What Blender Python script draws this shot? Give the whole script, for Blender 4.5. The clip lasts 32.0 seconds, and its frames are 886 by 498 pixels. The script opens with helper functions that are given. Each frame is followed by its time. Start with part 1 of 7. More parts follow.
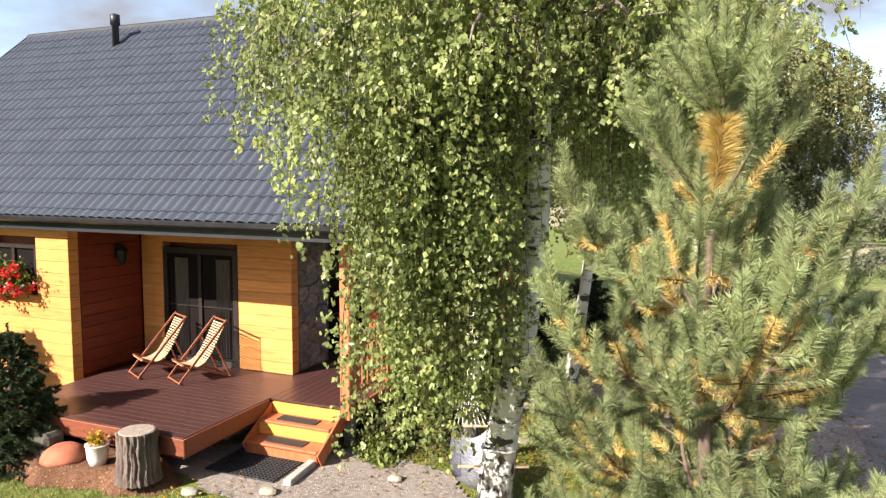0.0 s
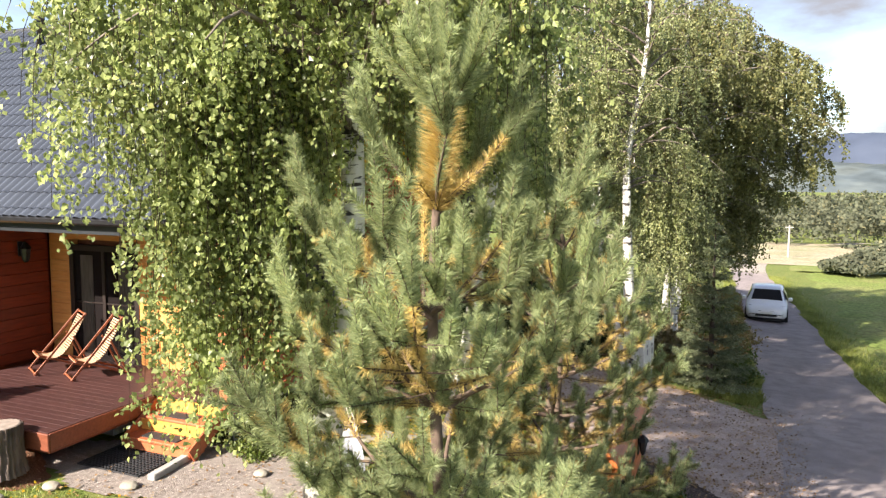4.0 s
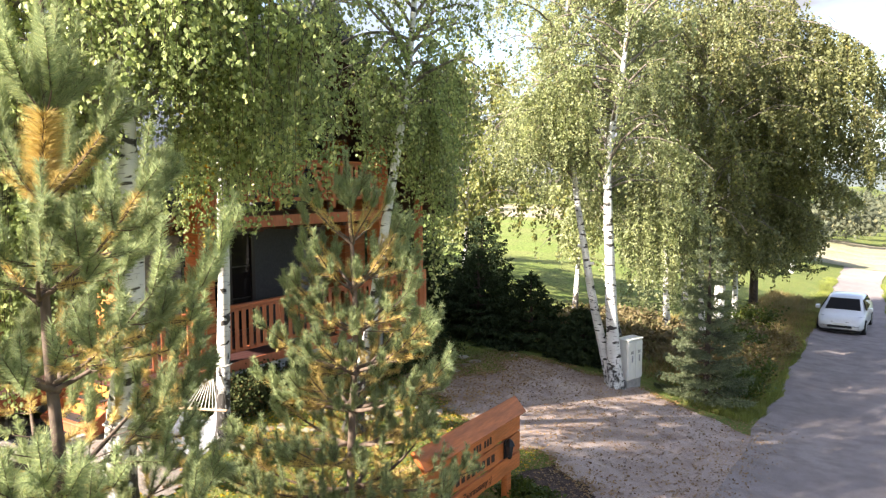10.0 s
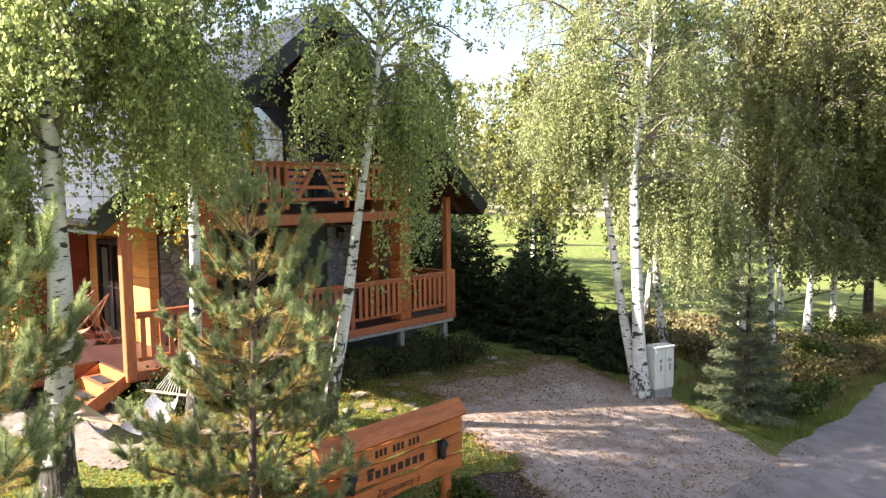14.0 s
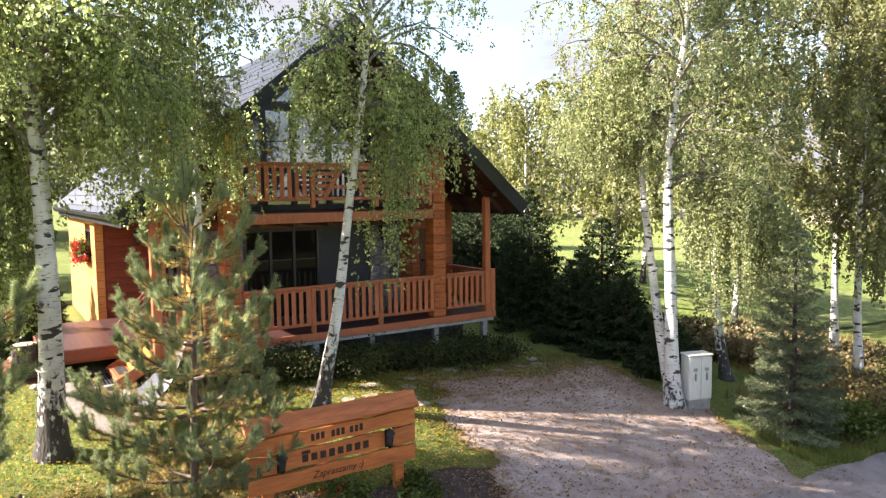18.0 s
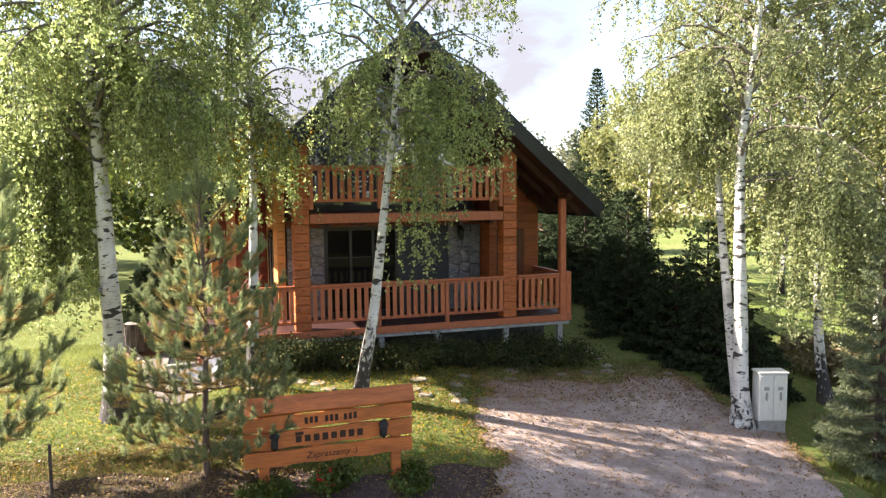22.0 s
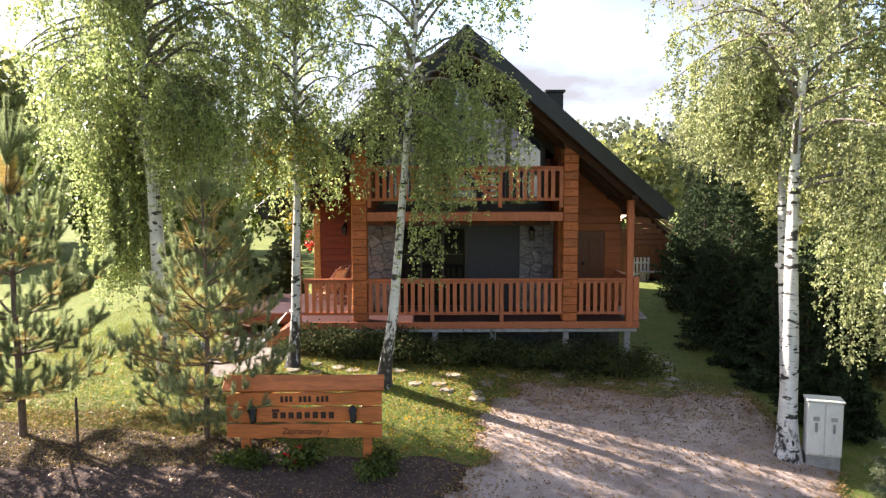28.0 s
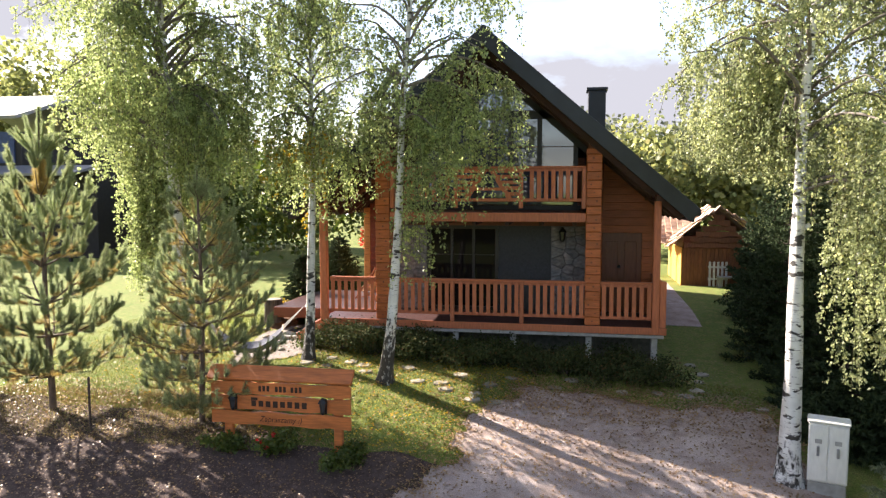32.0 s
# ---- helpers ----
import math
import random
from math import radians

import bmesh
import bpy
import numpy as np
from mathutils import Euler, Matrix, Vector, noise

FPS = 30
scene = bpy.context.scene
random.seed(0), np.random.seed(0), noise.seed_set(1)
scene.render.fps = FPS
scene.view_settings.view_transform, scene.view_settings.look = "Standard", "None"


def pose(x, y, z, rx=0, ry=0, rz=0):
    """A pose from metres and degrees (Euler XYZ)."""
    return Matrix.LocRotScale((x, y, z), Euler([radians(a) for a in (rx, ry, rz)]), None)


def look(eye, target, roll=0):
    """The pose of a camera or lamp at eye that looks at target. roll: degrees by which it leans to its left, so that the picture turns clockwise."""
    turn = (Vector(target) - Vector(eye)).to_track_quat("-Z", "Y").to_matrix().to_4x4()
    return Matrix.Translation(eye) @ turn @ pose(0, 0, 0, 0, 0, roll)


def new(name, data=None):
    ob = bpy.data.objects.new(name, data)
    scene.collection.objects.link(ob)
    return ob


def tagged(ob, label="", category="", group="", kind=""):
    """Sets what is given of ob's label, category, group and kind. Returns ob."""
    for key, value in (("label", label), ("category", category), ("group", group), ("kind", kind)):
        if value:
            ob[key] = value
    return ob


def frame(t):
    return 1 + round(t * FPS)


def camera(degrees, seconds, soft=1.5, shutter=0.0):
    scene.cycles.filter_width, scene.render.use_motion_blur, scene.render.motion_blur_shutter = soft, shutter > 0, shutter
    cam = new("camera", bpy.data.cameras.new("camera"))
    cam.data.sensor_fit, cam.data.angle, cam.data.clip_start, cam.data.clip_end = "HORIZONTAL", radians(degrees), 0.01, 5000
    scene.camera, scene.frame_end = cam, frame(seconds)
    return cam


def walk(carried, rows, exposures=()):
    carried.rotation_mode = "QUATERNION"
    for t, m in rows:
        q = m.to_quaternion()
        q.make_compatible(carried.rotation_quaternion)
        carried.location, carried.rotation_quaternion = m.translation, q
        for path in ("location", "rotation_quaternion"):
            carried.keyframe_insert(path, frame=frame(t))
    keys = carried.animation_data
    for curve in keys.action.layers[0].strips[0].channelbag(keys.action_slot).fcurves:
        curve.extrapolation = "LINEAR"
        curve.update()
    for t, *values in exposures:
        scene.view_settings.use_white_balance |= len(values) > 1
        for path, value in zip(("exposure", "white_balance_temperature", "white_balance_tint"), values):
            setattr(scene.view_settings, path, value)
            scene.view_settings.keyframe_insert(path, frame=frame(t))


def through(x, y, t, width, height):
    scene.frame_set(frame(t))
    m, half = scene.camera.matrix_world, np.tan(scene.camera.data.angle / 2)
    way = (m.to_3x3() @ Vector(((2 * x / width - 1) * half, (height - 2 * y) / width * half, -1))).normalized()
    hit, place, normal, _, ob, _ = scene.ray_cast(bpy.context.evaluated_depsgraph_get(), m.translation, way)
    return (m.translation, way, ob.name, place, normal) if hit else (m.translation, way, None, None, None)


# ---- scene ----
cam = camera(64.6, 32.0, soft=1.3)
METRES, EYE, TILT, LEAN, TURN = 20.5, 5.0, 0.0, 0.0, 22.0
ROWS = [
    (0.0, 0.0, 0.0, 0.0, 0.04, -5.55, -0.38),
    (0.5, 0.011, 0.0004, -0.0002, 0.06, -5.52, -0.38),
    (1.0, 0.0222, 0.0003, -0.0001, 0.05, -5.55, -0.32),
    (1.5, 0.0335, -0.0002, -0.0003, 0.06, -5.54, -0.32),
    (2.0, 0.0445, -0.0005, -0.0004, 0.05, -5.55, -0.31),
    (2.5, 0.0554, -0.001, -0.0008, 0.07, -5.54, -0.32),
    (3.0, 0.0668, -0.0019, -0.0011, 0.1, -5.53, -0.31),
    (3.5, 0.0786, -0.0021, -0.0013, 0.17, -5.53, -0.32),
    (5.5, 0.1261, -0.004, -0.0041, 2.21, -5.31, -0.33),
    (6.0, 0.141, -0.0038, -0.0044, 2.99, -5.29, -0.26),
    (6.5, 0.1559, -0.0033, -0.0048, 3.85, -5.26, -0.17),
    (7.0, 0.1706, -0.0024, -0.0048, 4.65, -5.26, -0.19),
    (7.5, 0.1857, -0.0009, -0.0047, 5.45, -5.26, -0.11),
    (8.0, 0.202, 0.0009, -0.0046, 6.32, -5.24, -0.09),
    (8.5, 0.219, 0.0022, -0.0048, 7.19, -5.25, -0.07),
    (9.0, 0.2354, 0.005, -0.0044, 8.05, -5.27, -0.03),
    (9.5, 0.2525, 0.0074, -0.0053, 9.21, -5.18, 0.16),
    (10.0, 0.2687, 0.0094, -0.0054, 10.74, -5.15, 0.23),
    (10.5, 0.2849, 0.0118, -0.006, 12.43, -5.09, 0.31),
    (11.0, 0.3008, 0.0151, -0.0059, 14.17, -5.15, 0.32),
    (11.5, 0.3172, 0.0187, -0.0055, 15.84, -5.1, 0.32),
    (12.0, 0.3337, 0.0237, -0.0049, 17.44, -5.09, 0.41),
    (12.5, 0.3515, 0.0281, -0.0055, 18.91, -5.04, 0.46),
    (13.0, 0.3681, 0.033, -0.0056, 20.01, -5.07, 0.47),
    (13.5, 0.3851, 0.0384, -0.0055, 21.09, -5.08, 0.48),
    (14.0, 0.4016, 0.0437, -0.0069, 22.14, -4.99, 0.55),
    (14.5, 0.4175, 0.0493, -0.008, 23.35, -4.94, 0.57),
    (15.0, 0.4327, 0.0552, -0.0086, 24.6, -4.91, 0.58),
    (15.5, 0.4478, 0.0617, -0.0096, 25.84, -4.87, 0.62),
    (17.5, 0.5153, 0.0909, -0.0118, 32.59, -4.67, 0.65),
    (18.0, 0.5298, 0.0991, -0.0118, 34.58, -4.66, 0.65),
    (18.5, 0.5444, 0.1079, -0.012, 36.54, -4.64, 0.66),
    (19.0, 0.5591, 0.1168, -0.0119, 38.51, -4.64, 0.64),
    (19.5, 0.5738, 0.1259, -0.0117, 40.46, -4.62, 0.61),
    (20.0, 0.5881, 0.1354, -0.0116, 42.37, -4.61, 0.57),
    (20.5, 0.602, 0.1455, -0.0112, 44.19, -4.61, 0.54),
    (21.0, 0.6156, 0.156, -0.011, 46.03, -4.59, 0.51),
    (21.5, 0.6281, 0.1665, -0.0108, 47.84, -4.56, 0.48),
    (22.0, 0.64, 0.1779, -0.0106, 49.62, -4.56, 0.49),
    (22.5, 0.652, 0.1893, -0.0111, 51.36, -4.51, 0.45),
    (23.0, 0.6638, 0.2012, -0.0112, 53.08, -4.48, 0.42),
    (23.5, 0.6743, 0.2122, -0.0114, 54.73, -4.46, 0.4),
    (24.0, 0.6844, 0.2234, -0.0113, 56.24, -4.47, 0.36),
    (24.5, 0.6946, 0.2354, -0.0118, 57.74, -4.43, 0.34),
    (25.0, 0.7047, 0.2484, -0.0122, 59.18, -4.39, 0.32),
    (25.5, 0.714, 0.2613, -0.0119, 60.52, -4.38, 0.31),
    (27.5, 0.7427, 0.3142, -0.0103, 65.88, -4.55, 0.07),
    (28.0, 0.7493, 0.3279, -0.0105, 67.23, -4.55, 0.06),
    (28.5, 0.7561, 0.342, -0.0105, 68.61, -4.55, 0.05),
    (29.0, 0.7621, 0.3563, -0.0103, 69.97, -4.56, 0.04),
    (29.5, 0.768, 0.3711, -0.0104, 71.35, -4.55, 0.03),
    (30.0, 0.7734, 0.3864, -0.0103, 72.73, -4.55, 0.02),
    (30.5, 0.7786, 0.4018, -0.0104, 74.08, -4.55, -0.0),
    (31.0, 0.7838, 0.4174, -0.01, 75.42, -4.57, 0.01),
    (31.5, 0.7887, 0.4329, -0.0097, 76.74, -4.57, -0.0),
    (32.0, 0.7936, 0.4497, -0.0098, 77.97, -4.56, -0.01),
]
EXPOSURES = [(0.0, 1.68, 6500, 15), (5.0, 1.95, 6500, 15), (9.0, 2.30, 6500, 15), (13.0, 2.44, 6500, 15), (18.0, 2.42, 6500, 17), (25.0, 2.36, 6500, 17), (32.0, 2.24, 6500, 17)]
walk(cam, [(t, pose(0, 0, EYE, TILT, LEAN, TURN) @ pose(METRES * x, METRES * y, METRES * z, 90 + pitch, roll, yaw)) for t, x, y, z, yaw, pitch, roll in ROWS], exposures=EXPOSURES)

# ---------------------------------------------------------------- world, sun
SUN_AZ = (-0.470, -0.883)          # where the sun stands, seen from above
SUN_EL = 32.5
wd = bpy.data.worlds.new("sky")
scene.world = wd
wd.use_nodes = True
wn, wl = wd.node_tree.nodes, wd.node_tree.links
sky = wn.new("ShaderNodeTexSky")
sky.sky_type = "NISHITA"
sky.sun_disc = False
sky.sun_elevation = radians(SUN_EL)
sky.sun_rotation = math.atan2(SUN_AZ[0], SUN_AZ[1])
sky.air_density, sky.dust_density, sky.ozone_density = 1.0, 1.2, 1.0
geo = wn.new("ShaderNodeTexCoord")
mp = wn.new("ShaderNodeMapping")
mp.inputs["Scale"].default_value = (1.6, 1.6, 4.2)
wl.new(geo.outputs["Generated"], mp.inputs["Vector"])
cl = wn.new("ShaderNodeTexNoise")
cl.inputs["Scale"].default_value, cl.inputs["Detail"].default_value, cl.inputs["Roughness"].default_value = 1.7, 7.0, 0.55
wl.new(mp.outputs["Vector"], cl.inputs["Vector"])
cr = wn.new("ShaderNodeValToRGB")
cr.color_ramp.elements[0].position, cr.color_ramp.elements[1].position = 0.40, 0.60
wl.new(cl.outputs["Fac"], cr.inputs["Fac"])
mix = wn.new("ShaderNodeMix")
mix.data_type = "RGBA"
mix.inputs[7].default_value = (1.60, 1.65, 1.78, 1)
wl.new(cr.outputs["Color"], mix.inputs[0])
wl.new(sky.outputs["Color"], mix.inputs[6])
wl.new(mix.outputs[2], wn["Background"].inputs["Color"])
wn["Background"].inputs["Strength"].default_value = 0.095

sun = new("sun", bpy.data.lights.new("sun", "SUN"))
sun.data.energy, sun.data.angle, sun.data.color = 5.0, radians(0.55), (1.0, 0.92, 0.78)
sc = math.cos(radians(SUN_EL))
sun.matrix_world = look((SUN_AZ[0] * sc * 60, SUN_AZ[1] * sc * 60, math.sin(radians(SUN_EL)) * 60), (0, 0, 0))

# ---------------------------------------------------------------- materials


def mat(name, base, rough=0.7, metal=0.0, dark=0.75, light=1.2, scale=6.0, stretch=(1, 1, 1), bump=0.2, bscale=60.0, hue=None, hscale=1.5, island=0.0, rand=0.0, spec=0.4):
    """A principled material: base colour varied at two scales, with fine relief. hue: a second colour in patches."""
    m = bpy.data.materials.new(name)
    m.use_nodes = True
    n, l = m.node_tree.nodes, m.node_tree.links
    p = n["Principled BSDF"]
    p.inputs["Roughness"].default_value, p.inputs["Metallic"].default_value = rough, metal
    p.inputs["Specular IOR Level"].default_value = spec
    co = n.new("ShaderNodeTexCoord")
    mp_ = n.new("ShaderNodeMapping")
    mp_.inputs["Scale"].default_value = stretch
    l.new(co.outputs["Object"], mp_.inputs["Vector"])
    a = n.new("ShaderNodeTexNoise")
    a.inputs["Scale"].default_value, a.inputs["Detail"].default_value = scale, 6
    l.new(mp_.outputs["Vector"], a.inputs["Vector"])
    ra = n.new("ShaderNodeMapRange")
    ra.inputs["From Min"].default_value, ra.inputs["From Max"].default_value = 0.3, 0.7
    ra.inputs["To Min"].default_value, ra.inputs["To Max"].default_value = dark, light
    l.new(a.outputs["Fac"], ra.inputs["Value"])
    col = n.new("ShaderNodeRGB")
    col.outputs[0].default_value = (*base, 1)
    out = col.outputs[0]
    if hue:
        h = n.new("ShaderNodeTexNoise")
        h.inputs["Scale"].default_value, h.inputs["Detail"].default_value = hscale, 5
        l.new(mp_.outputs["Vector"], h.inputs["Vector"])
        rh = n.new("ShaderNodeMapRange")
        rh.inputs["From Min"].default_value, rh.inputs["From Max"].default_value = 0.42, 0.62
        l.new(h.outputs["Fac"], rh.inputs["Value"])
        mh = n.new("ShaderNodeMix")
        mh.data_type = "RGBA"
        mh.inputs[7].default_value = (*hue, 1)
        l.new(rh.outputs["Result"], mh.inputs[0])
        l.new(out, mh.inputs[6])
        out = mh.outputs[2]
    val = ra.outputs["Result"]
    for on, src in ((island, "ShaderNodeNewGeometry"), (rand, "ShaderNodeObjectInfo")):
        if on:
            g_ = n.new(src)
            r2 = n.new("ShaderNodeMapRange")
            r2.inputs["To Min"].default_value, r2.inputs["To Max"].default_value = 1 - on, 1 + on
            l.new(g_.outputs["Random Per Island" if src.endswith("Geometry") else "Random"], r2.inputs["Value"])
            mu = n.new("ShaderNodeMath")
            mu.operation = "MULTIPLY"
            l.new(val, mu.inputs[0])
            l.new(r2.outputs["Result"], mu.inputs[1])
            val = mu.outputs[0]
    vm = n.new("ShaderNodeVectorMath")
    vm.operation = "SCALE"
    l.new(out, vm.inputs[0])
    l.new(val, vm.inputs["Scale"])
    l.new(vm.outputs[0], p.inputs["Base Color"])
    if bump:
        b = n.new("ShaderNodeTexNoise")
        b.inputs["Scale"].default_value, b.inputs["Detail"].default_value = bscale, 4
        l.new(mp_.outputs["Vector"], b.inputs["Vector"])
        bp = n.new("ShaderNodeBump")
        bp.inputs["Strength"].default_value, bp.inputs["Distance"].default_value = bump, 0.01
        l.new(b.outputs["Fac"], bp.inputs["Height"])
        l.new(bp.outputs["Normal"], p.inputs["Normal"])
    return m


def leaf_mat(name, base, second, third, through=0.45, rough=0.45, amount=0.25, gain=1.0, spec=0.35):
    """Leaves: three colours by leaf, part of the light passing through."""
    m = bpy.data.materials.new(name)
    m.use_nodes = True
    n, l = m.node_tree.nodes, m.node_tree.links
    p = n["Principled BSDF"]
    p.inputs["Roughness"].default_value = rough
    p.inputs["Specular IOR Level"].default_value = spec
    g_ = n.new("ShaderNodeNewGeometry")
    cr_ = n.new("ShaderNodeValToRGB")
    e = cr_.color_ramp.elements
    e[0].color, e[1].color = (*base, 1), (*third, 1)
    e[0].position, e[1].position = 0.0, 1.0
    k = e.new(1 - amount)
    k.color = (*second, 1)
    l.new(g_.outputs["Random Per Island"], cr_.inputs["Fac"])
    co = n.new("ShaderNodeTexCoord")
    nz = n.new("ShaderNodeTexNoise")
    nz.inputs["Scale"].default_value, nz.inputs["Detail"].default_value = 0.9, 3
    l.new(co.outputs["Object"], nz.inputs["Vector"])
    rg = n.new("ShaderNodeMapRange")
    rg.inputs["From Min"].default_value, rg.inputs["From Max"].default_value = 0.3, 0.7
    rg.inputs["To Min"].default_value, rg.inputs["To Max"].default_value = 0.62, 1.34
    l.new(nz.outputs["Fac"], rg.inputs["Value"])
    vm = n.new("ShaderNodeVectorMath")
    vm.operation = "SCALE"
    l.new(cr_.outputs["Color"], vm.inputs[0])
    l.new(rg.outputs["Result"], vm.inputs["Scale"])
    l.new(vm.outputs[0], p.inputs["Base Color"])
    tr = n.new("ShaderNodeBsdfTranslucent")
    v2 = n.new("ShaderNodeVectorMath")
    v2.operation = "SCALE"
    v2.inputs["Scale"].default_value = gain
    l.new(vm.outputs[0], v2.inputs[0])
    l.new(v2.outputs[0], tr.inputs["Color"])
    mx = n.new("ShaderNodeMixShader")
    mx.inputs[0].default_value = through
    l.new(p.outputs[0], mx.inputs[1])
    l.new(tr.outputs[0], mx.inputs[2])
    l.new(mx.outputs[0], n["Material Output"].inputs["Surface"])
    return m


def birch_bark(name, foot=0.24, upto=1.75):
    """White bark with dark lenticels across the trunk and black, cracked plates low down."""
    m = bpy.data.materials.new(name)
    m.use_nodes = True
    n, l = m.node_tree.nodes, m.node_tree.links
    p = n["Principled BSDF"]
    p.inputs["Roughness"].default_value = 0.7
    co = n.new("ShaderNodeTexCoord")

    def noisy(scale, stretch, detail=5):
        q = n.new("ShaderNodeMapping")
        q.inputs["Scale"].default_value = stretch
        l.new(co.outputs["Object"], q.inputs["Vector"])
        z = n.new("ShaderNodeTexNoise")
        z.inputs["Scale"].default_value, z.inputs["Detail"].default_value = scale, detail
        l.new(q.outputs["Vector"], z.inputs["Vector"])
        return z.outputs["Fac"]

    def ranged(src, a, b, c=0.0, d=1.0):
        r = n.new("ShaderNodeMapRange")
        for key, v in (("From Min", a), ("From Max", b), ("To Min", c), ("To Max", d)):
            r.inputs[key].default_value = v
        l.new(src, r.inputs["Value"])
        return r.outputs["Result"]

    def math_(op, a, b):
        q = n.new("ShaderNodeMath")
        q.operation = op
        for i, s in enumerate((a, b)):
            if isinstance(s, float):
                q.inputs[i].default_value = s
            else:
                l.new(s, q.inputs[i])
        return q.outputs[0]

    marks = ranged(noisy(4.2, (1.0, 1.0, 2.5), 3), 0.57, 0.61)
    fine = ranged(noisy(13.0, (0.6, 0.6, 4.2)), 0.60, 0.66, 0, 0.7)
    sep = n.new("ShaderNodeSeparateXYZ")
    l.new(co.outputs["Object"], sep.inputs[0])
    low = ranged(sep.outputs["Z"], 0.5, upto, foot, -0.13)
    plates = ranged(math_("ADD", noisy(9.0, (1.6, 1.6, 0.8), 7), low), 0.53, 0.66)
    dark = math_("MAXIMUM", math_("MAXIMUM", marks, fine), plates)
    mx = n.new("ShaderNodeMix")
    mx.data_type = "RGBA"
    mx.inputs[6].default_value, mx.inputs[7].default_value = (0.66, 0.64, 0.61, 1), (0.042, 0.036, 0.032, 1)
    l.new(dark, mx.inputs[0])
    tone = ranged(noisy(3.0, (1, 1, 1)), 0.3, 0.7, 0.75, 1.12)
    vm = n.new("ShaderNodeVectorMath")
    vm.operation = "SCALE"
    l.new(mx.outputs[2], vm.inputs[0])
    l.new(tone, vm.inputs["Scale"])
    l.new(vm.outputs[0], p.inputs["Base Color"])
    bp = n.new("ShaderNodeBump")
    bp.inputs["Strength"].default_value, bp.inputs["Distance"].default_value = 0.5, 0.02
    rough_ = math_("MULTIPLY", noisy(22.0, (1.2, 1.2, 0.35)), math_("MULTIPLY", plates, 3.0))
    l.new(math_("ADD", dark, rough_), bp.inputs["Height"])
    bp.invert = True
    l.new(bp.outputs["Normal"], p.inputs["Normal"])
    return m


def glass_mat(name, tint=(0.02, 0.025, 0.03), spec=0.65, ior=1.5):
    m = bpy.data.materials.new(name)
    m.use_nodes = True
    p = m.node_tree.nodes["Principled BSDF"]
    p.inputs["Base Color"].default_value = (*tint, 1)
    p.inputs["Roughness"].default_value = 0.03
    p.inputs["IOR"].default_value = ior
    p.inputs["Specular IOR Level"].default_value = spec
    return m


def ground_mat(name, a, b, c, s1=0.5, s2=9.0, s3=70.0, bump=0.6, speck=None, speck_at=0.66, grain=(0.55, 1.4)):
    """Ground of three colours mixed at three scales, with specks of fallen leaves or pebbles."""
    m = bpy.data.materials.new(name)
    m.use_nodes = True
    n, l = m.node_tree.nodes, m.node_tree.links
    p = n["Principled BSDF"]
    p.inputs["Roughness"].default_value = 0.95
    p.inputs["Specular IOR Level"].default_value = 0.15
    co = n.new("ShaderNodeTexCoord")

    def noisy(scale, lo, hi):
        z = n.new("ShaderNodeTexNoise")
        z.inputs["Scale"].default_value, z.inputs["Detail"].default_value, z.inputs["Roughness"].default_value = scale, 6, 0.6
        l.new(co.outputs["Object"], z.inputs["Vector"])
        r = n.new("ShaderNodeMapRange")
        r.inputs["From Min"].default_value, r.inputs["From Max"].default_value = lo, hi
        l.new(z.outputs["Fac"], r.inputs["Value"])
        return r.outputs["Result"], z.outputs["Fac"]

    def blend(f, x, y):
        q = n.new("ShaderNodeMix")
        q.data_type = "RGBA"
        l.new(f, q.inputs[0])
        for i, s in ((6, x), (7, y)):
            if isinstance(s, tuple):
                q.inputs[i].default_value = (*s, 1)
            else:
                l.new(s, q.inputs[i])
        return q.outputs[2]

    f1, _ = noisy(s1, 0.38, 0.62)
    f2, _ = noisy(s2, 0.42, 0.66)
    f3, raw = noisy(s3, 0.35, 0.65)
    out = blend(f2, blend(f1, a, b), c)
    k = n.new("ShaderNodeMapRange")
    k.inputs["To Min"].default_value, k.inputs["To Max"].default_value = grain
    l.new(f3, k.inputs["Value"])
    vm = n.new("ShaderNodeVectorMath")
    vm.operation = "SCALE"
    l.new(out, vm.inputs[0])
    l.new(k.outputs["Result"], vm.inputs["Scale"])
    out = vm.outputs[0]
    if speck:
        v = n.new("ShaderNodeTexVoronoi")
        v.inputs["Scale"].default_value = 22
        l.new(co.outputs["Object"], v.inputs["Vector"])
        r = n.new("ShaderNodeMapRange")
        r.inputs["From Min"].default_value, r.inputs["From Max"].default_value = 0.30, 0.16
        l.new(v.outputs["Distance"], r.inputs["Value"])
        w = n.new("ShaderNodeSeparateColor")
        l.new(v.outputs["Color"], w.inputs[0])
        g2 = n.new("ShaderNodeMath")
        g2.operation = "GREATER_THAN"
        g2.inputs[1].default_value = speck_at
        l.new(w.outputs[0], g2.inputs[0])
        mu = n.new("ShaderNodeMath")
        mu.operation = "MULTIPLY"
        l.new(r.outputs["Result"], mu.inputs[0])
        l.new(g2.outputs[0], mu.inputs[1])
        out = blend(mu.outputs[0], out, speck)
    l.new(out, p.inputs["Base Color"])
    bp = n.new("ShaderNodeBump")
    bp.inputs["Strength"].default_value, bp.inputs["Distance"].default_value = bump, 0.03
    l.new(raw, bp.inputs["Height"])
    l.new(bp.outputs["Normal"], p.inputs["Normal"])
    return m


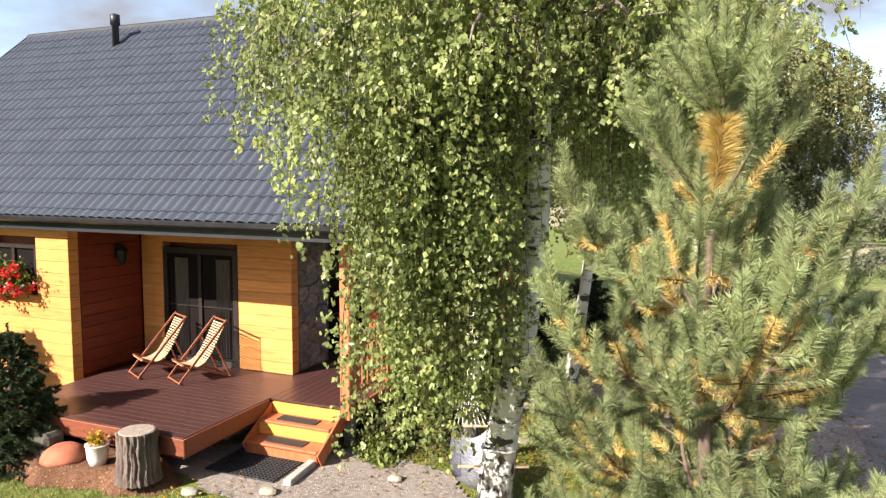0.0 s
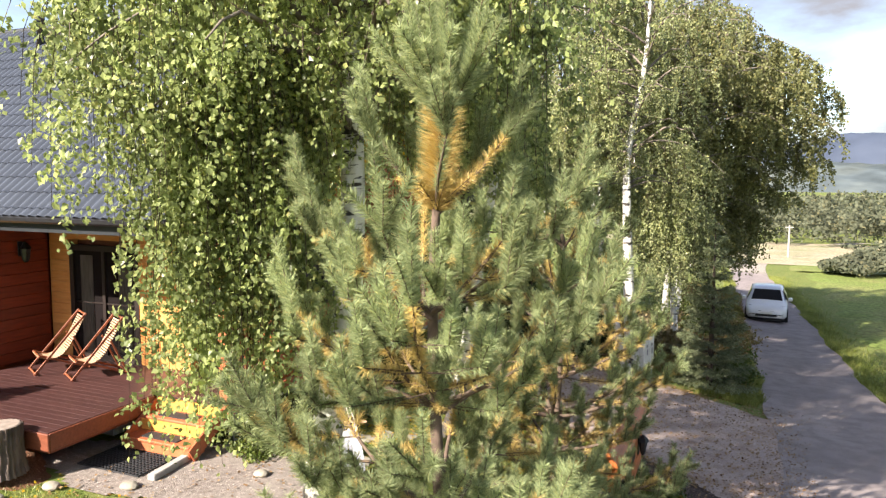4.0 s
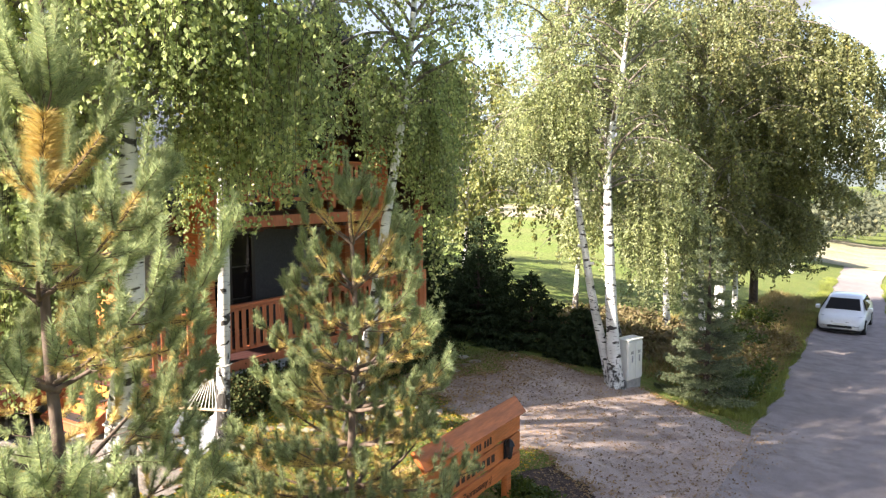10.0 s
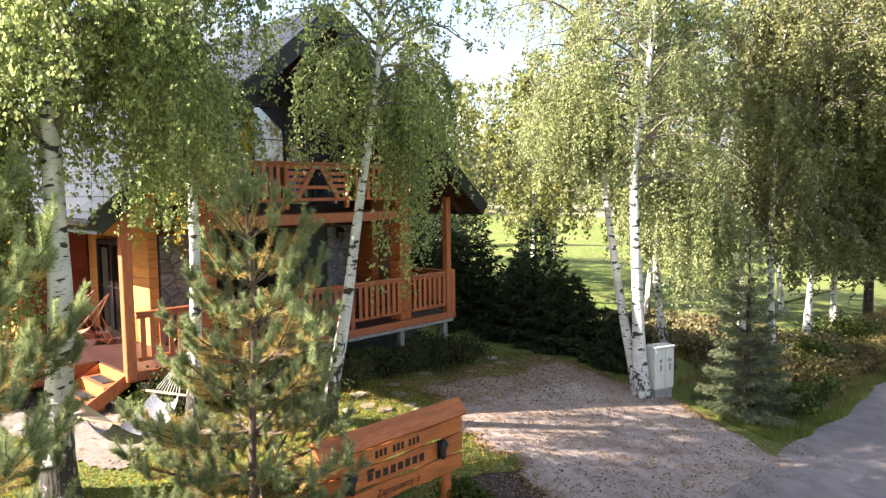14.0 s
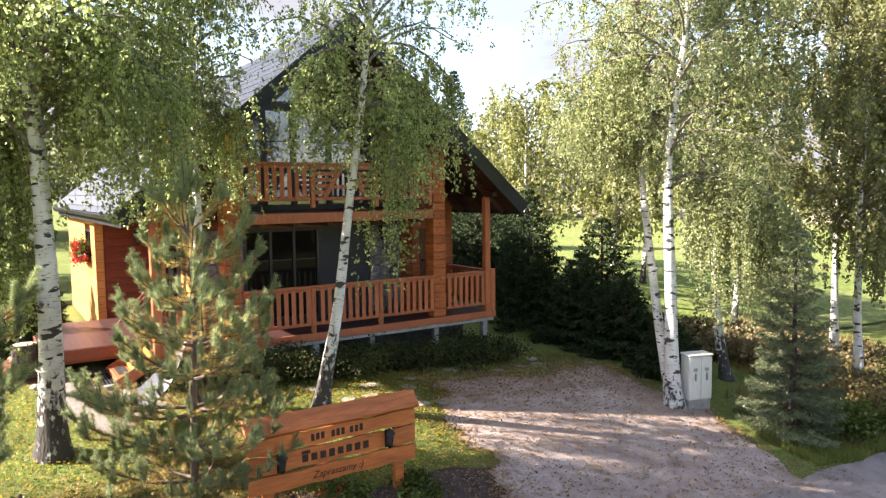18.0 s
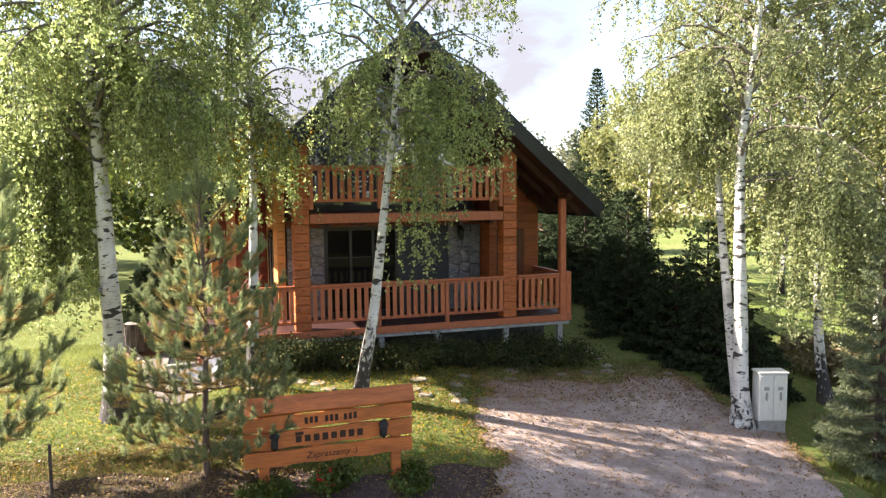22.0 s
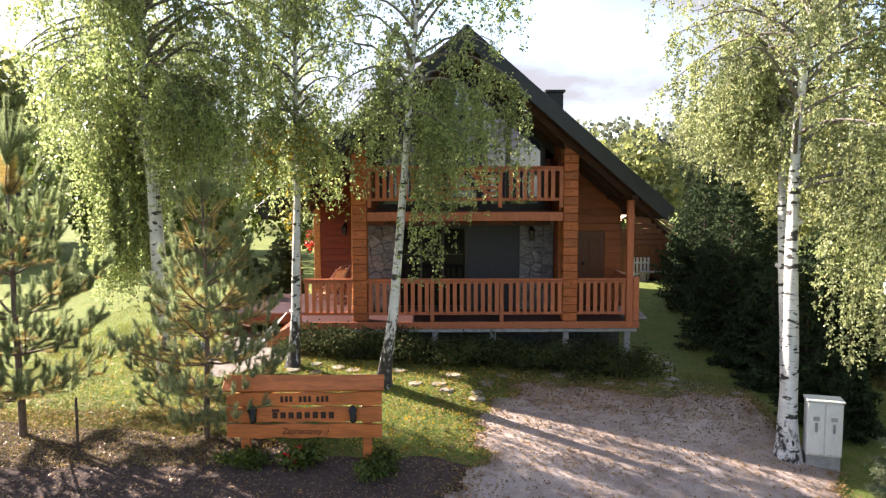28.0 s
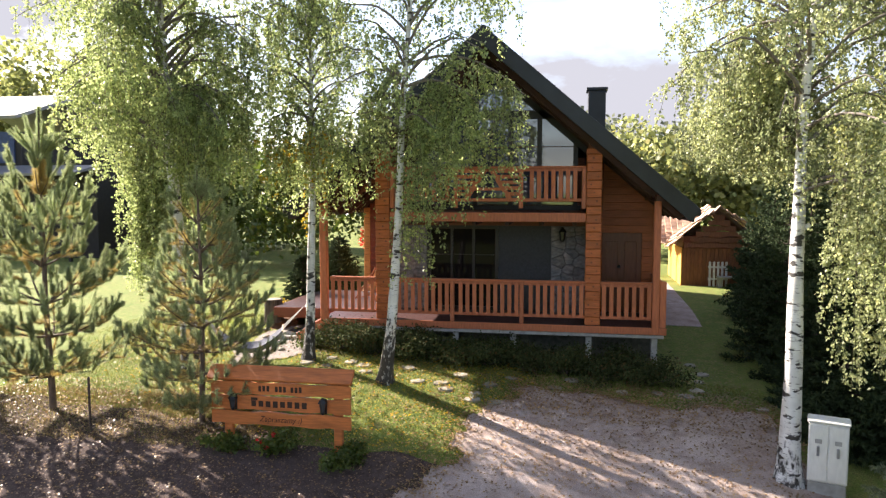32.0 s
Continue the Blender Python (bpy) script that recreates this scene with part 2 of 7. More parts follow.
PINE = (0.42, 0.112, 0.032)
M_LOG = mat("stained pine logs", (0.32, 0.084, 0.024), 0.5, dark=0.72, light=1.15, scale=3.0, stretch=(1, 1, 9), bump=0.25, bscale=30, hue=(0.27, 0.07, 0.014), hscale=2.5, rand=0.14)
# the same log stain twice: sunlit honey and shaded red, light put into colour
M_LOGSUN = mat("sun bleached honey logs", (0.61, 0.275, 0.080), 0.55, dark=0.84, light=1.1, scale=3.0, stretch=(1, 1, 9), bump=0.25, bscale=30, hue=(0.56, 0.228, 0.06), hscale=2.5, rand=0.14)
M_LOGSHADE = mat("deep red stained logs", (0.19, 0.029, 0.010), 0.5, dark=0.72, light=1.15, scale=3.0, stretch=(1, 1, 9), bump=0.25, bscale=30, hue=(0.165, 0.026, 0.009), hscale=2.5, rand=0.14)
M_LOGX = mat("stained pine log ends", PINE, 0.5, dark=0.7, light=1.15, scale=4.0, stretch=(1, 1, 7), bump=0.3, bscale=30, hue=(0.33, 0.09, 0.018), hscale=3, rand=0.16)
M_RAIL = mat("orange stained rail wood", (0.42, 0.125, 0.054), 0.45, dark=0.75, light=1.15, scale=5, stretch=(6, 6, 1), bump=0.15, bscale=40, rand=0.12)
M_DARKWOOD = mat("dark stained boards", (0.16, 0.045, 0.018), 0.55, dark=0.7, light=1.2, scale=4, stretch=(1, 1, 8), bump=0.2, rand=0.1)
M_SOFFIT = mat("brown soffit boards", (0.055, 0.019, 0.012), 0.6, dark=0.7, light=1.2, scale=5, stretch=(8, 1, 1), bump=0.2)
M_FASCIA = mat("red brown stained board", (0.17, 0.05, 0.025), 0.5, dark=0.75, light=1.15, scale=4, stretch=(1, 6, 6), bump=0.15)
M_DECK = mat("red brown oiled decking", (0.058, 0.026, 0.024), 0.40, dark=0.7, light=1.2, scale=4, stretch=(6, 6, 1), bump=0.15, bscale=30, rand=0.12)
M_YELLOW = mat("honey coloured new pine", (0.66, 0.30, 0.06), 0.5, dark=0.8, light=1.12, scale=5, stretch=(1, 6, 6), bump=0.15)
M_ROOF = mat("graphite metal roof tile", (0.052, 0.061, 0.080), 0.42, metal=0.1, dark=0.85, light=1.12, scale=2, bump=0.05, bscale=120, spec=0.5)
M_EDGE = mat("dark green grey flashing", (0.019, 0.022, 0.026), 0.45, metal=0.1, scale=3, bump=0.05)
M_GUTTER = mat("black gutter", (0.02, 0.02, 0.022), 0.3, metal=0.2, bump=0.0)
M_STONE = mat("blue grey flagstone", (0.155, 0.155, 0.165), 0.7, dark=0.55, light=1.5, scale=7, stretch=(1, 1, 2.2), bump=0.6, bscale=24, hue=(0.21, 0.185, 0.175), hscale=2, rand=0.25)
M_MORTAR = mat("grey mortar", (0.13, 0.125, 0.125), 0.95, bump=0.6)
M_CONC = mat("rough concrete", (0.33, 0.32, 0.30), 0.95, dark=0.75, light=1.15, scale=8, bump=0.6)
M_GLASS = glass_mat("dark window glass", (0.012, 0.010, 0.010), 0.08)
# the blue base adds painted sky reflection to what the glass mirrors
M_GLASSUP = glass_mat("sky mirroring gable glass", (0.055, 0.06, 0.10), 0.8, 1.9)
M_FRAME = mat("dark window frame", (0.022, 0.016, 0.014), 0.4, bump=0.05)
M_BLIND = mat("dark grey blind", (0.035, 0.036, 0.04), 0.6, scale=20, bump=0.1)
M_CURTAIN = mat("pale curtain", (0.20, 0.19, 0.18), 0.9, scale=3, stretch=(10, 10, 1), bump=0.3, bscale=12)
M_DOOR = mat("brown entrance door", (0.12, 0.035, 0.015), 0.4, dark=0.8, scale=4, stretch=(6, 6, 1), bump=0.1)
M_METAL = mat("black iron", (0.015, 0.015, 0.016), 0.45, metal=0.4, bump=0.1)
M_LAMPGLASS = mat("smoky lantern glass", (0.04, 0.04, 0.04), 0.15, bump=0.0)
M_BARK = birch_bark("birch bark")
M_BARKPALE = birch_bark("pale birch bark", 0.06, 0.9)
M_LIMB = mat("grey brown birch limbs", (0.185, 0.155, 0.13), 0.8, dark=0.5, light=1.2, scale=9, stretch=(2, 2, 2), bump=0.3)
M_TWIG = mat("brown birch twigs", (0.075, 0.05, 0.038), 0.8, bump=0.3)
M_PINEBARK = mat("pine bark", (0.125, 0.088, 0.066), 0.9, dark=0.5, light=1.3, scale=14, stretch=(1, 1, 0.4), bump=0.9, bscale=30)
M_FIRBARK = mat("spruce bark", (0.07, 0.05, 0.04), 0.95, dark=0.5, light=1.3, scale=14, bump=0.8)
M_LEAF = leaf_mat("birch leaves", (0.112, 0.144, 0.052), (0.345, 0.395, 0.155), (0.48, 0.45, 0.17), through=0.5, rough=0.36, amount=0.07, gain=1.65)
M_LEAF2 = leaf_mat("pale birch leaves", (0.142, 0.165, 0.073), (0.385, 0.415, 0.20), (0.46, 0.43, 0.18), through=0.46, rough=0.4, amount=0.10, gain=1.38)
M_LEAFB = leaf_mat("olive brown birch leaves", (0.112, 0.122, 0.05), (0.25, 0.26, 0.108), (0.36, 0.31, 0.10), through=0.46, amount=0.1)
M_LEAFM = leaf_mat("grey green birch leaves", (0.14, 0.16, 0.055), (0.31, 0.325, 0.115), (0.40, 0.34, 0.09), through=0.45, rough=0.4, amount=0.1, gain=1.2)
M_LEAFY = leaf_mat("yellowed birch leaves", (0.30, 0.24, 0.02), (0.50, 0.33, 0.02), (0.52, 0.25, 0.02), through=0.5)
M_LEAFD = leaf_mat("shade tree leaves", (0.045, 0.075, 0.012), (0.10, 0.13, 0.02), (0.2, 0.18, 0.03), through=0.35, amount=0.1)
M_NEEDLE = leaf_mat("pine needles", (0.165, 0.205, 0.098), (0.375, 0.43, 0.222), (0.46, 0.44, 0.19), through=0.44, rough=0.6, amount=0.12, gain=1.2, spec=0.12)
M_NEEDLEY = leaf_mat("yellow pine needles", (0.47, 0.335, 0.10), (0.60, 0.47, 0.17), (0.34, 0.21, 0.09), through=0.3, amount=0.25)
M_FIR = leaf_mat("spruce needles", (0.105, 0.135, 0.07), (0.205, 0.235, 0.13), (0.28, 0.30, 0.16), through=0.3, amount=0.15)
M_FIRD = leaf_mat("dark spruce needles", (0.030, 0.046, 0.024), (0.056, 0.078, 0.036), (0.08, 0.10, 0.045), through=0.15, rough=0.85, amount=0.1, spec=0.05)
M_SHRUB = leaf_mat("shrub leaves", (0.028, 0.040, 0.016), (0.065, 0.075, 0.026), (0.13, 0.07, 0.03), through=0.15, rough=0.85, amount=0.1, spec=0.1)
# paled grey green: haze over the far woods is mixed into these leaves
M_FARHAZE = leaf_mat("far mixed wood", (0.115, 0.13, 0.085), (0.165, 0.177, 0.112), (0.25, 0.235, 0.125), through=0.5, rough=0.9, amount=0.12)
M_GRASS = leaf_mat("grass blades", (0.14, 0.18, 0.040), (0.25, 0.275, 0.062), (0.38, 0.33, 0.11), through=0.4, amount=0.15)
M_BRACKEN = leaf_mat("rusting bracken fronds", (0.145, 0.12, 0.06), (0.225, 0.175, 0.09), (0.13, 0.14, 0.05), through=0.35, amount=0.25)
M_DRYGRASS = leaf_mat("dry grass blades", (0.17, 0.13, 0.05), (0.28, 0.20, 0.08), (0.14, 0.15, 0.03), through=0.4, amount=0.2)
M_RED = leaf_mat("red geranium petals", (0.55, 0.012, 0.015), (0.62, 0.02, 0.02), (0.5, 0.03, 0.05), through=0.3)
M_FALLEN = leaf_mat("fallen leaves", (0.19, 0.11, 0.05), (0.31, 0.20, 0.085), (0.14, 0.07, 0.035), through=0.2, amount=0.4)
M_LAWN = ground_mat("lawn", (0.095, 0.138, 0.032), (0.135, 0.175, 0.042), (0.18, 0.18, 0.06), 0.35, 5, 55, 0.7, (0.40, 0.32, 0.10), 0.82)
M_FIELD = ground_mat("mown field", (0.13, 0.175, 0.04), (0.155, 0.195, 0.05), (0.18, 0.19, 0.065), 0.03, 0.3, 6, 0.3)
M_STUBBLE = ground_mat("pale stubble field", (0.32, 0.275, 0.19), (0.36, 0.305, 0.215), (0.24, 0.24, 0.13), 0.02, 0.2, 4, 0.3)
M_ROAD = ground_mat("worn asphalt road", (0.245, 0.21, 0.205), (0.30, 0.258, 0.248), (0.21, 0.178, 0.17), 0.3, 2.2, 90, 0.3, grain=(0.75, 1.2))
# paler lane copy: the sun on its far part is put into colour
M_SUNROAD = ground_mat("pale gravel road", (0.30, 0.27, 0.23), (0.36, 0.32, 0.27), (0.25, 0.22, 0.19), 0.4, 4, 60, 0.35)
M_DRIVE = ground_mat("gravel drive with fallen leaves", (0.34, 0.27, 0.24), (0.45, 0.37, 0.335), (0.28, 0.21, 0.18), 0.28, 2.2, 60, 0.45, (0.34, 0.215, 0.13), 0.84, grain=(0.74, 1.2))
M_VERGE = ground_mat("brown verge with needles", (0.076, 0.055, 0.050), (0.098, 0.071, 0.063), (0.058, 0.040, 0.034), 0.7, 8, 55, 1.0, (0.24, 0.155, 0.09), 0.74)
M_GRAVEL = ground_mat("light gravel path", (0.25, 0.22, 0.195), (0.20, 0.17, 0.15), (0.30, 0.262, 0.235), 1.0, 12, 150, 0.6, (0.48, 0.43, 0.385), 0.62, grain=(0.7, 1.25))
M_MULCH = ground_mat("brown bark mulch", (0.15, 0.075, 0.045), (0.19, 0.10, 0.06), (0.11, 0.055, 0.03), 1.0, 12, 60, 1.0, (0.32, 0.2, 0.12), 0.6)
M_SLAB = mat("pale stepping stone", (0.27, 0.25, 0.20), 0.9, dark=0.7, light=1.15, scale=8, bump=0.7, bscale=30, rand=0.2)
M_WHITE = mat("white painted cabinet", (0.70, 0.69, 0.64), 0.45, dark=0.9, light=1.05, scale=5, stretch=(3, 3, 1), bump=0.05)
M_CARWHITE = mat("white car paint", (0.75, 0.75, 0.76), 0.15, dark=0.97, light=1.02, bump=0.0, spec=0.6)
M_TYRE = mat("black rubber", (0.015, 0.015, 0.015), 0.8, bump=0.2)
M_ALU = mat("wheel alloy", (0.4, 0.4, 0.42), 0.3, metal=0.8, bump=0.0)
M_HEADLIGHT = mat("headlight lens", (0.35, 0.36, 0.38), 0.08, bump=0.0, spec=0.8)
M_CANE = mat("pale wood slats", (0.42, 0.29, 0.185), 0.6, scale=6, bump=0.1, rand=0.1)
M_CHAIRFRAME = mat("red brown chair frame", (0.26, 0.08, 0.035), 0.5, bump=0.1)
M_ROPE = mat("pale cotton rope", (0.55, 0.52, 0.48), 0.9, scale=40, bump=0.5)
M_CLOTH = mat("blue white hammock cloth", (0.23, 0.235, 0.27), 0.95, dark=0.55, light=1.4, scale=16, stretch=(1, 3, 1), bump=0.3)
M_STUMP = mat("grey brown stump bark", (0.112, 0.086, 0.074), 0.95, dark=0.45, light=1.5, scale=10, stretch=(1, 1, 0.25), bump=1.0, bscale=18)
M_STUMPTOP = mat("weathered sawn stump top", (0.25, 0.205, 0.17), 0.9, dark=0.75, scale=14, bump=0.4)
M_TERRA = mat("terracotta", (0.33, 0.11, 0.06), 0.8, bump=0.2)
M_PAIL = mat("white enamel pot", (0.62, 0.6, 0.56), 0.5, bump=0.1)
M_MATR = mat("black rubber mat", (0.02, 0.021, 0.024), 0.7, bump=0.3, bscale=90)
M_SIGN = mat("orange sign planks", (0.46, 0.132, 0.033), 0.5, dark=0.75, light=1.15, scale=5, stretch=(8, 1, 8), bump=0.2, hue=(0.34, 0.10, 0.025), hscale=1.2, rand=0.1)
M_INK = mat("burnt lettering", (0.03, 0.012, 0.006), 0.7, bump=0.0)
M_DARKSTONE = mat("dark mossy stone", (0.09, 0.085, 0.07), 0.95, dark=0.6, light=1.3, scale=9, bump=0.8)
M_SHINGLE = mat("weathered wood shingle", (0.52, 0.35, 0.25), 0.85, dark=0.65, light=1.2, scale=6, bump=0.5, rand=0.25)
M_HUT = mat("brown hut boards", (0.20, 0.075, 0.03), 0.7, dark=0.7, scale=5, stretch=(6, 6, 1), bump=0.2, rand=0.15)
M_HUTY = mat("yellow hut wall", (0.62, 0.34, 0.07), 0.6, dark=0.8, scale=5, stretch=(6, 6, 1), bump=0.2)
M_BLACKWOOD = mat("blackened timber", (0.018, 0.015, 0.014), 0.7, scale=5, bump=0.2)
M_TIN = mat("grey corrugated tin", (0.20, 0.20, 0.21), 0.45, metal=0.1, bump=0.1)
M_BLUE = mat("blue painted boards", (0.035, 0.055, 0.13), 0.6, bump=0.1)
# blue grey base colours put the haze of distance into the hills
M_HAZEHILL = mat("wooded mountain", (0.070, 0.085, 0.118), 1.0, dark=0.75, light=1.2, scale=0.004, bump=0.0, hue=(0.06, 0.078, 0.12), hscale=0.0015, spec=0.0)
M_HAZEHILL2 = mat("near wooded hill", (0.085, 0.105, 0.115), 1.0, dark=0.7, light=1.25, scale=0.02, bump=0.0, hue=(0.115, 0.13, 0.12), hscale=0.006, spec=0.0)

# ---------------------------------------------------------------- mesh helpers


def quick(name, verts, faces, material, smooth=False, parent=None, label=""):
    """An object from numpy arrays: verts (n, 3), faces (m, k)."""
    verts, faces = np.asarray(verts, np.float32), np.asarray(faces, np.int32)
    me = bpy.data.meshes.new(name)
    k = faces.shape[1]
    me.vertices.add(len(verts))
    me.vertices.foreach_set("co", verts.ravel())
    me.loops.add(faces.size)
    me.loops.foreach_set("vertex_index", faces.ravel())
    me.polygons.add(len(faces))
    me.polygons.foreach_set("loop_start", np.arange(0, faces.size, k, dtype=np.int32))
    me.polygons.foreach_set("use_smooth", np.full(len(faces), smooth))
    me.update(calc_edges=True)
    me.materials.append(material)
    ob = new(name, me)
    ob.parent = parent
    if label:
        ob["label"] = label
    return ob


def part(name, bm, material, parent=None, label="", smooth=False):
    """Links a bmesh as one mesh object under a thing or a part."""
    me = bpy.data.meshes.new(name)
    bm.normal_update()
    bm.to_mesh(me)
    bm.free()
    me.materials.append(material)
    if smooth:
        me.polygons.foreach_set("use_smooth", np.full(len(me.polygons), True))
    ob = new(name, me)
    ob.parent = parent
    if label:
        ob["label"] = label
    return ob


def again(ob, parent, m):
    """One more object on the same mesh."""
    o = new(ob.name.split(".")[0], ob.data)
    o.parent = parent
    o.matrix_basis = m
    return o


def thing(name, label, category, at=(0, 0, 0), turn=0, group="", kind=""):
    e = new(name)
    e.empty_display_size = 0.1
    e.matrix_basis = pose(*at, 0, 0, turn)
    return tagged(e, label, category, group, kind)


def box(bm, x0, x1, y0, y1, z0, z1, bevel=0.0):
    """Adds an axis-aligned box, with bevelled edges where asked."""
    r = bmesh.ops.create_cube(bm, size=1)
    vs = r["verts"]
    bmesh.ops.transform(bm, matrix=Matrix.LocRotScale(((x0 + x1) / 2, (y0 + y1) / 2, (z0 + z1) / 2), None, (abs(x1 - x0), abs(y1 - y0), abs(z1 - z0))), verts=vs)
    if bevel:
        es = list({e for v in vs for e in v.link_edges})
        bmesh.ops.bevel(bm, geom=es, offset=bevel, segments=1, affect="EDGES")
    return bm


def boxed(x0, x1, y0, y1, z0, z1, bevel=0.0):
    return box(bmesh.new(), x0, x1, y0, y1, z0, z1, bevel)


def bar(bm, a, b, w, h, bevel=0.0):
    """Adds a beam of section w x h from a to b (h nearest to upright)."""
    a, b = Vector(a), Vector(b)
    d = b - a
    q = d.to_track_quat("X", "Z").to_matrix().to_4x4()
    r = bmesh.ops.create_cube(bm, size=1)
    vs = r["verts"]
    bmesh.ops.transform(bm, matrix=Matrix.Translation((a + b) / 2) @ q @ Matrix.Diagonal((d.length, w, h, 1)), verts=vs)
    if bevel:
        es = list({e for v in vs for e in v.link_edges})
        bmesh.ops.bevel(bm, geom=es, offset=bevel, segments=1, affect="EDGES")
    return bm


def barred(a, b, w, h, bevel=0.0):
    return bar(bmesh.new(), a, b, w, h, bevel)


def lathe(bm, rings, n=20, at=(0, 0, 0), close=True):
    """Adds a turned body from (radius, height) rings."""
    loops = []
    for r, z in rings:
        loops.append([bm.verts.new((at[0] + r * math.cos(2 * math.pi * i / n), at[1] + r * math.sin(2 * math.pi * i / n), at[2] + z)) for i in range(n)])
    for u, v in zip(loops, loops[1:]):
        for i in range(n):
            bm.faces.new((u[i], u[(i + 1) % n], v[(i + 1) % n], v[i]))
    if close:
        bm.faces.new(loops[0][::-1])
        bm.faces.new(loops[-1])
    return bm


def tubes(paths, sides=6):
    """Vertices and quads of tapered tubes. paths: list of (points (n, 3), radii (n))."""
    V, F, base = [], [], 0
    ang = np.arange(sides) * 2 * np.pi / sides
    for pts, rad in paths:
        pts, rad = np.asarray(pts, float), np.asarray(rad, float)
        d = np.gradient(pts, axis=0)
        d /= np.linalg.norm(d, axis=1, keepdims=True) + 1e-9
        up = np.where(np.abs(d[:, 2:3]) > 0.9, [[1.0, 0, 0]], [[0, 0, 1.0]])
        u = np.cross(d, up)
        u /= np.linalg.norm(u, axis=1, keepdims=True) + 1e-9
        w = np.cross(d, u)
        ring = pts[:, None] + rad[:, None, None] * (np.cos(ang)[None, :, None] * u[:, None] + np.sin(ang)[None, :, None] * w[:, None])
        V.append(ring.reshape(-1, 3))
        n = len(pts)
        i = np.arange(n - 1)[:, None] * sides
        j = np.arange(sides)[None]
        k = (np.arange(sides) + 1)[None] % sides
        F.append(np.stack([i + j, i + k, i + sides + k, i + sides + j], -1).reshape(-1, 4) + base)
        base += n * sides
    return np.concatenate(V), np.concatenate(F)


def ss(a, b, x):
    u = np.clip((x - a) / (b - a), 0, 1)
    return u * u * (3 - 2 * u)


def gz(x, y):
    """Height of the ground."""
    x, y = np.asarray(x, float), np.asarray(y, float)
    fall = 0.07 * (np.clip(y, 9, 25) - 9)
    return 1.05 - 0.95 * ss(-3.5, 4, x) - fall * ss(-12, -5, x) - 0.035 * np.clip(y - 25, 0, 200) * ss(-30, -8, x) + 0.2 * ss(-8, -18, x)


def sheet(name, xs, ys, material, lift=0.0, keep=None, rough=0.0, parent=None):
    """A sheet that lies on the ground over the grid xs, ys."""
    X, Y = np.meshgrid(xs, ys)
    Z = gz(X, Y) + lift
    if rough:
        Z = Z + rough * (np.sin(X * 1.7 + 2 * np.sin(Y * 0.9)) + np.sin(Y * 2.3 + 1.5 * np.sin(X * 1.1))) * 0.5
    V = np.stack([X, Y, Z], -1).reshape(-1, 3)
    nx = len(xs)
    i = (np.arange(len(ys) - 1)[:, None] * nx + np.arange(nx - 1)[None]).ravel()
    F = np.stack([i, i + 1, i + nx + 1, i + nx], -1)
    if keep is not None:
        c = V[F].mean(1)
        F = F[keep(c[:, 0], c[:, 1])]
    return quick(name, V, F, material, True, parent)


def wob(y, seed=0.0):
    return 0.18 * np.sin(y * 0.9 + seed) + 0.10 * np.sin(y * 2.3 + 2 * seed) + 0.05 * np.sin(y * 5.1 + seed)

# ---------------------------------------------------------------- ground, road, drive, fields
R = np.random.default_rng(7)
xs = np.concatenate([np.linspace(-3000, -60, 24), np.linspace(-55, -16, 22), np.linspace(-15, 16, 90), np.linspace(18, 60, 20), np.linspace(70, 3000, 24)])
ys = np.concatenate([np.linspace(-3000, -40, 20), np.linspace(-36, -4, 18), np.linspace(-3, 40, 110), np.linspace(42, 110, 36), np.linspace(120, 3000, 26)])
tagged(sheet("ground", xs, ys, M_LAWN), "sloping lawn with fallen leaves round the house", "ground", kind="structure")
ROADY = np.concatenate([np.linspace(-60, 60, 160), np.linspace(61, 82, 14)])


def strip(name, left, right, ys_, n, material, lift, tuck=False):
    """A strip between two curves x = left(y), right(y); tuck sinks its near edge and ends into the ground."""
    Y = np.repeat(ys_[:, None], n, 1)
    u = np.linspace(0, 1, n)[None]
    X = left(ys_)[:, None] * (1 - u) + right(ys_)[:, None] * u
    rise = np.full(X.shape, lift)
    if tuck:
        rise[:, 0] = rise[-1] = -0.08
    V = np.stack([X, Y, gz(X, Y) + rise], -1).reshape(-1, 3)
    i = (np.arange(len(ys_) - 1)[:, None] * n + np.arange(n - 1)[None]).ravel()
    return quick(name, V, np.stack([i, i + 1, i + n + 1, i + n], -1), material, True)


def road_l(y):
    return 2.72 - 0.022 * np.clip(y - 18, 0, 99) + 0.4 * wob(y) - 0.0


def road_r(y):
    return 5.6 - 0.028 * np.clip(y - 22, 0, 99) + 0.4 * wob(y, 2.0)


tagged(strip("road", road_l, road_r, ROADY, 9, M_ROAD, 0.035), "worn purple grey asphalt lane with dappled shade", "road", kind="structure")
yy = np.linspace(62, 150, 60)
tagged(strip("road_bend", lambda y: 1.7 + 0.0035 * (y - 62) ** 2, lambda y: 4.5 + 0.0036 * (y - 62) ** 2, yy, 5, M_SUNROAD, 0.045), "lane bending through the fields in a painted sunlit tone", "road", kind="structure")
tagged(strip("verge", lambda y: 0.55 - 0.85 * (1 - ss(8.0, 10.2, y)) + wob(y, 1.0), lambda y: 2.75 + 0 * y, np.linspace(-12, 13.2, 130), 12, M_VERGE, 0.025), "brown road shoulder strewn with needles and leaves", "verge", kind="structure")


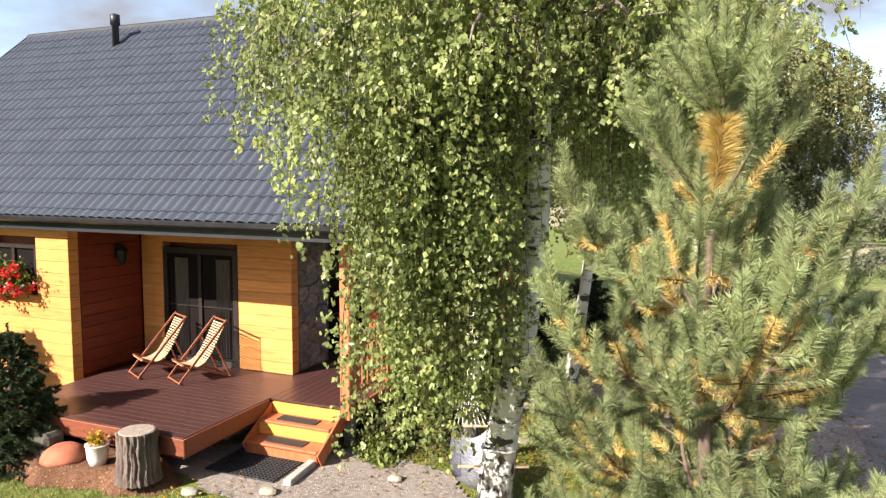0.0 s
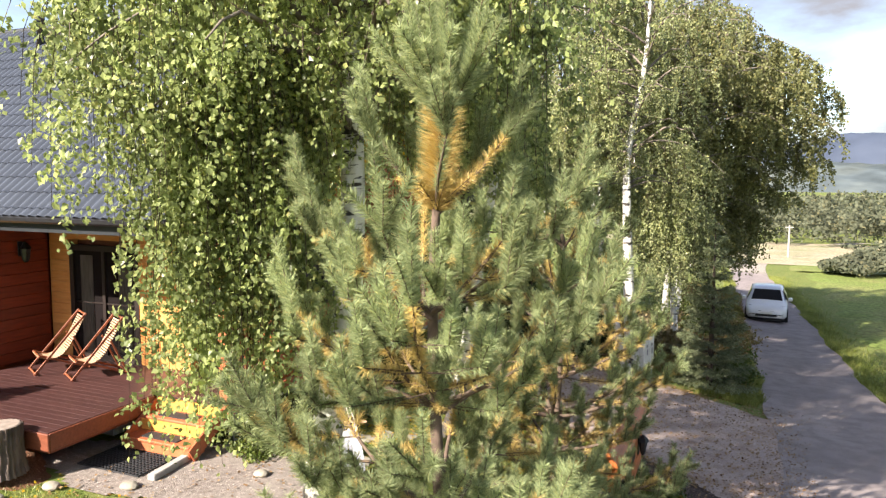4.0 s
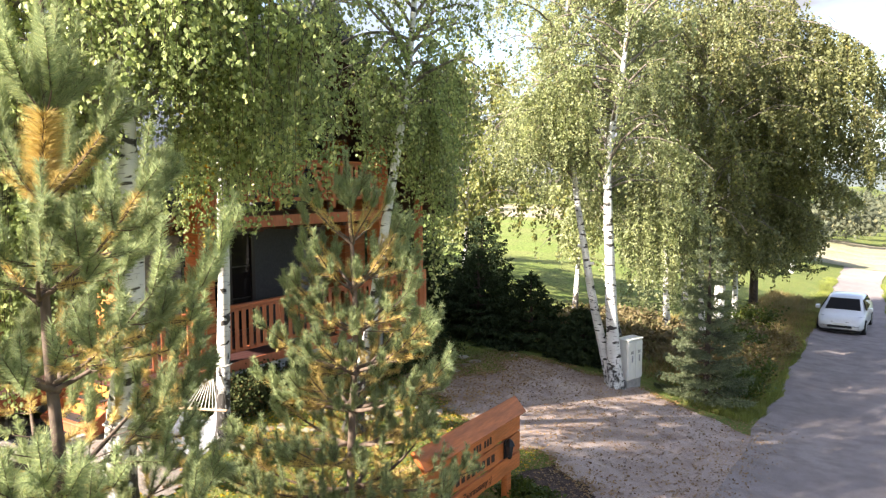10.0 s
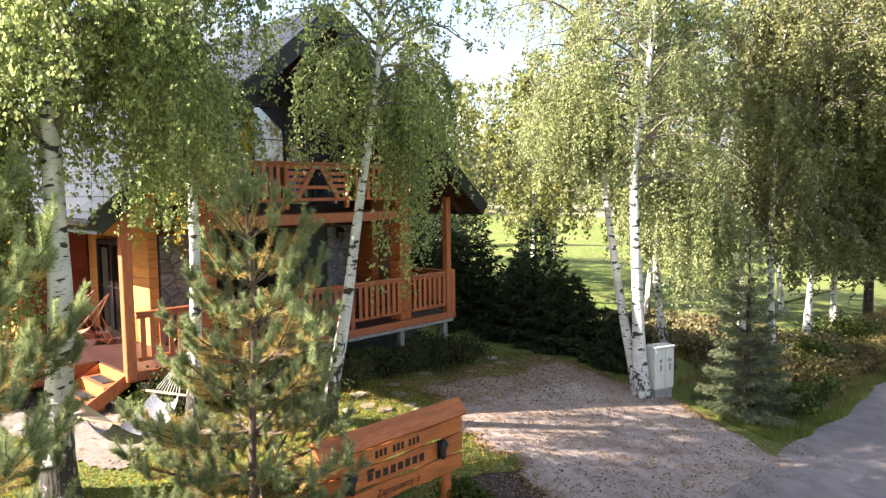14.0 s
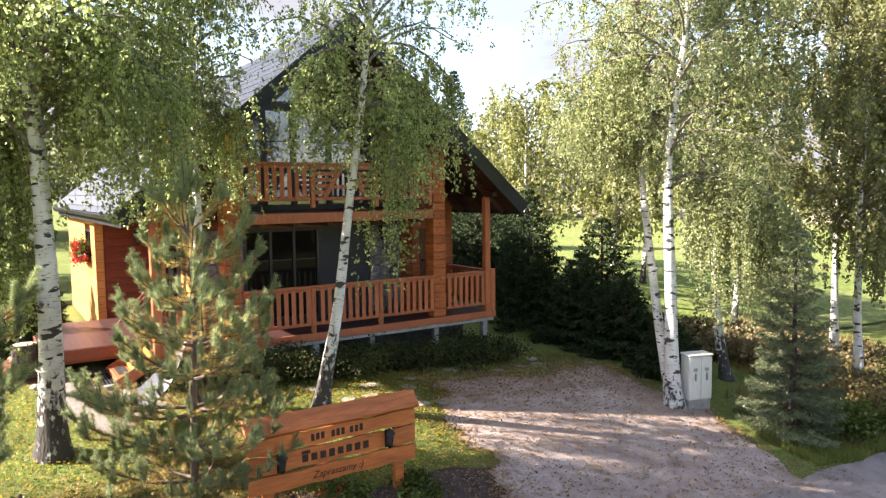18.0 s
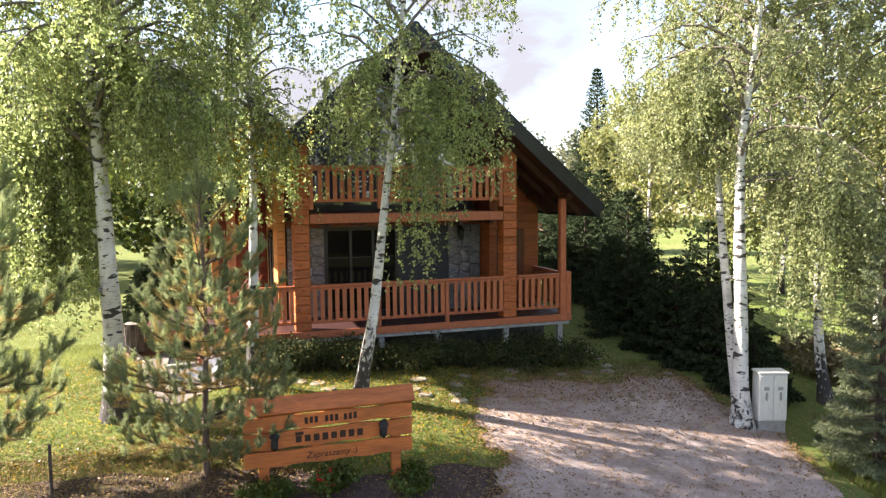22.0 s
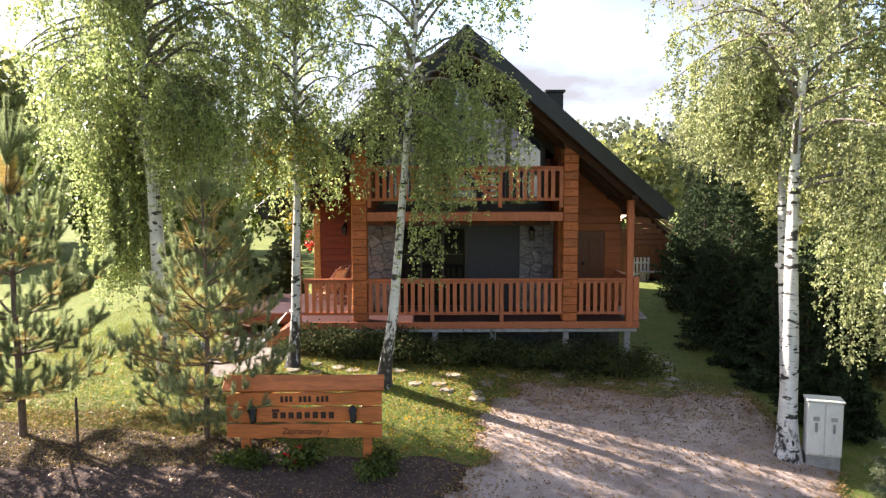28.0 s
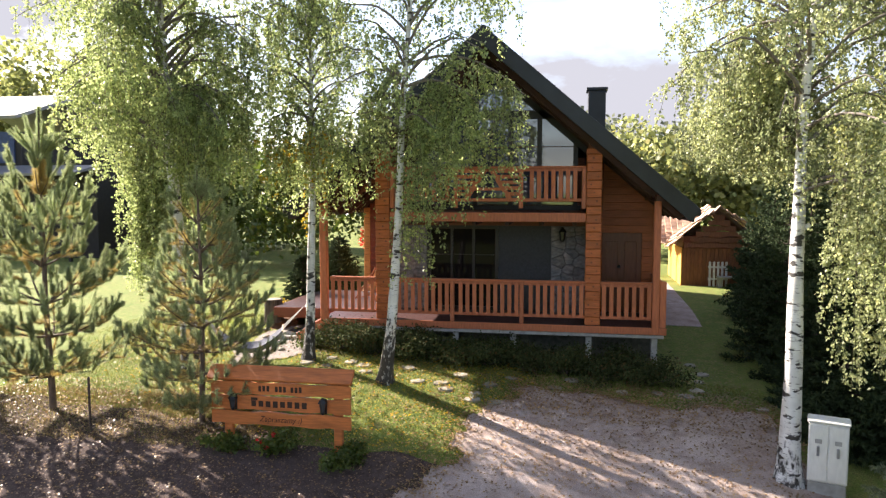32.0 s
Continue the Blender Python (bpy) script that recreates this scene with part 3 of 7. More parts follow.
def drive_keep(x, y):
    edge_l = 12.35 + 0.5 * (-x + 0.6) * 0.95 + wob(x, 0.4) * 1.5 + 0.09 * np.sin(7.3 * x) + 0.05 * np.sin(17 * x + 1)
    edge_r = 18.75 + wob(x * 1.3, 1.2) * 0.8 - 0.25 * np.clip(x, 0, 3)
    edge_b = -3.05 + 0.10 * (y - 15.5) ** 2 * 0.35 + wob(y * 1.2, 3.0) * 1.5 + 0.10 * np.sin(5.7 * y) + 0.05 * np.sin(15 * y)
    return (y > edge_l) & (y < edge_r) & (x > edge_b)


tagged(sheet("drive", np.arange(-4.4, 2.9, 0.06), np.arange(11.0, 19.6, 0.06), M_DRIVE, 0.03, drive_keep), "gravel drive scattered with brown birch leaves", "drive", kind="structure")


def gravel_keep(x, y):
    return (((x + 5.0) / 2.3) ** 2 + ((y - 7.75) / 0.95) ** 2 < 1 + 0.25 * np.sin(3 * x) * np.sin(4 * y)) | ((x < -3.9) & (x > -6.3) & (y > 7) & (y < 8.7))


tagged(sheet("gravel_path", np.arange(-7.6, -2.2, 0.08), np.arange(6.2, 9.2, 0.08), M_GRAVEL, 0.025, gravel_keep), "light gravel strip below the deck steps", "path", kind="structure")
MULCH_Z = 1.25                      # top of the mulch mound along the deck
mx, my = np.meshgrid(np.linspace(-11.0, -6.2, 90), np.linspace(5.5, 7.2, 40), indexing="ij")
md = np.sqrt(((mx + 8.5) / 2.35) ** 2 + ((my - 6.8) / 0.74) ** 2) * (1 + 0.08 * np.sin(4 * mx + 3 * my) + 0.05 * np.sin(11 * mx))
mz = np.minimum(gz(mx, my) + 0.34 * (1 - ss(0.55, 1.0, md)) - 0.03, MULCH_Z + 0.012 * np.sin(23 * mx) * np.sin(19 * my))
mi = (np.arange(89)[:, None] * 40 + np.arange(39)[None]).ravel()
tagged(quick("mulch_bed", np.stack([mx, my, mz], -1).reshape(-1, 3), np.stack([mi, mi + 40, mi + 41, mi + 1], -1), M_MULCH, True), "brown bark mulch mound along the deck", "flower bed", kind="structure")
tagged(sheet("back_path", np.arange(-17, -9.4, 0.2), np.arange(17.5, 18.7, 0.1), M_DRIVE, 0.025, lambda x, y: y > 17.4 + wob(x) * 0.6), "gravel path beside the house", "path", kind="structure")
tagged(sheet("field", np.concatenate([np.linspace(-400, -60, 20), np.linspace(-55, -3.5, 40)]), np.linspace(25.5, 74, 46), M_FIELD, 0.06, lambda x, y: y > 25.8 + 0.02 * x + wob(x)), "bright green mown meadow", "field", kind="structure")
tagged(strip("field_east", lambda y: 6.3 + wob(y) * 1.5 + 0.02 * np.abs(y - 20), lambda y: 60 + 0 * y, np.linspace(-60, 66, 180), 60, M_FIELD, 0.12, True), "green meadow beside the lane", "field", kind="structure")
tagged(strip("field_far_east", lambda y: 60.05 + 0 * y, lambda y: 500 + 0 * y, np.linspace(-60, 74, 60), 30, M_FIELD, 0.12), "green meadow farther off", "field", kind="structure")
tagged(strip("field_bend", lambda y: 5.9 + 0.0036 * (y - 62) ** 2, lambda y: 60 + 0 * y, np.linspace(66.1, 74, 12), 40, M_FIELD, 0.12, True), "meadow inside the bend of the lane", "field", kind="structure")
tagged(sheet("stubble", np.concatenate([np.linspace(-500, -60, 16), np.linspace(-50, 80, 50), np.linspace(90, 600, 20)]), np.linspace(74.2, 125, 30), M_STUBBLE, 0.05), "pale stubble field before the woods", "field", kind="structure")


def hill(name, cx, cy, length, width, height, material, seed, label, turn=0.0):
    """A far wooded ridge."""
    n, m = 90, 26
    u = np.linspace(-1, 1, n)[:, None]
    v = np.linspace(-1, 1, m)[None]
    env = np.clip(1 - np.abs(u) ** 1.8, 0, 1) * np.clip(1 - v ** 2, 0, 1)
    h = height * env * (0.86 + 0.10 * np.sin(5 * u + seed) + 0.06 * np.sin(11 * u + 2 * seed) + 0.05 * np.sin(23 * u + 4 * v))
    h = h + 6 * np.sin(60 * u + 3 * v) * np.sin(41 * u + 9 * v) * env
    X, Y = u * length + 0 * v, v * width + 0 * u
    c, s = math.cos(turn), math.sin(turn)
    V = np.stack([cx + c * X - s * Y, cy + s * X + c * Y, h - 12], -1).reshape(-1, 3)
    i = (np.arange(n - 1)[:, None] * m + np.arange(m - 1)[None]).ravel()
    return tagged(quick(name, V, np.stack([i, i + m, i + m + 1, i + 1], -1), material, True), label, "hill", kind="structure")


hill("backdrop_mountain", 900, 2500, 1300, 500, 285, M_HAZEHILL, 1.0, "far wooded mountain with haze put into its blue", -0.1)
hill("backdrop_hill", 60, 1500, 1500, 300, 62, M_HAZEHILL2, 3.0, "lower wooded hill before the mountain")
hill("backdrop_ridge", -1700, 700, 1500, 300, 60, M_HAZEHILL2, 5.0, "low wooded ridge behind the house", 1.3)

# ---------------------------------------------------------------- the house
DZ = 1.70
RIDGE_Y, RIDGE_Z, EAVE_Z = 12.74, 8.45, 4.42
EAVE_L, EAVE_R = 8.02, 17.42
XF, XB = -4.35, -16.3
SL = (RIDGE_Z - EAVE_Z) / (RIDGE_Y - EAVE_L)
SR = (RIDGE_Z - EAVE_Z) / (EAVE_R - RIDGE_Y)
house = thing("house", "orange stained log house with a steep graphite metal roof and porch", "house", (0, 0, 0))


def under(y):
    """Underside of the roof at y."""
    return RIDGE_Z - (SL * (RIDGE_Y - y) if y < RIDGE_Y else SR * (y - RIDGE_Y)) - 0.26


def log_wall(name, axis, a0, a1, at, z0, z1, holes=(), thick=0.2, face=1, step=0.198, label="", top=None, stain=None):
    """A wall of squared logs along an axis; every log is a piece. top: height of the roof above a place along the wall."""
    core = bmesh.new()
    logs = []
    z = z0
    while z < z1 - 0.03:
        zt = min(z + step, z1)
        spans = [(a0, a1)]
        if top:
            ins = [a for a in np.linspace(a0, a1, 60) if top(a) > zt - 0.02]
            spans = [(min(ins), max(ins))] if ins else []
        for h0, h1, hz0, hz1 in holes:
            if zt > hz0 + 0.02 and z < hz1 - 0.02:
                cut = []
                for s0, s1 in spans:
                    if h0 > s0 + 0.02:
                        cut.append((s0, min(h0, s1)))
                    if h1 < s1 - 0.02:
                        cut.append((max(h1, s0), s1))
                spans = [s for s in cut if s[1] - s[0] > 0.03]
        for s0, s1 in spans:
            c0, c1 = (at - thick / 2 + 0.03, at + thick / 2 - 0.03)
            if axis == "x":
                box(core, s0 + 0.004, s1 - 0.004, c0, c1, z, zt)
                logs.append((s0, s1, at - thick / 2, at + thick / 2, z, zt))
            else:
                box(core, c0, c1, s0 + 0.004, s1 - 0.004, z, zt)
                logs.append((at - thick / 2, at + thick / 2, s0, s1, z, zt))
        z = zt
    bmesh.ops.remove_doubles(core, verts=core.verts, dist=0.002)
    wall = part(name, core, M_DARKWOOD, house, label)
    for x0, x1, y0, y1, b0, b1 in logs:
        part("log", boxed(x0, x1, y0, y1, b0 + 0.0015, b1 - 0.0015, 0.007), stain or M_LOG, wall)
    return wall


# south walls take the sunlit log tone, the recess wall the shaded one
log_wall("side_wall", "x", -16.0, -9.97, 8.38, 1.25, 4.34, [(-11.85, -10.72, 3.12, 3.88)], label="log wall in a painted sunlit tone", stain=M_LOGSUN)
log_wall("recess_wall", "y", 8.49, 9.8, -10.07, DZ, 5.6, top=under, label="log wall beside the deck in a painted shaded tone", stain=M_LOGSHADE)
log_wall("porch_wall", "x", -9.96, -6.7, 9.92, DZ, 5.5, [(-9.45, -7.8, 0, 3.78)], label="log wall in a painted sunlit tone with glazed double door", stain=M_LOGSUN)
log_wall("porch_wall_right", "x", -7.2, -6.1, 15.27, DZ, 6.0, label="log wall end on the porch")
log_wall("door_wall", "y", 15.40, 17.0, -7.08, 1.2, 5.9, [(15.57, 16.57, 0, 3.78)], top=under, label="log wall with brown door")
log_wall("far_side_wall", "x", -16.0, -7.2, 16.92, 0.9, 4.5, label="shaded log wall")
log_wall("gable_wall", "y", 8.5, 16.8, -16.0, 0.9, 8.2, top=under, label="rear log gable")
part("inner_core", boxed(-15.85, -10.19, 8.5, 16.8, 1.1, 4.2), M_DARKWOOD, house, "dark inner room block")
part("plinth", boxed(-16.0, -6.9, 8.36, 16.9, 0.2, 1.24), M_CONC, house, "rough concrete plinth")
# stacked log pillars at the porch front
for y0 in (10.04, 15.10):
    pil = part("log_pillar", boxed(-5.31, -5.04, y0 + 0.04, y0 + 0.31, DZ, under(y0 + 0.17) + 0.05), M_DARKWOOD, house, "pillar of stacked squared log ends")
    z, i = DZ, 0
    top = min(under(y0), under(y0 + 0.35)) - 0.02
    while z < top - 0.05:
        zt = min(z + 0.2, top)
        d = 0.012 * ((i * 7) % 3)
        part("log_end", boxed(-5.35 - d, -5.0 + d * 0.6, y0 - 0.3 * d, y0 + 0.35, z + 0.003, zt - 0.003, 0.012), M_LOGX, pil)
        if zt - z > 0.15:
            ky, kz = y0 + 0.17 + 0.09 * math.sin(i * 2.3), (z + zt) / 2 + 0.02 * math.sin(i * 5.1)
            kn = part("knot", lathe(bmesh.new(), [(0.022 + 0.008 * math.sin(i * 3.7), 0.0), (0.016, 0.004)], 9), M_DARKWOOD, pil)
            kn.matrix_basis = pose(-5.0 + d * 0.6 - 0.001, ky, kz, 0, 90, 0)
        z, i = zt, i + 1

# roof: slabs, soffit, sheets of pressed tile, flashings, gutters
TILE_U, TILE_V = 0.185, 0.36


def slope_point(side, x, s, h=0.0):
    """A point of the roof: s metres down the slope from the ridge, h above it."""
    k = SL if side < 0 else SR
    c = math.cos(math.atan(k))
    return (x, RIDGE_Y + side * (s * c + h * k * c), RIDGE_Z - s * k * c + h * c)


def tile_sheet(side, width, length):
    """One long pressed sheet: waves across, a step every tile course."""
    nu = int(round(width / TILE_U)) * 8
    nv = int(length / TILE_V) + 1
    U = np.linspace(0, width, nu + 1)
    rows = []
    for j in range(nv):
        for f, hh in ((0.0, 0.016), (0.93, 0.006), (0.999, 0.0)):
            rows.append((min((j + f) * TILE_V, length), hh))
    rows.sort()
    k = SL if side < 0 else SR
    c = math.cos(math.atan(k))
    V = []
    for n_, (s, hh) in enumerate(rows):
        ph = (U / TILE_U) % 1.0
        w = 0.046 * (0.5 - 0.5 * np.cos(2 * np.pi * ph)) ** 0.7
        bow = 0.02 * np.abs(np.sin(np.pi * ph)) if n_ % 3 else 0.0
        h = 0.03 + w - hh + 0.028
        ss_ = s + bow
        V.append(np.stack([U, side * (ss_ * c + h * k * c), -ss_ * k * c + h * c], -1))
    V = np.concatenate(V)
    m = len(U)
    i = (np.arange(len(rows) - 1)[:, None] * m + np.arange(m - 1)[None]).ravel()
    F = np.stack([i, i + 1, i + m + 1, i + m], -1) if side > 0 else np.stack([i, i + m, i + m + 1, i + 1], -1)
    return V, F


for side, eave in ((-1, EAVE_L), (1, EAVE_R)):
    k = SL if side < 0 else SR
    length = abs(eave - RIDGE_Y) / math.cos(math.atan(k)) + 0.08
    bm = bmesh.new()
    a, b = slope_point(side, XF, 0), slope_point(side, XF, length)
    vs = []
    for x in (XB + 0.02, XF - 0.02):
        for s, h in ((0, 0), (length - 0.06, 0), (length - 0.06, -0.2), (0, -0.2)):
            p = slope_point(side, x, s, h)
            vs.append(bm.verts.new(p if s else (p[0], RIDGE_Y, RIDGE_Z if h == 0 else RIDGE_Z - 0.2 / math.cos(math.atan(k)))))
    for f in ((0, 1, 2, 3), (7, 6, 5, 4), (0, 4, 5, 1), (1, 5, 6, 2), (2, 6, 7, 3), (3, 7, 4, 0)):
        bm.faces.new([vs[i] for i in f])
    bmesh.ops.recalc_face_normals(bm, faces=bm.faces)
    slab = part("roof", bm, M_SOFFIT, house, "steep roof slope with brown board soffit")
    V, F = tile_sheet(side, TILE_U * 6, length)
    first = None
    x = XB
    while x < XF - 0.3:
        if first is None:
            first = quick("roof_sheet", V, F, M_ROOF, False, slab)
            first.location = (x, RIDGE_Y, RIDGE_Z)
        else:
            o = again(first, slab, pose(x, RIDGE_Y, RIDGE_Z))
            if x + TILE_U * 6 > XF:
                o.scale = ((XF - x) / (TILE_U * 6), 1, 1)
        x += TILE_U * 6
    for x in (XF, XB):
        part("verge_board", barred(slope_point(side, x, -0.02, -0.08), slope_point(side, x, length, -0.08), 0.05, 0.34, 0.008), M_EDGE, house, "dark verge flashing")
    part("gutter", barred((XB, eave + side * 0.06, EAVE_Z - 0.06), (XF, eave + side * 0.06, EAVE_Z - 0.06), 0.13, 0.11, 0.03), M_GUTTER, house, "dark half round gutter")
    part("fascia", barred((XB, eave - side * 0.04, EAVE_Z - 0.15), (XF, eave - side * 0.04, EAVE_Z - 0.15), 0.03, 0.2), M_EDGE, house)
    for x in np.arange(XB + 0.5, XF, 0.9):
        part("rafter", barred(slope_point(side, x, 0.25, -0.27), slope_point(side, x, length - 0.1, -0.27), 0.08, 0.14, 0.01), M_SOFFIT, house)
part("ridge_cap", lathe(bmesh.new(), [(0.11, XB), (0.11, XF)], 14), M_EDGE, house).matrix_basis = pose(0, RIDGE_Y, RIDGE_Z + 0.01, 0, 90, 0)

# vent pipe and chimney
vent = part("vent_pipe", lathe(bmesh.new(), [(0.075, 0), (0.075, 0.45), (0.105, 0.46), (0.105, 0.68), (0.06, 0.7)], 18), M_EDGE, house, "dark roof vent pipe", True)
vent.location = (-12.75, 12.05, 7.93)
chim = part("chimney", boxed(-8.95, -8.35, 15.2, 15.67, 5.4, 7.62, 0.01), M_EDGE, house, "dark clad chimney stack")
part("chimney_cap", boxed(-9.0, -8.3, 15.15, 15.72, 7.62, 7.70, 0.012), M_EDGE, chim)

# windows and doors
def window(name, axis, at, a0, a1, z0, z1, cols, rows, glass, face, label, fw=0.07, parent=None):
    """A framed window in the plane axis = at, from a0 to a1 along the wall; every pane is a piece."""
    def bx(p0, p1, b0, b1, d0, d1, bev=0.0):
        lo, hi = sorted((at + face * d0, at + face * d1))
        return boxed(lo, hi, p0, p1, b0, b1, bev) if axis == "x" else boxed(p0, p1, lo, hi, b0, b1, bev)
    w = part(name, bx(a0, a1, z0, z0 + fw, -0.05, 0.05), M_FRAME, parent or house, label)
    part("head", bx(a0, a1, z1 - fw, z1, -0.05, 0.05), M_FRAME, w)
    part("jamb", bx(a0, a0 + fw, z0 + fw, z1 - fw, -0.05, 0.05), M_FRAME, w)
    part("jamb", bx(a1 - fw, a1, z0 + fw, z1 - fw, -0.05, 0.05), M_FRAME, w)
    cw, rh = (a1 - a0 - 2 * fw) / cols, (z1 - z0 - 2 * fw) / rows
    for i in range(1, cols):
        part("mullion", bx(a0 + fw + i * cw - 0.035, a0 + fw + i * cw + 0.035, z0 + fw, z1 - fw, -0.04, 0.045), M_FRAME, w)
    for j in range(1, rows):
        for i in range(cols):
            part("glazing_bar", bx(a0 + fw + i * cw + 0.036, a0 + fw + (i + 1) * cw - 0.036, z0 + fw + j * rh - 0.012, z0 + fw + j * rh + 0.012, -0.02, 0.03), M_FRAME, w)
    for i in range(cols):
        for j in range(rows):
            part("pane", bx(a0 + fw + i * cw + 0.01, a0 + fw + (i + 1) * cw - 0.01, z0 + fw + j * rh + 0.005, z0 + fw + (j + 1) * rh - 0.005, -0.012, 0.006), glass, w)
    return w


window("terrace_door", "y", 9.86, -9.45, -7.8, DZ, 3.78, 2, 2, M_GLASS, -1, "dark glazed double door behind the deckchairs", 0.1)
window("side_window", "y", 8.34, -11.85, -10.72, 3.12, 3.88, 2, 1, M_GLASS, -1, "small dark window with flower box", 0.06)
for c0, c1 in ((-9.2, -8.9), (-8.28, -7.98)):
    bm = bmesh.new()
    cols_ = [[bm.verts.new((c0 + (c1 - c0) * j / 24, 9.835 + 0.012 * math.sin(j * 1.4), z)) for z in (DZ + 0.15, 3.6)] for j in range(25)]
    for p, q in zip(cols_, cols_[1:]):
        bm.faces.new((p[0], q[0], q[1], p[1]))
    bmesh.ops.solidify(bm, geom=bm.faces[:], thickness=0.004)
    part("curtain", bm, M_CURTAIN, house, "pale pleated curtain in the door", True)
FX = -6.8
window("living_window", "x", FX, 10.98, 12.9, DZ, 3.95, 3, 3, M_GLASS, 1, "wide dark porch window with brown frame", 0.09)
part("blind", boxed(FX - 0.03, FX + 0.02, 12.9, 14.26, DZ, 3.95), M_BLIND, house, "dark grey closed blind over the window")
part("window_head", boxed(FX - 0.1, FX + 0.06, 10.06, 15.1, 3.95, 4.14), M_DARKWOOD, house, "dark beam above the porch window")
part("front_door", boxed(-7.06, -6.99, 15.57, 16.57, DZ, 3.78, 0.01), M_DOOR, house, "brown panelled wooden door")
part("door_knob", lathe(bmesh.new(), [(0.02, 0), (0.045, 0.03), (0.02, 0.07)], 10), M_METAL, house).matrix_basis = pose(-6.99, 16.0, 2.9, 0, 90, 0)
for y in (15.57, 16.50):
    part("door_panel", boxed(-6.985, -6.97, y + 0.08 if y < 16 else y - 0.36, y + 0.40 if y < 16 else y - 0.06, 1.95, 3.55, 0.006), M_DOOR, house)

# stone piers on the porch: crazy paving, every slab a piece
def cells(seeds, x0, x1, y0, y1):
    """The rectangle cut into the areas nearest to each seed."""
    out = []
    for i, (px, py) in enumerate(seeds):
        poly = [(x0, y0), (x1, y0), (x1, y1), (x0, y1)]
        for j, (qx, qy) in enumerate(seeds):
            if i == j:
                continue
            mx_, my_, nx_, ny_ = (px + qx) / 2, (py + qy) / 2, qx - px, qy - py
            side_of = [(x - mx_) * nx_ + (y - my_) * ny_ for x, y in poly]
            kept = []
            for k in range(len(poly)):
                (ax, ay), (bx_, by_) = poly[k], poly[(k + 1) % len(poly)]
                da, db = side_of[k], side_of[(k + 1) % len(poly)]
                if da <= 0:
                    kept.append((ax, ay))
                if da * db < 0:
                    f = da / (da - db)
                    kept.append((ax + f * (bx_ - ax), ay + f * (by_ - ay)))
            poly = kept
            if len(poly) < 3:
                break
        out.append(poly)
    return out


for y0, y1 in ((10.06, 10.98), (14.26, 15.16)):
    pier = part("stone_pier", boxed(FX - 0.15, FX + 0.05, y0, y1, 1.1, 3.95), M_MORTAR, house, "pier clad in irregular blue grey flagstones")
    seeds = [(y0 + (i + 0.5 + R.uniform(-0.42, 0.42)) * (y1 - y0) / 3, DZ + (j + 0.5 + R.uniform(-0.42, 0.42)) * 0.25) for i in range(3) for j in range(9)]
    for poly in cells(seeds, y0, y1, DZ, 3.94):
        if len(poly) < 3:
            continue
        cy_, cz_ = sum(p[0] for p in poly) / len(poly), sum(p[1] for p in poly) / len(poly)
        bm = bmesh.new()
        d_ = FX + 0.062 + R.uniform(0.0, 0.03)
        rings = []
        for depth, sc_ in ((FX + 0.02, 0.95), (d_, 0.94), (d_ + 0.012, 0.86)):
            rings.append([bm.verts.new((depth, cy_ + (py - cy_) * sc_, cz_ + (pz - cz_) * sc_)) for py, pz in poly])
        for ra, rb in zip(rings, rings[1:]):
            for k in range(len(poly)):
                bm.faces.new((ra[k], ra[(k + 1) % len(poly)], rb[(k + 1) % len(poly)], rb[k]))
        bm.faces.new(rings[-1])
        bmesh.ops.recalc_face_normals(bm, faces=bm.faces)
        part("stone", bm, M_STONE, pier)

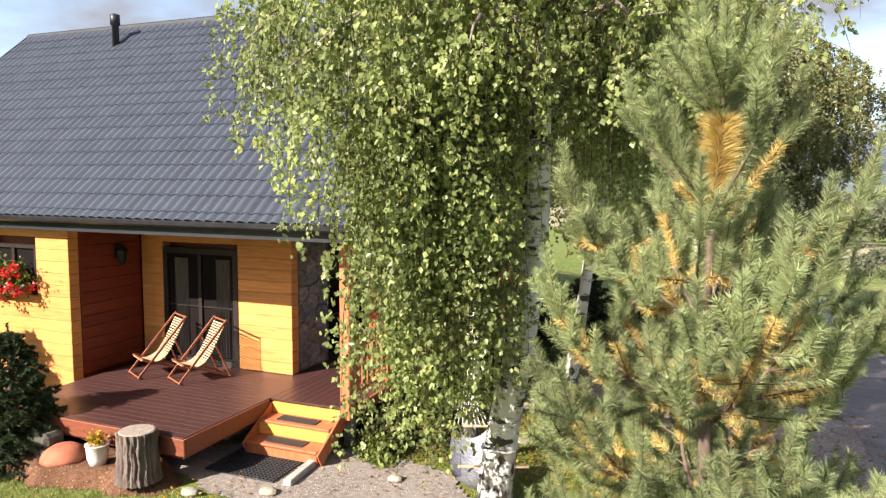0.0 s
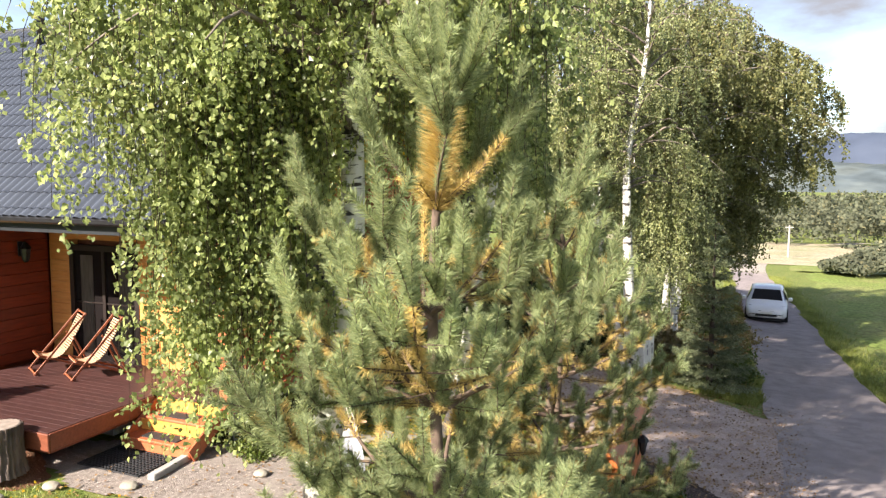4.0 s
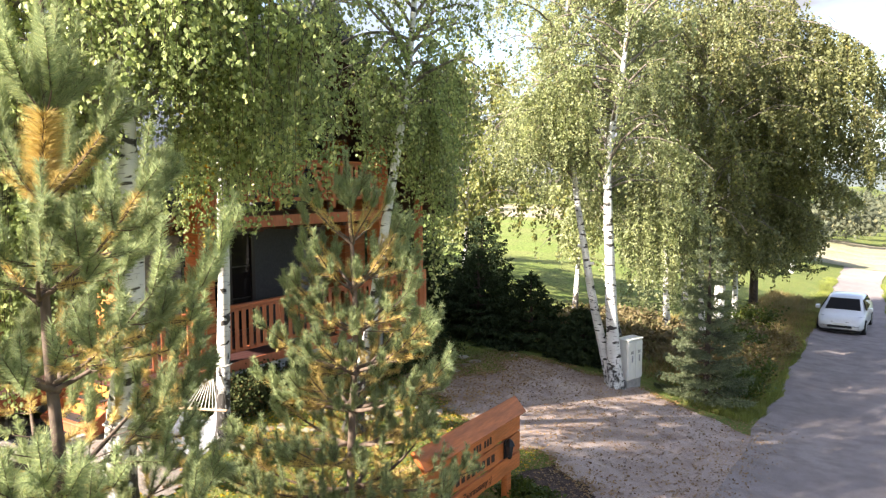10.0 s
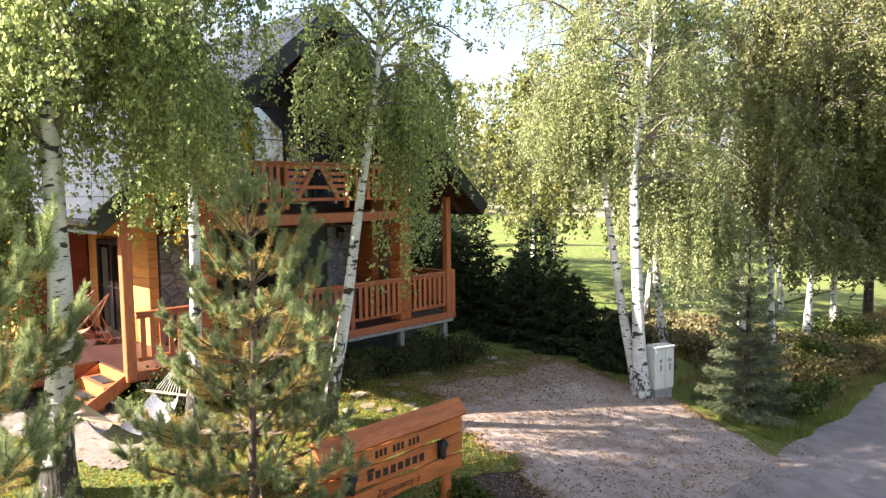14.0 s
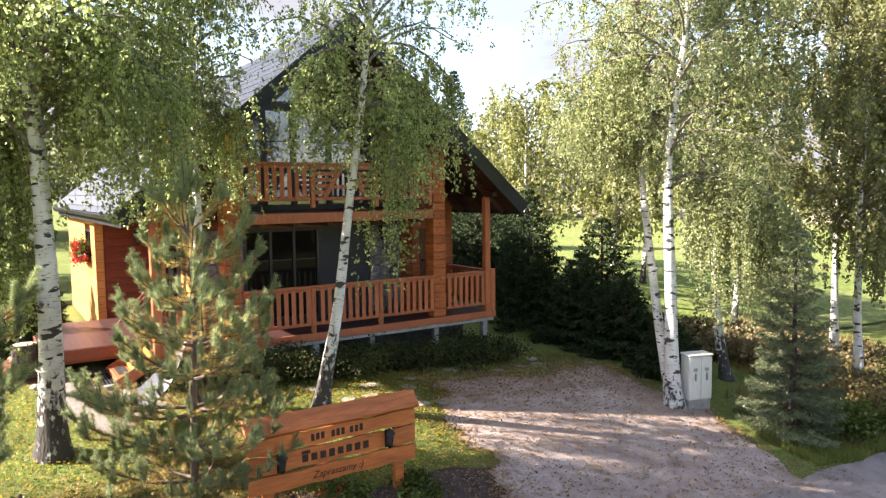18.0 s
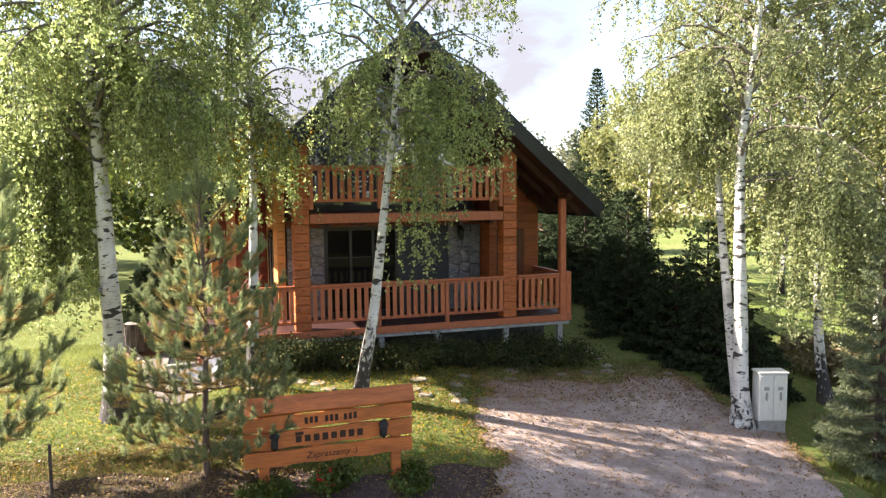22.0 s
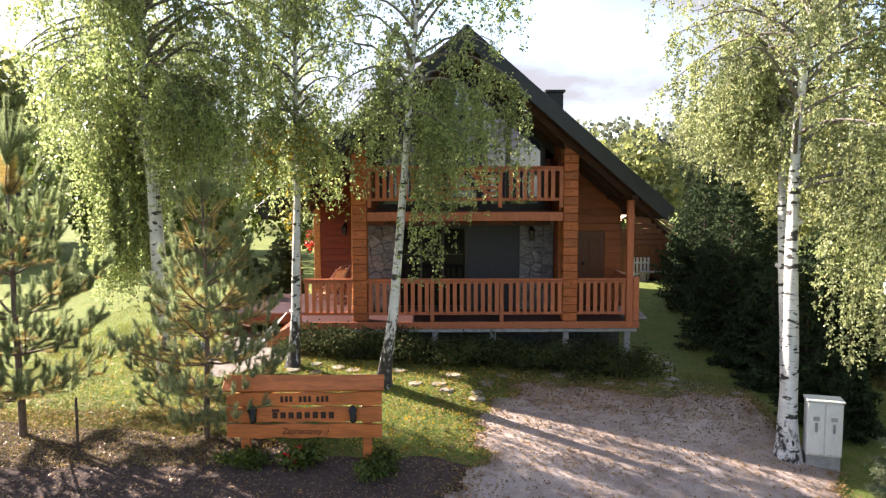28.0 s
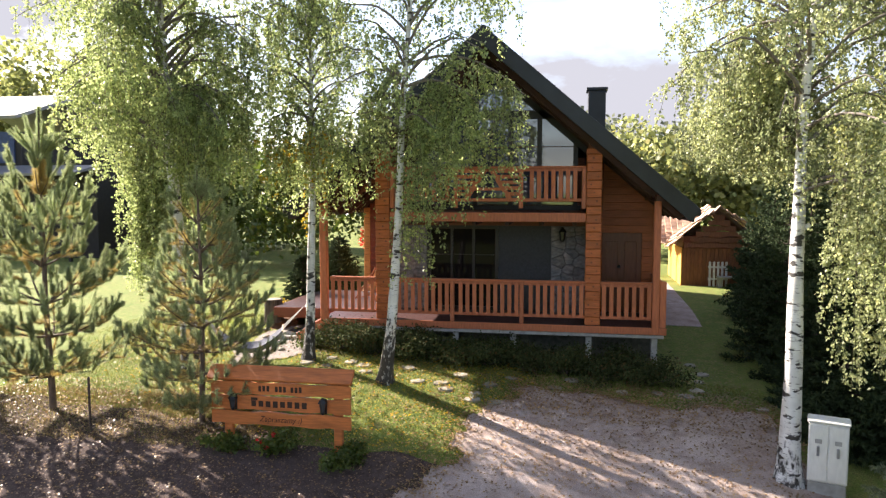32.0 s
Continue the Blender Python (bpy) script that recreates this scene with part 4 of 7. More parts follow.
# glazed gable behind the balcony
def gable_glass():
    zc = 4.45
    w = part("gable_window", boxed(FX - 0.06, FX + 0.06, 10.5, 15.0, 4.36, zc + 0.03), M_FRAME, house, "dark framed gable glazing mirroring the sky over a painted sky tint")
    part("gable_head", boxed(FX - 0.06, FX + 0.06, 10.9, 14.6, 6.72, 6.92), M_FRAME, w)
    posts = (10.62, 11.55, 12.28, 13.2, 13.94, 14.86)
    for y in posts:
        part("mullion", boxed(FX - 0.055, FX + 0.07, y - 0.06, y + 0.06, zc + 0.03, min(6.72, under(y) - 0.28)), M_FRAME, w)
    for side in (-1, 1):
        a = (FX, RIDGE_Y + side * 2.45, under(RIDGE_Y + side * 2.45) - 0.25)
        part("raking_frame", barred(a, (FX, RIDGE_Y, under(RIDGE_Y) - 0.25), 0.12, 0.14), M_FRAME, w)
    # lower panes, cut by the roof line at the sides; a small triangle on top
    for y0, y1 in zip(posts, posts[1:]):
        for j in range(3):
            z0, z1 = zc + 0.05 + j * 0.75, min(zc + 0.05 + (j + 1) * 0.75 - 0.02, 6.70)
            t0, t1 = under(y0 + 0.07) - 0.32, under(y1 - 0.07) - 0.32
            if max(t0, t1) < z0 + 0.05:
                continue
            bm = bmesh.new()
            c = [(y0 + 0.05, z0), (y1 - 0.05, z0)]
            if t1 > z0:
                c.append((y1 - 0.05, min(z1, t1)))
            if t1 < z1 and t0 > t1:
                f = (t0 - min(z1, t0)) / (t0 - t1)
                c.append((y0 + 0.05 + f * (y1 - y0 - 0.1), min(z1, t0)))
            if t0 < z1 and t1 > t0:
                f = (min(z1, t1) - t0) / (t1 - t0)
                c.append((y0 + 0.05 + f * (y1 - y0 - 0.1), min(z1, t1)))
            if t0 > z0:
                c.append((y0 + 0.05, min(z1, t0)))
            fr = [bm.verts.new((FX + 0.012, p, q)) for p, q in c]
            bk = [bm.verts.new((FX - 0.012, p, q)) for p, q in c]
            bm.faces.new(fr)
            bm.faces.new(bk[::-1])
            for i in range(len(c)):
                bm.faces.new((fr[i], bk[i], bk[(i + 1) % len(c)], fr[(i + 1) % len(c)]))
            bmesh.ops.remove_doubles(bm, verts=bm.verts, dist=0.0005)
            bmesh.ops.recalc_face_normals(bm, faces=bm.faces)
            part("pane", bm, M_GLASSUP, w)
    bm = bmesh.new()
    tri_ = [(RIDGE_Y - 1.05, 6.93), (RIDGE_Y + 1.05, 6.93), (RIDGE_Y, under(RIDGE_Y) - 0.36)]
    fr = [bm.verts.new((FX + 0.012, p, q)) for p, q in tri_]
    bk = [bm.verts.new((FX - 0.012, p, q)) for p, q in tri_]
    bm.faces.new(fr)
    bm.faces.new(bk[::-1])
    for i in range(3):
        bm.faces.new((fr[i], bk[i], bk[(i + 1) % 3], fr[(i + 1) % 3]))
    bmesh.ops.recalc_face_normals(bm, faces=bm.faces)
    part("pane", bm, M_GLASSUP, w)


gable_glass()
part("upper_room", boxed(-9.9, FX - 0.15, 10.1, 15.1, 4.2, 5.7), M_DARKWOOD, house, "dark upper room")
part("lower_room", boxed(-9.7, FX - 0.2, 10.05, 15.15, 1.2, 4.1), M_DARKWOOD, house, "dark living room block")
# boarded gable beside the glazing, following the roof
for side in (-1, 1):
    y = RIDGE_Y + side * 2.55
    i = 0
    while abs(y - RIDGE_Y) < 4.05:
        z1 = under(y + side * 0.14) - 0.02
        x = FX if abs(y - RIDGE_Y) < 2.75 else -7.1
        part("gable_board", boxed(x - 0.08, x + 0.04, min(y, y + side * 0.135), max(y, y + side * 0.135), 4.36 if abs(y - RIDGE_Y) < 2.75 else min(5.7, z1 - 0.2), max(z1, 4.5), 0.01), M_DARKWOOD, house)
        y += side * 0.14

# balcony
balc = part("balcony_floor", boxed(FX + 0.07, -5.13, 10.42, 15.08, 4.18, 4.34), M_DARKWOOD, house, "balcony floor with orange front beam")
part("beam", boxed(-5.12, -4.99, 10.40, 15.09, 4.12, 4.34, 0.012), M_RAIL, balc, "orange stained front beam")
for y in np.arange(10.8, 15.0, 0.8):
    part("joist", boxed(FX + 0.1, -5.14, y, y + 0.09, 4.03, 4.175), M_SOFFIT, balc)


def railing(axis, a0, a1, at, z0, z1, posts=(), spacing=0.166, bw=0.095, skip=None, label="orange stained railing with flat wooden balusters"):
    """A railing along an axis: handrail with bottom rail, posts and every baluster as a piece."""
    def bx(p0, p1, d0, d1, b0, b1, bev=0.0):
        return boxed(p0, p1, at + d0, at + d1, b0, b1, bev) if axis == "x" else boxed(at + d0, at + d1, p0, p1, b0, b1, bev)
    top = part("railing", bx(a0, a1, -0.065, 0.055, z1 - 0.05, z1, 0.012), M_RAIL, house, label)
    part("under_rail", bx(a0, a1, -0.03, 0.02, z1 - 0.12, z1 - 0.052, 0.006), M_RAIL, top)
    part("bottom_rail", bx(a0, a1, -0.04, 0.025, z0, z0 + 0.075, 0.01), M_RAIL, top)
    for p in posts:
        part("post", bx(p - 0.05, p + 0.05, -0.055, 0.05, z0 - 0.16, z1 - 0.052, 0.012), M_RAIL, top)
    first = None
    n = max(2, int((a1 - a0) / spacing))
    for i in range(n):
        a = a0 + (i + 0.5) * (a1 - a0) / n
        if any(abs(a - p) < 0.09 for p in posts) or (skip and skip[0] < a < skip[1]):
            continue
        if first is None:
            first = part("baluster", boxed(-0.0475, 0.0475, -0.02, 0.0, 0, z1 - z0 - 0.13, 0.006) if axis == "x" else boxed(0.0, 0.02, -0.0475, 0.0475, 0, z1 - z0 - 0.13, 0.006), M_RAIL, top)
            first.location = (a, at - 0.005, z0 + 0.04) if axis == "x" else (at + 0.03, a, z0 + 0.04)
        else:
            again(first, top, Matrix.Translation((a, at - 0.005, z0 + 0.04) if axis == "x" else (at + 0.03, a, z0 + 0.04)))
    return top


up = railing("y", 10.40, 15.09, -5.06, 4.60, 5.43, (10.45, 12.02, 13.58, 15.04), skip=(12.0, 13.6))
for s in (-1, 1):
    part("brace", barred((-5.02, 12.80 + s * 0.52, 4.66), (-5.02, 12.80 + s * 0.07, 5.36), 0.03, 0.11, 0.006), M_RAIL, up, "slanting board of the triangular centre panel")
for i in range(5):
    z = 4.74 + i * 0.135
    for s in (-1, 1):
        inner = 12.80 + s * (0.52 - 0.45 * (z + 0.04 - 4.66) / 0.70)
        lo, hi = sorted((inner, 12.80 + s * 0.74))
        part("slat", boxed(-5.06, -5.035, lo, hi, z, z + 0.085, 0.005), M_RAIL, up)
part("slat", boxed(-5.06, -5.035, 12.42, 13.18, 4.86, 4.93, 0.005), M_RAIL, up)

# deck: front porch and side terrace, every board a piece
deck = part("deck_frame", boxed(-6.7, -5.02, 8.72, 16.84, 1.50, 1.655), M_DARKWOOD, house, "timber deck frame")
first = None
nb = 13
for i in range(nb):
    x = -6.72 + i * (1.76 / nb)
    if first is None:
        first = part("deck_board", boxed(0, 1.76 / nb - 0.002, 8.66, 16.92, 0, 0.034, 0.004), M_DECK, deck)
        first.location = (x, 0, 1.664)
    else:
        again(first, deck, Matrix.Translation((x, 0, 1.664)))
part("deck_fascia", boxed(-4.97, -4.93, 8.66, 16.95, 1.53, 1.70, 0.008), M_RAIL, deck, "orange deck fascia")
part("deck_sill", boxed(-5.6, -4.96, 9.9, 16.9, 1.44, 1.52, 0.01), M_CONC, deck, "pale concrete edge beam")
terrace = part("terrace_frame", boxed(-9.75, -6.36, 6.86, 9.80, 1.40, 1.655), M_DARKWOOD, house, "terrace frame")
first = None
for i in range(22):
    y = 6.82 + i * 0.1368
    if first is None:
        first = part("deck_board", boxed(-9.76, -6.32, 0, 0.1352, 0, 0.034, 0.002), M_DECK, terrace)
        first.location = (0, y, 1.664)
    else:
        again(first, terrace, Matrix.Translation((0, y, 1.664)))
part("terrace_fascia", boxed(-9.76, -6.28, 6.78, 6.815, 1.46, 1.69, 0.008), M_FASCIA, terrace, "red brown terrace fascia")
part("terrace_fascia", boxed(-6.315, -6.28, 6.816, 8.60, 1.46, 1.69, 0.008), M_FASCIA, terrace)
for y in (9.0, 10.3, 12.02, 13.42, 15.2, 16.7):
    part("pier", boxed(-5.20, -5.06, y - 0.07, y + 0.07, float(gz(-5.1, y)) - 0.1, 1.44, 0.01), M_CONC, deck, "concrete deck pier")
part("foundation", boxed(-6.9, -6.2, 10.0, 16.8, 0.2, 1.45), M_DARKSTONE, house, "dark stone foundation below the porch")
railing("y", 8.86, 10.04, -5.0, 1.86, 2.74)
railing("y", 10.39, 15.10, -5.0, 1.86, 2.74, (11.95, 13.62))
railing("y", 15.45, 16.64, -5.0, 1.86, 2.74)
railing("x", -6.95, -5.1, 16.86, 1.86, 2.74)
part("roof_post", boxed(-5.08, -4.92, 8.62, 8.80, 1.53, under(8.7) - 0.02, 0.012), M_RAIL, house, "square orange porch post")
part("roof_post", boxed(-5.08, -4.92, 16.62, 16.78, 1.53, under(16.7) - 0.02, 0.012), M_RAIL, house, "square orange porch post")
part("corner_block", boxed(-5.06, -4.92, 16.785, 16.93, 1.71, 2.78, 0.012), M_RAIL, house)
part("plate", boxed(-9.7, -4.6, 8.60, 8.74, under(8.67) - 0.16, under(8.67) - 0.02), M_SOFFIT, house)
part("plate", boxed(-7.0, -4.6, 16.62, 16.78, under(16.7) - 0.16, under(16.7) - 0.03), M_SOFFIT, house)

# steps down from the terrace
steps = part("deck_steps", boxed(-6.24, -5.08, 7.98, 8.30, 1.10, 1.24, 0.01), M_RAIL, house, "wooden steps with yellow risers and black rubber treads")
part("tread", boxed(-6.26, -5.06, 7.95, 8.29, 1.245, 1.285, 0.01), M_RAIL, steps)
part("tread", boxed(-6.26, -5.06, 8.27, 8.63, 1.455, 1.495, 0.01), M_RAIL, steps)
part("riser", boxed(-6.25, -5.07, 8.29, 8.32, 1.286, 1.453), M_YELLOW, steps, "yellow pine riser")
part("riser", boxed(-6.25, -5.07, 8.625, 8.655, 1.496, 1.66), M_YELLOW, steps, "yellow pine riser")
for x in (-6.27, -5.03):
    part("stringer", barred((x, 7.97, 1.16), (x, 8.66, 1.56), 0.035, 0.22, 0.006), M_RAIL, steps)
for y, z in ((8.03, 1.287), (8.36, 1.497)):
    part("tread_mat", boxed(-6.0, -5.35, y, y + 0.2, z, z + 0.012), M_MATR, steps, "black rubber tread mat")

# ---------------------------------------------------------------- plants


def unit(v):
    return v / (np.linalg.norm(v, axis=-1, keepdims=True) + 1e-9)


def leaves(P, size, rng, hang=0.7, wide=0.42):
    """Diamond leaves at points P, hanging more or less."""
    n = len(P)
    a = unit(rng.normal(size=(n, 3)) + np.array([0, 0, -2.2 * hang]))
    b = unit(np.cross(a, rng.normal(size=(n, 3))))
    c = np.cross(a, b)
    L = (size * rng.uniform(0.65, 1.25, n))[:, None]
    V = np.stack([P, P + a * L * 0.45 + b * L * wide + c * L * 0.08, P + a * L, P + a * L * 0.45 - b * L * wide + c * L * 0.08], 1).reshape(-1, 3)
    return V, np.arange(n * 4).reshape(-1, 4)


def curve_of(points, n):
    """Points of a smooth line through (x, y, z) control points."""
    q = np.asarray(points, float)
    t = np.linspace(0, 1, len(q))
    u = np.linspace(0, 1, n)
    s = np.stack([np.interp(u, t, q[:, i]) for i in range(3)], -1)
    for _ in range(2):
        s[1:-1] = (s[:-2] + 2 * s[1:-1] + s[2:]) / 4
    return s


def birch(name, label, x, y, trunks, radius, crown, limbs, twigs, per, size, material, seed, droop=1.3, thick=0.14, extra=(), squash=1.0, yellow=0.0, stubs=0, bark=None):
    """A weeping birch: trunks (each a list of (dx, dy, z above ground)), limbs that arch out, hanging twigs and leaves.
    crown: (lowest limb, top, widest reach). extra: hanging boughs (azimuth, height, reach, lowest height of the tips, twigs)."""
    rng = np.random.default_rng(seed)
    base = (x, y, float(gz(x, y)) - 0.05)
    tree = thing(name, label, "tree", base)
    lo, top, reach = crown
    limb_paths, T0, TH, TL = [], [], [], []
    for ti, tr in enumerate(trunks):
        n = 26
        ln = curve_of(tr, n)
        ln[:, :2] += 0.025 * np.stack([np.sin(np.linspace(0, 9, n) + seed), np.cos(np.linspace(0, 7, n) + seed)], -1) * np.linspace(0, 1, n)[:, None]
        u = np.linspace(0, 1, n)
        rad = radius * (0.86 if ti else 1.0) * (1 - 0.86 * u) * (1 + 0.55 * np.exp(-u * 22))
        V, F = tubes([(ln, rad)], 14)
        ang = np.arctan2(V[:, 1] - np.repeat(ln[:, 1], 14), V[:, 0] - np.repeat(ln[:, 0], 14))
        V[:, :2] += (0.10 * np.repeat(rad, 14) * np.sin(3 * ang + V[:, 2] * 2.0))[:, None] * np.stack([np.cos(ang), np.sin(ang)], -1)
        quick("trunk", V, F, bark or M_BARK, True, tree, "white birch bark with dark marks, black at the foot" if ti == 0 else "")
        if stubs:
            for zz in rng.uniform(2.2, 4.2, stubs):
                k = int(np.argmin(abs(ln[:, 2] - zz)))
                d = unit(np.array([rng.normal(), rng.normal(), 0.3]))
                sv, sf = tubes([([ln[k], ln[k] + d * rad[k] * 2.0], [0.05, 0.04])], 7)
                quick("branch_stub", sv, sf, M_BARK, True, tree)
        for i in range(limbs // len(trunks)):
            f = (i + rng.uniform(0, 1)) / (limbs // len(trunks))
            zz = lo + (top - lo) * f ** 0.9
            k = np.array([np.interp(zz, ln[:, 2], ln[:, j]) for j in (0, 1)] + [min(zz, ln[-1, 2])])
            az = i * 2.399 + rng.normal(0, 0.35) + seed
            r = reach * (0.35 + 0.65 * math.sin(math.pi * (0.12 + 0.80 * f))) * rng.uniform(0.65, 1.1)
            h = np.array([math.cos(az), math.sin(az) * squash, 0])
            s = np.linspace(0, 1, 9)[:, None]
            rise = rng.uniform(0.8, 1.45) * r
            pts = k + h * r * s + np.array([0, 0, 1.0]) * (rise * s - rise * 0.8 * s ** 2.2)
            pts += rng.normal(0, 0.03 * r, (9, 3)) * s
            limb_paths.append((pts, np.linspace(max(0.02, radius * 0.26 * (1 - 0.6 * f)), 0.006, 9)))
            m = int(twigs * (0.5 + 0.5 * r / reach))
            q = rng.uniform(0.07, 1.0, m) ** 0.85
            T0.append(np.stack([np.interp(q, s[:, 0], pts[:, j]) for j in range(3)], -1) + rng.normal(0, 0.13, (m, 3)))
            w = rng.normal(0, 1, (m, 3))
            w[:, 2] = np.abs(w[:, 2]) * 0.3
            TH.append(unit(w) * rng.uniform(0.15, 0.5, m)[:, None])
            TL.append(rng.uniform(0.35, 1.0, m) ** 1.4 * droop * (0.6 + 0.4 * q))
    grown = sum(len(q) for q in T0)
    for az, zz, r, tip, m in extra:
        ln = curve_of(trunks[0], 26)
        k = np.array([np.interp(zz, ln[:, 2], ln[:, j]) for j in (0, 1)] + [zz])
        h = np.array([math.cos(az), math.sin(az), 0])
        s = np.linspace(0, 1, 9)[:, None]
        pts = k + h * r * s + np.array([0, 0, 1.0]) * (0.5 * r * s - 0.75 * r * s ** 2)
        limb_paths.append((pts, np.linspace(0.035, 0.008, 9)))
        q = rng.uniform(0.3, 1.0, m)
        p0 = np.stack([np.interp(q, s[:, 0], pts[:, j]) for j in range(3)], -1)
        T0.append(p0)
        TH.append(unit(rng.normal(0, 1, (m, 3)) * np.array([1, 1, 0.1])) * rng.uniform(0.15, 0.55, m)[:, None])
        TL.append(np.maximum((p0[:, 2] - tip) * rng.uniform(0.5, 1.0, m), 0.3))
    for lp in limb_paths:
        V, F = tubes([lp], 6)
        quick("limb", V, F, M_LIMB, True, tree)
    T0, TH, TL = np.concatenate(T0), np.concatenate(TH), np.concatenate(TL)
    q = T0 * 2.3 + seed                                   # boughs bunch together and leave gaps between them
    lump = np.sin(q[:, 0] + 1.7 * np.sin(q[:, 1] * 0.8)) + np.sin(q[:, 1] * 1.2 + 1.3 * np.sin(q[:, 2])) + np.sin(q[:, 2] * 1.1 + q[:, 0] * 0.6)
    stay = (rng.uniform(-2.4, 1.0, len(T0)) < lump) | (np.arange(len(T0)) >= grown)
    T0, TH, TL = T0[stay], TH[stay], TL[stay]
    u = np.linspace(0, 1, 4)
    tw = [(T0[i] + TH[i] * (1 - (1 - u[:, None]) ** 2) - np.array([0, 0, TL[i]]) * u[:, None] ** 1.5, np.linspace(0.005, 0.002, 4)) for i in range(0, len(T0), 2)]
    V, F = tubes(tw, 3)
    tagged(quick("twig_mass", V, F, M_TWIG, False, tree, "hanging brown twigs"), kind="stuff")
    cnt = np.maximum((TL * per / 3).astype(int), 2)      # nodes, three leaves at each
    idx = np.repeat(np.arange(len(T0)), cnt)
    t = rng.uniform(0.06, 1.0, len(idx))[:, None]
    P = T0[idx] + TH[idx] * (1 - (1 - t) ** 2) - np.array([0, 0, 1.0]) * TL[idx][:, None] * t ** 1.5 + rng.normal(0, 0.03, (len(idx), 3))
    idx, P = np.repeat(idx, 3), np.repeat(P, 3, 0)
    P = P + rng.normal(0, size * 0.42, P.shape)
    if yellow:
        bunch = rng.uniform(0, 1, len(T0)) < yellow
        pick = bunch[idx] & (P[:, 2] < lo + (top - lo) * 0.16)
        Vy, Fy = leaves(P[pick], size, rng)
        if len(Fy):
            quick("yellow_leaves", Vy, Fy, M_LEAFY, False, tree, "yellowed autumn leaves")
        P = P[~pick]
    Vl, Fl = leaves(P, size, rng)
    quick("crown", Vl, Fl, material, False, tree, "loose crown of small hanging leaves")
    return tree


def needle_shoots(A, B, per_m, length, width, rng, spread=0.9):
    """Needles along shoots from A to B (arrays)."""
    L = np.linalg.norm(B - A, axis=1)
    cnt = np.maximum((L * per_m).astype(int), 8)
    idx = np.repeat(np.arange(len(A)), cnt)
    t = rng.uniform(0, 1, len(idx))[:, None]
    ax = unit(B - A)[idx]
    P = A[idx] + (B - A)[idx] * t
    rad = unit(np.cross(ax, rng.normal(size=(len(idx), 3))))
    d = unit(ax * rng.uniform(0.35, 1.15, (len(idx), 1)) + rad * spread)
    side = unit(np.cross(d, rng.normal(size=(len(idx), 3)))) * width
    ln = length * rng.uniform(0.7, 1.15, (len(idx), 1))
    V = np.stack([P - side * 0.5, P + side * 0.5, P + d * ln], 1).reshape(-1, 3)
    return V, np.arange(len(idx) * 3).reshape(-1, 3)


def pine(name, label, x, y, height, reach, radius, seed, gap=0.47, per_m=1150, nlen=0.082, nwid=0.0048, bare=0.45, yellow=0.25, lean=(0.0, 0.0), leader=0.55, leader_yellow=True, candle=1.0):
    """A young Scots pine: one whorl of branches a year, bare between, the shoots upright brushes of long needles, older needles yellow."""
    rng = np.random.default_rng(seed)
    tree = thing(name, label, "tree", (x, y, float(gz(x, y)) - 0.05))
    H = height
    up = np.array([0, 0, 1.0])
    zs = np.linspace(0, H, 24)
    tr = np.stack([lean[0] * zs / H + 0.03 * np.sin(zs * 1.7 + seed), lean[1] * zs / H + 0.03 * np.cos(zs * 1.3 + seed), zs], -1)
    on = lambda z: np.array([np.interp(z, zs, tr[:, 0]), np.interp(z, zs, tr[:, 1]), z])
    V, F = tubes([(tr, radius * (1 - 0.86 * zs / H) + 0.006)], 12)
    quick("trunk", V, F, M_PINEBARK, True, tree, "brown scaly pine trunk")
    br, fine, A, B, Y = [], [], [], [], []

    def brush(p, q, old):
        A.append(p)
        B.append(q)
        Y.append(old)

    def tuft(p, out, n, size, climb=1.4):
        """A bunch of candles at a branch's end, the middle one longest."""
        for k in range(n):
            d = unit(up * climb + out * (0.35 + (0.5 if k else 0.0)) + (rng.normal(0, 0.42, 3) if k else 0) * np.array([1, 1, 0.4]))
            brush(p, p + d * size * candle * (1.15 if k == 0 else rng.uniform(0.55, 0.95)), False)

    z, age = H - leader, 1
    while z > bare:
        f = z / H
        nb = 6
        Lw = 0.13 if age == 1 else reach * (1 - math.exp(-0.31 * (age - 0.95)))
        turn = rng.uniform(0, 6.28)
        for b in range(nb):
            az = turn + 2 * math.pi * b / nb + rng.normal(0, 0.25)
            L, step_ = Lw * rng.uniform(0.6, 1.15), 0.23
            h = np.array([math.cos(az), math.sin(az), 0])
            w = np.array([-h[1], h[0], 0])
            s = np.linspace(0, 1, 8)[:, None]
            rise = max(0.0, 1.25 - 0.17 * age) + rng.normal(0, 0.08)
            pts = on(z + rng.normal(0, 0.03)) + h * L * s + up * L * (rise * s * 0.75 + 0.32 * s ** 2.2) + w * L * 0.06 * np.sin(3 * s + b)
            at = lambda q: np.array([np.interp(q, s[:, 0], pts[:, i]) for i in range(3)])
            br.append((pts, np.linspace(0.007 + 0.0035 * min(age, 6), 0.005, 8)))
            tuft(pts[-1], h, 5, rng.uniform(0.32, 0.46) * (1.0 if age < 5 else 0.82) if age > 1 else leader * 0.62, 1.4 if age < 5 else 0.75)
            if age > 1:
                brush(at(max(0.35, 1 - 0.36 / L)), pts[-1], rng.uniform() < yellow * 1.4)
            nodes = int(L / step_) if age > 2 else 0
            for j in range(nodes):
                q = 1 - step_ * (j + 1) / L
                if q < 0.14:
                    break
                p = at(q)
                if q > 0.5 and rng.uniform() < 0.6:
                    brush(at(max(0.1, q - 0.2)), p, rng.uniform() < yellow * 2.2)
                for sd in (-1, 1):
                    ls = min(step_ * (j + 1.2) * 0.8, 0.55) * rng.uniform(0.7, 1.15)
